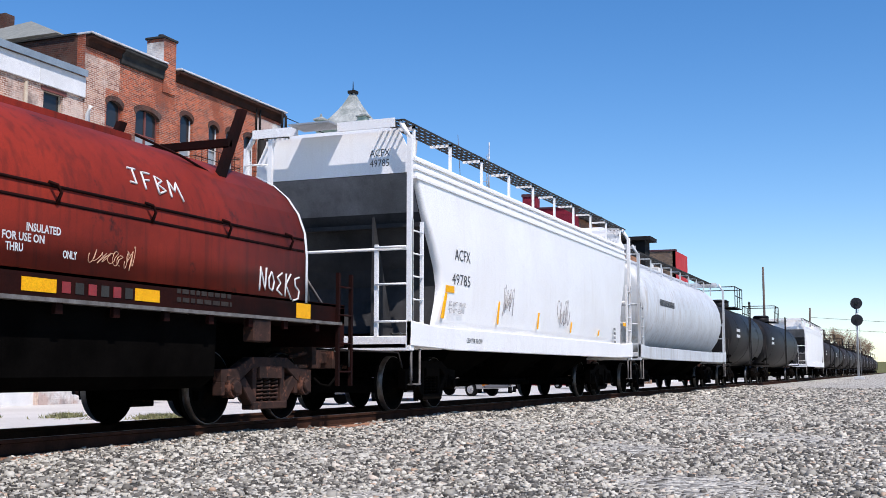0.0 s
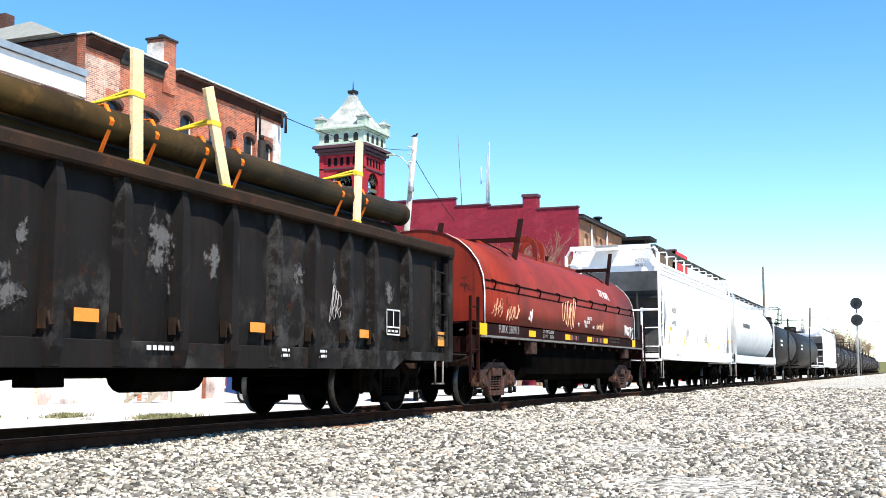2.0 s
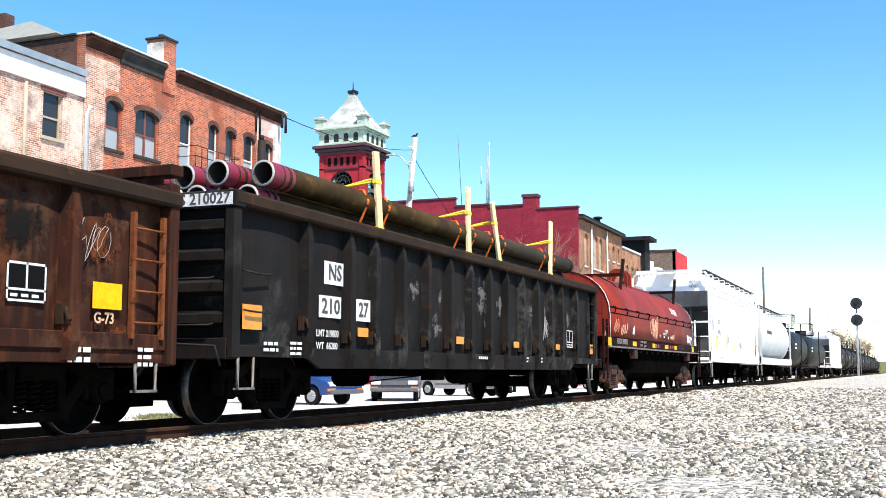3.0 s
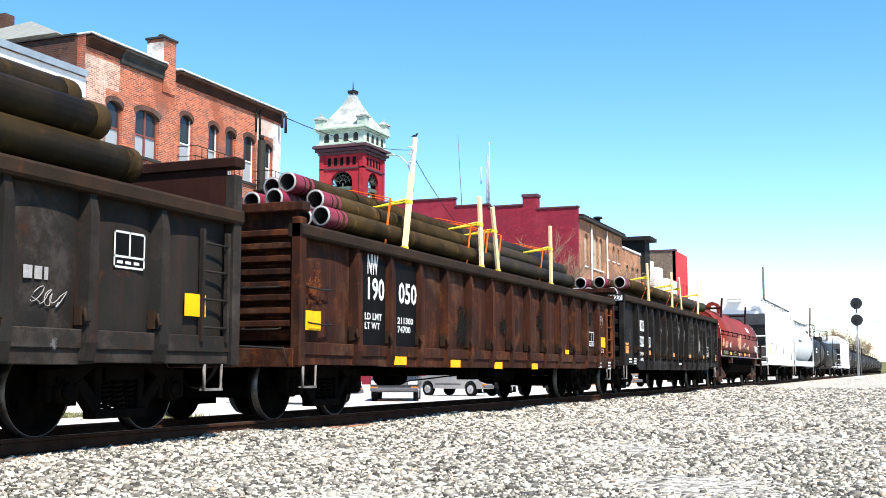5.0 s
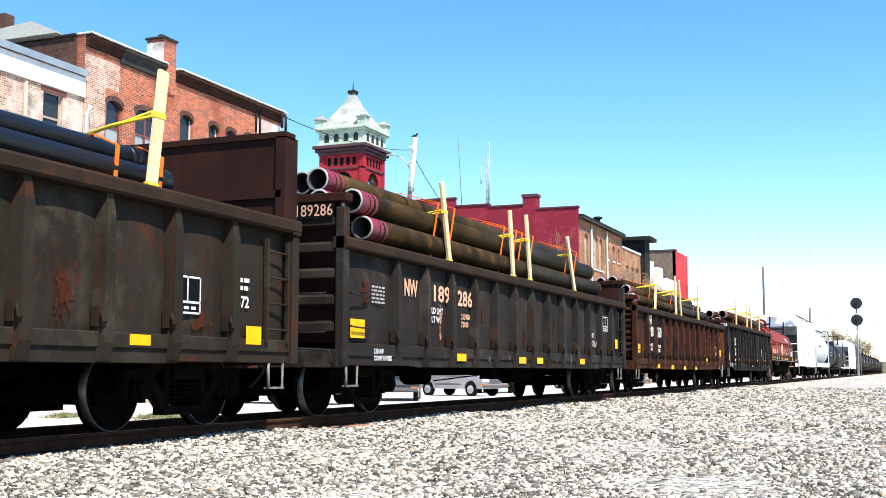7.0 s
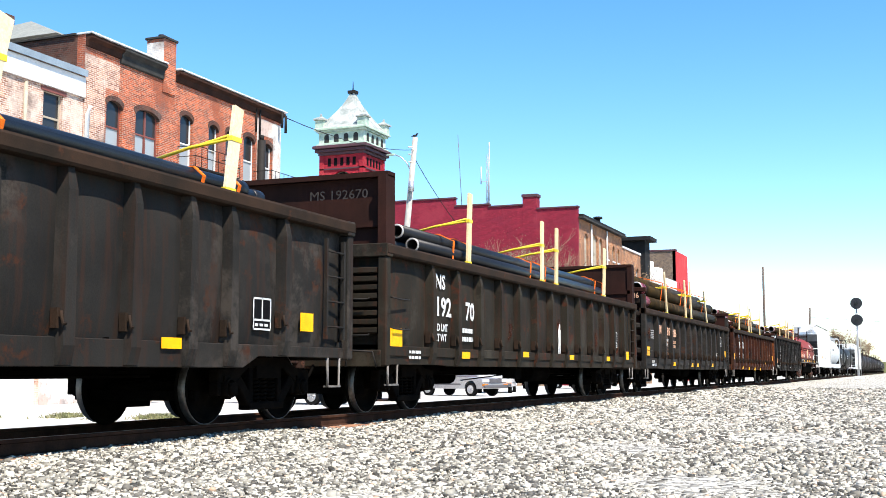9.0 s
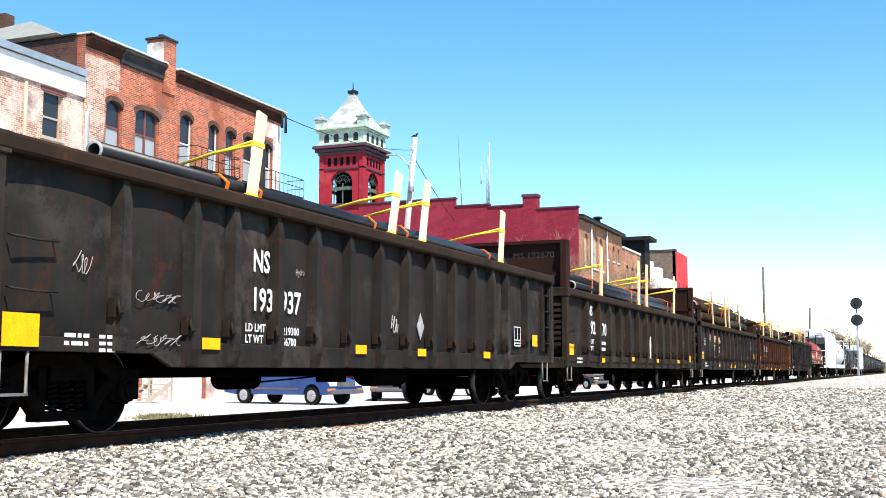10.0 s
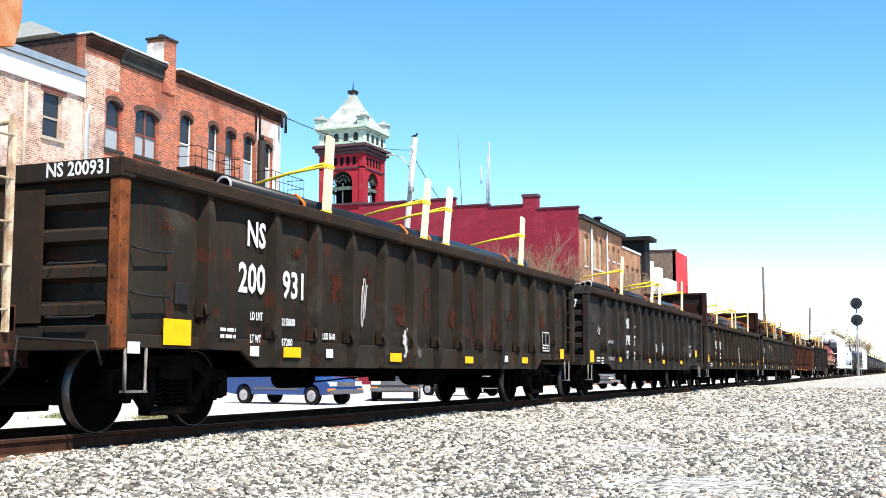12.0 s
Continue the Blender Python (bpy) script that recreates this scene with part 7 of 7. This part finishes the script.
def build_train():
    build_gondolas()
    coil_car()
    h = hopper(24.25, 15.6, WHITECAR, "white covered hopper with curved sides and sloped ends")
    H = 7.8
    wording("ACFX", -H + 1.87, 2.60, 0.17, h, DARKLET, 1.594, wide=0.76, bold=0.0)
    wording("49785", -H + 1.74, 2.17, 0.16, h, DARKLET, 1.594, wide=0.88, bold=0.0)
    wording("ACFX\n49785", -H + 0.2385, 4.2, 0.1, h, DARKLET, 0.9, facing="y", align="CENTER", bold=0.0, wide=0.37)
    wording("LD LMT 197400\nLT WT 65600", -H + 1.6, 1.78, 0.07, h, CHALK, 1.59, bold=0.0)
    wording("CENTER FLOW", -H + 2.4, 1.16, 0.07, h, DARKLET, 1.605, bold=0.0)
    plaque(h, -H + 1.65, 2.07, 0.4, 0.12, YELLOW, 1.59)
    part("reflector", Form().prism([(-H + 1.45, 2.0), (-H + 1.53, 2.0), (-H + 1.36, 1.55), (-H + 1.26, 1.55)], "x", 1.575, 1.592), YELLOW, h)
    for k in range(4):
        y = -H + 4.2 + 2.55 * k
        part("reflector", Form().prism([(y, 2.0 - 0.1 * k), (y + 0.06, 2.0 - 0.1 * k), (y - 0.06, 1.55), (y - 0.12, 1.55)], "x", 1.575, 1.59), YELLOW, h)
    plaque(h, H - 0.9, 1.95, 0.35, 0.1, YELLOW, 1.585)
    scrawl(51, -H + 4.4, 1.75, 0.7, 0.6, h, CHALK, 1.59, 7, 0.008)
    scrawl(52, -H + 8.2, 1.65, 0.9, 0.6, h, CHALK, 1.59, 7, 0.008)
    bars(h, H - 2.2, 1.75, 0.2, 4, 0.06, DARKLET, 1.59, 31)
    h = hopper(41.6, 16.8, HOPPERGREY, "pale grey rounded covered hopper with rust runs", True)
    bars(h, -5.5, 2.75, 2.4, 1, 0.2, DARKLET, 1.60, 33)
    tank(58.9, 13.6, TANKBLACK, "short black tank car with a railed platform")
    tank(76.9, 20.0, TANKBLACK, "long black tank car with a railed platform")
    hopper(101.8, 19.5, WHITECAR, "white covered hopper further up the train", spin=False)
    y = 122.5
    for k in range(12):
        n = 17.0
        tank(y, 16.2, TANKBROWN if k % 2 == 0 else TANKBLACK, "brown-black tank car far up the train" if k % 2 == 0 else "dull black tank car far up the train")
        y += n
    # the car that follows: a white ladder frame and rusty timber at its leading end
    f = on_train(thing("flat_car", "following flat car with a white end ladder", "rail car"), -118.15)
    part("deck", Form().box(-1.5, 1.5, -7.5, 7.5, 1.0, 1.25), RUSTBROWN, f, bevel=0.02)
    part("center_sill", Form().box(-0.33, 0.33, -7.3, 7.3, 0.7, 1.0), UNDER, f)
    for e in (-1, 1):
        coupler(f, e, 15.0)
        truck(f, e * 5.6, TRUCKRUST)
        part("end_sill", Form().box(-1.5, 1.5, e * 7.5, e * 7.3, 0.85, 1.25), RUSTBROWN, f)
    ladder(f, 1.5, 6.9, 7.35, 1.0, 2.95, 5, CREAM)
    part("end_post", Form().box(1.42, 1.52, 6.2, 6.35, 1.25, 3.4), RUSTBROWN, f)
    part("end_frame", Form().tube([(1.45, 7.4, 1.25), (1.45, 7.4, 2.9), (-1.45, 7.4, 2.9), (-1.45, 7.4, 1.25)], 0.03, 6), CREAM, f)
    part("load_stop", Form().prism([(6.8, 5.1), (7.64, 5.1), (7.64, 3.95), (7.56, 3.66), (7.3, 3.6), (7.1, 3.85)], "x", 1.05, 1.3).box(1.08, 1.27, 6.5, 6.85, 1.25, 4.6), ORANGERUST, f, "orange rusty tapered fitting on a post")


build_train()


# ---- street furniture, vehicles, plants ----
def signal_mast():
    s = thing("railway_signal", "black two-headed railway signal on a pale mast", "signal", pose(-4.95, 130, -0.22))
    part("mast", Form().tube([(0, 0, 0.3), (0, 0, 8.3)], 0.09, 10), GALV, s, "pale steel mast")
    part("base", Form().box(-0.5, 0.5, -0.5, 0.5, 0, 0.3), COPING, s, bevel=0.03)
    for z in (8.15, 6.35):
        hd = part("head", Form().tube([(0, -0.28, z), (0, -0.24, z)], 0.62, 24), SIGNALBLACK, s, "round black target")
        part("lens", Form().tube([(0, -0.34, z), (0, -0.285, z)], 0.12, 14), GLASS, hd)
        part("hood", Form().tube([(0, -0.62, z), (0, -0.285, z)], [0.17, 0.17], 14, False), SIGNALBLACK, hd)
        part("housing", Form().tube([(0, -0.24, z), (0, 0.2, z)], [0.3, 0.22], 14), SIGNALBLACK, hd)
    part("ladder", Form().tube([(0.25, 0.3, 0.1), (0.2, 0.2, 8)], 0.02, 5).tube([(-0.15, 0.3, 0.1), (-0.15, 0.2, 8)], 0.02, 5), GALV, s)


def pole(name, x, y, z0, h, r, material, label, lean=(0, 0), arm=None, category="utility pole"):
    p = thing(name, label, category, pose(x, y, z0))
    part("shaft", Form().tube([(0, 0, 0), (lean[0] * 0.5, lean[1] * 0.5, h * 0.5), (lean[0], lean[1], h)], [r, r * 0.85, r * 0.7], 12), material, p)
    return p


def street_poles():
    p = pole("utility_pole", -37.6, 81.3, -0.8, 20.0, 0.3, POLEWOOD, "pale leaning wooden utility pole with a street lamp", (1.9, 0))
    fm = Form()
    for k, z in enumerate((19.2, 18.6, 18.0)):
        fm.tube([(1.85, -0.1, z), (1.4, -0.3, z + 0.02)], 0.05, 6)
    part("insulator", fm, COPING, p)
    part("transformer", Form().tube([(1.75, -0.4, 15.6), (1.75, -0.4, 16.4)], 0.22, 12), GALV, p, "grey pole-top equipment can")
    lamp = part("lamp_arm", Form().tube([(1.65, 0, 17.1), (1.2, -0.1, 18.0), (0.7, -0.2, 18.5), (0.2, -0.25, 18.7)], 0.05, 8), GALV, p)
    part("lamp_head", Form().rings([[(0.3 - 0.11 * a, -0.25 + 0.16 * math.cos(q) * w, 18.7 + 0.09 * math.sin(q) * w) for q in [k * 0.785 for k in range(8)]] for a, w in ((0, 0.4), (1, 0.9), (3, 1.0), (6, 0.85), (7.5, 0.3))]), BELFRY, lamp, "pale cobra-head lamp")
    bird = thing("bird", "small dark bird perched on a pole top", "bird", pose(-35.75, 81.3, 19.2))
    part("body", Form().rings([[(a, 0.09 * w * math.cos(q), 0.14 + 0.05 * a * 2 + 0.1 * w * math.sin(q)) for q in [k * 1.047 for k in range(6)]] for a, w in ((-0.3, 0.15), (-0.15, 0.6), (0, 1.0), (0.15, 0.9), (0.22, 0.5))]), SIGNALBLACK, bird)
    part("head", Form().tube([(0.18, 0, 0.22), (0.22, 0, 0.3), (0.32, 0, 0.3)], [0.07, 0.075, 0.015], 6), SIGNALBLACK, bird)
    pole("utility_pole", -17.34, 154.3, -0.8, 15.2, 0.19, DARKPOLE, "dark wooden utility pole")
    q = pole("utility_pole", -17.0, 220, -0.8, 13.1, 0.22, DARKPOLE, "distant wooden utility pole with a lamp arm", (0.5, 0))
    part("lamp_arm", Form().tube([(0.4, 0, 8.6), (1.5, 0, 8.9), (2.4, 0, 8.9)], 0.08, 6), GALV, q)
    a = pole("radio_mast", -37.0, 94.9, 15.3, 6.9, 0.03, DARKPOLE, "thin dark aerial on the roof", (-0.4, 0), category="aerial")
    b = pole("radio_mast", -34.9, 96.0, 14.9, 6.2, 0.07, GALV, "pale lattice aerial on the roof", (0.15, 0), category="aerial")
    fm = Form()
    for k in range(9):
        z = 0.6 * k
        fm.tube([(-0.18, 0, z), (0.18, 0, z + 0.6)], 0.02, 4).tube([(0.18, 0, z), (-0.18, 0, z + 0.6)], 0.02, 4)
    fm.tube([(-0.2, 0, 0), (-0.05, 0, 5.5)], 0.03, 5).tube([(0.2, 0, 0), (0.1, 0, 5.5)], 0.03, 5)
    part("lattice", fm, GALV, b)
    part("antenna", Form().tube([(-0.65, 0, 2.8), (-0.65, 0, 4.4)], 0.05, 6).tube([(-0.65, 0, 3), (0, 0, 3)], 0.025, 4).tube([(0.15, 0, 6.0), (0.15, 0, 6.6)], 0.05, 6), COPING, b)
    w = thing("overhead_wire", "thin dark overhead wires", "wire", pose(0, 0, 0))
    def sag(p, q, d, n=10):
        p, q = Vector(p), Vector(q)
        return [tuple(p.lerp(q, i / n) - Vector((0, 0, d * 4 * (i / n) * (1 - i / n)))) for i in range(n + 1)]
    part("wire", Form().tube(sag((FRONT + 0.35, 49.2, 13.5), (-35.8, 81.3, 18.2), 0.5), 0.022, 4), IRON, w)
    part("wire", Form().tube(sag((-35.8, 81.3, 17.6), (-34.2, 86, 13.0), 0.2), 0.03, 4), IRON, w)
    for z in (10.6, 8.6):
        part("wire", Form().tube(sag((-16.8, 220, z), (70, 330, z + 0.5), 1.0), 0.03, 4), IRON, w)


def car_shape(name, label, category, at, paint, L=5.0, W=1.85, kind="pickup"):
    c = thing(name, label, category, at)
    h = L / 2
    if kind == "pickup":
        low = [(-h, 0.45), (-h, 0.98), (-h + 0.05, 1.02), (0.25, 1.04), (h - 0.9, 1.0), (h - 0.12, 0.9), (h, 0.72), (h, 0.42)]
        cab = [(-h + 1.35, 1.03), (-h + 1.45, 1.62), (-h + 1.7, 1.68), (0.35, 1.68), (1.05, 1.05)]
    elif kind == "van":
        low = [(-h, 0.42), (-h, 1.05), (0.6, 1.08), (h - 0.75, 1.0), (h - 0.1, 0.82), (h, 0.66), (h, 0.4)]
        cab = [(-h + 0.02, 1.06), (-h + 0.3, 1.72), (-h + 0.6, 1.78), (0.3, 1.76), (1.35, 1.07)]
    else:
        low = [(-h, 0.42), (-h, 0.88), (-h + 0.3, 0.98), (h - 1.2, 0.95), (h - 0.15, 0.78), (h, 0.6), (h, 0.38)]
        cab = [(-h + 0.75, 0.97), (-h + 1.35, 1.42), (-h + 2.4, 1.45), (h - 1.75, 1.0)]
    arches = [-h + 0.95, h - 0.88]
    bot = []
    for a in arches:
        bot += [(a - 0.42, 0.36)] + [(a + 0.4 * math.cos(math.pi - math.pi * i / 8), 0.36 + 0.4 * math.sin(math.pi * i / 8)) for i in range(9)] + [(a + 0.42, 0.36)]
    outline = [(x, z) for x, z in bot] + list(reversed(low))
    body = part("body", Form().prism([(p[0], p[1]) for p in outline], "y", -W / 2, W / 2), paint, c, bevel=0.035)
    fm = Form()
    k = len(cab)
    a = [(x, -W / 2 + 0.04 + (0.16 if z > 1.2 else 0), z) for x, z in cab]
    b = [(x, W / 2 - 0.04 - (0.16 if z > 1.2 else 0), z) for x, z in cab]
    fm.add(a + b, [tuple(range(k)), tuple(range(2 * k - 1, k - 1, -1))] + [(i, k + i, k + (i + 1) % k, (i + 1) % k) for i in range(k)])
    cb = part("cabin", fm, paint, c, bevel=0.03)
    # side and front glass
    zb, zt = cab[0][1] + 0.08, max(z for x, z in cab) - 0.1
    x0, x1 = cab[0][0] + 0.2, cab[-1][0] - 0.45
    for s in (-1, 1):
        part("side_glass", Form().add([(x0, s * (W / 2 - 0.05), zb), (x1 + 0.25, s * (W / 2 - 0.05), zb), (x1 - 0.1, s * (W / 2 - 0.185), zt), (x0 + 0.12, s * (W / 2 - 0.185), zt)], [(0, 1, 2, 3)]), GLASS, cb)
        part("mirror", Form().box(x1 + 0.1, x1 + 0.25, s * W / 2, s * (W / 2 + 0.17), 1.08, 1.25), PLASTIC, c, bevel=0.02)
        part("headlamp", Form().box(h - 0.16, h + 0.01, s * (W / 2 - 0.42), s * (W / 2 - 0.03), 0.68, 0.84), LAMPGLASS, c, bevel=0.015)
        part("turn_lamp", Form().box(h - 0.1, h + 0.03, s * (W / 2 - 0.3), s * (W / 2 + 0.006), 0.50, 0.6), AMBER, c)
        part("tail_lamp", Form().box(-h - 0.01, -h + 0.06, s * (W / 2 - 0.2), s * (W / 2 + 0.004), 0.65, 0.95), REDTAPE, c)
        part("side_trim", Form().box(-h + 1.5, h - 1.5, s * (W / 2), s * (W / 2 + 0.015), 0.55, 0.62), PLASTIC, c)
        for ax in arches:
            wh = part("wheel", Form().tube([(ax, s * (W / 2 - 0.22), 0.33), (ax, s * (W / 2 - 0.01), 0.33)], 0.33, 22), TYRE, c)
            rim = Form().tube([(ax, s * (W / 2 - 0.02), 0.33), (ax, s * (W / 2), 0.33)], [0.22, 0.2], 18)
            for q in range(8):
                t = q * math.pi / 4
                rim.tube([(ax, s * (W / 2 + 0.004), 0.33), (ax + 0.18 * math.cos(t), s * (W / 2 + 0.004), 0.33 + 0.18 * math.sin(t))], 0.018, 4)
            part("rim", rim, GALV, wh, "pale spoked wheel rim")
    part("grille", Form().box(h - 0.02, h + 0.015, -W / 2 + 0.45, W / 2 - 0.45, 0.66, 0.84), PLASTIC, c)
    part("bumper", Form().box(h - 0.12, h + 0.09, -W / 2, W / 2, 0.40, 0.56).box(-h - 0.08, -h + 0.1, -W / 2, W / 2, 0.42, 0.58), PLASTIC, c, bevel=0.03)
    return c


def vehicles():
    z = -0.57
    car_shape("minivan", "blue minivan parked on the pale lot", "car", pose(-21.7, 37.9, z, 0, 0, -11.5), CARBLUE, 5.2, 1.9, "van")
    car_shape("pickup_truck", "dark pickup truck parked on the lot", "car", pose(-20.4, 44.6, z, 0, 0, -68), CARDARK, 5.3, 1.95, "pickup")
    car_shape("sedan", "silver sedan parked on the lot", "car", pose(-21.0, 53.5, z, 0, 0, -20), CARSILVER, 4.7, 1.8, "sedan")
    car_shape("pickup_truck", "white pickup truck parked by the buildings", "car", pose(-22.0, 62.0, z, 0, 0, -75), CARWHITE, 5.3, 1.95, "pickup")
    car_shape("sedan", "dark sedan parked far along the lot", "car", pose(-21.5, 78, z, 0, 0, -30), CARDARK, 4.7, 1.8, "sedan")
    car_shape("sedan", "pale sedan parked far along the lot", "car", pose(-21.5, 90, z, 0, 0, -30), CARSILVER, 4.7, 1.8, "sedan")


def branches(fm, p, d, length, r, depth, rnd, tips):
    q = p + d * length
    mid = p.lerp(q, 0.5) + Vector((rnd.uniform(-1, 1), rnd.uniform(-1, 1), 0)) * length * 0.06
    fm.tube([p, mid, q], [r, r * 0.8, r * 0.62], 5 if depth > 2 else 3, False)
    if depth == 0:
        tips.append(q)
        return
    for k in range(rnd.choice((2, 3, 3))):
        nd = (d + Vector((rnd.uniform(-1, 1), rnd.uniform(-1, 1), rnd.uniform(-0.15, 0.8))) * 0.62).normalized()
        branches(fm, p.lerp(q, rnd.uniform(0.55, 1.0)), nd, length * rnd.uniform(0.62, 0.85), r * 0.6, depth - 1, rnd, tips)


def bare_tree(x, y, z, height, seed, label, depth=6, bud=0.05, trunks=1):
    rnd = random.Random(seed)
    t = thing("tree", label, "tree", pose(x, y, z))
    fm, tips = Form(), []
    for k in range(trunks):
        d = Vector((rnd.uniform(-0.25, 0.25), rnd.uniform(-0.25, 0.25), 1)).normalized()
        branches(fm, Vector((rnd.uniform(-0.3, 0.3) * (trunks - 1), 0, 0)), d, height * 0.27, height * 0.018, depth, rnd, tips)
    part("trunk", fm, TWIG, t, "bare brown trunk and branches")
    cr = Form()
    for q in tips:
        for j in range(3):
            c = q + Vector((rnd.gauss(0, 1), rnd.gauss(0, 1), rnd.gauss(0, 1))) * height * 0.02
            s = bud * rnd.uniform(0.6, 1.5)
            u = Vector((rnd.uniform(-1, 1), rnd.uniform(-1, 1), rnd.uniform(-1, 1))).normalized() * s
            w = u.orthogonal().normalized() * s * 0.7
            cr.add([c + u, c + w, c - u, c - w], [(0, 1, 2, 3)])
    part("crown", cr, BUD, t, "sparse brown spring buds")


def plants():
    bare_tree(-28.0, 90.5, -0.8, 16.5, 3, "bare spring tree against the plum wall", 6, 0.03, 3)
    bare_tree(-32.5, 91.0, -0.8, 14.5, 15, "bare spring tree against the plum wall", 6, 0.03, 3)
    bare_tree(-30.6, 90.8, -0.8, 15.5, 5, "bare spring tree against the plum wall", 6, 0.03, 2)
    bare_tree(-24.4, 104.5, -0.8, 14.2, 8, "bare budding tree by the tan brick side", 6, 0.04, 2)
    bare_tree(-23.8, 111.5, -0.8, 13.0, 9, "bare budding tree by the tan brick side", 6, 0.04, 2)
    bare_tree(-13.0, 255, -0.8, 14.0, 11, "bare brown tree far beyond the signal", 6, 0.06, 3)
    bare_tree(-10.0, 258, -0.8, 11.0, 12, "bare brown tree far beyond the signal", 6, 0.06, 3)
    rnd = random.Random(6)
    fm = Form()
    for k in range(6000):
        x = rnd.uniform(-25.5, -17.5)
        y = 24.6 + rnd.gauss(0, 0.45) + 0.15 * (x + 20)
        if noise.noise((x * 0.9, y * 0.3, 3)) < 0.0:
            continue
        h, a = rnd.uniform(0.04, 0.17), rnd.uniform(0, 6.28)
        dx, dy = 0.02 * math.cos(a), 0.02 * math.sin(a)
        fm.add([(x - dx, y - dy, -0.57), (x + dx, y + dy, -0.57), (x + rnd.gauss(0, 0.08), y + rnd.gauss(0, 0.08), -0.57 + h)], [(0, 1, 2)])
    tagged(part("grass", fm, GRASS), "ragged green and dry grass along the lot edge", "grass", kind="stuff")
    w = thing("warehouse", "long low white-roofed building in the distance", "building", pose(0, 0, 0))
    part("wall", Form().box(6, 60, 300, 330, -0.8, 6.8), BRICK_G, w)
    part("roof", Form().box(5, 61, 299, 331, 6.8, 7.6), COPING, w)
    hill = Form()
    pts = []
    for k in range(80):
        x = -300 + 12 * k
        pts.append((x, 5 + 5 * noise.noise((x * 0.013, 2, 0)) + 1.5 * noise.noise((x * 0.09, 5, 0))))
    hill.prism([(-300, -2)] + pts + [(648, -2)], "y", 600, 640)
    tagged(part("backdrop", hill, GRASS), "low wooded rise on the horizon", "backdrop", kind="structure")


signal_mast()
street_poles()
vehicles()
plants()
build_ballast()



def motions():
    rows = [0, 1, 2, 3, 4, 5, 6, 7, 8, 9, 10, 11, 12]
    for ob, y0, z in MOVERS:
        walk(ob, [(t, pose(TRACK_X, y0 + SPEED * t, z)) for t in rows])
    turn = math.degrees(SPEED / 15 / 0.457)
    for ob, y, z in ROLLERS:
        walk(ob, [(k / 15, pose(0, y, z, -turn * k)) for k in range(181)])


motions()
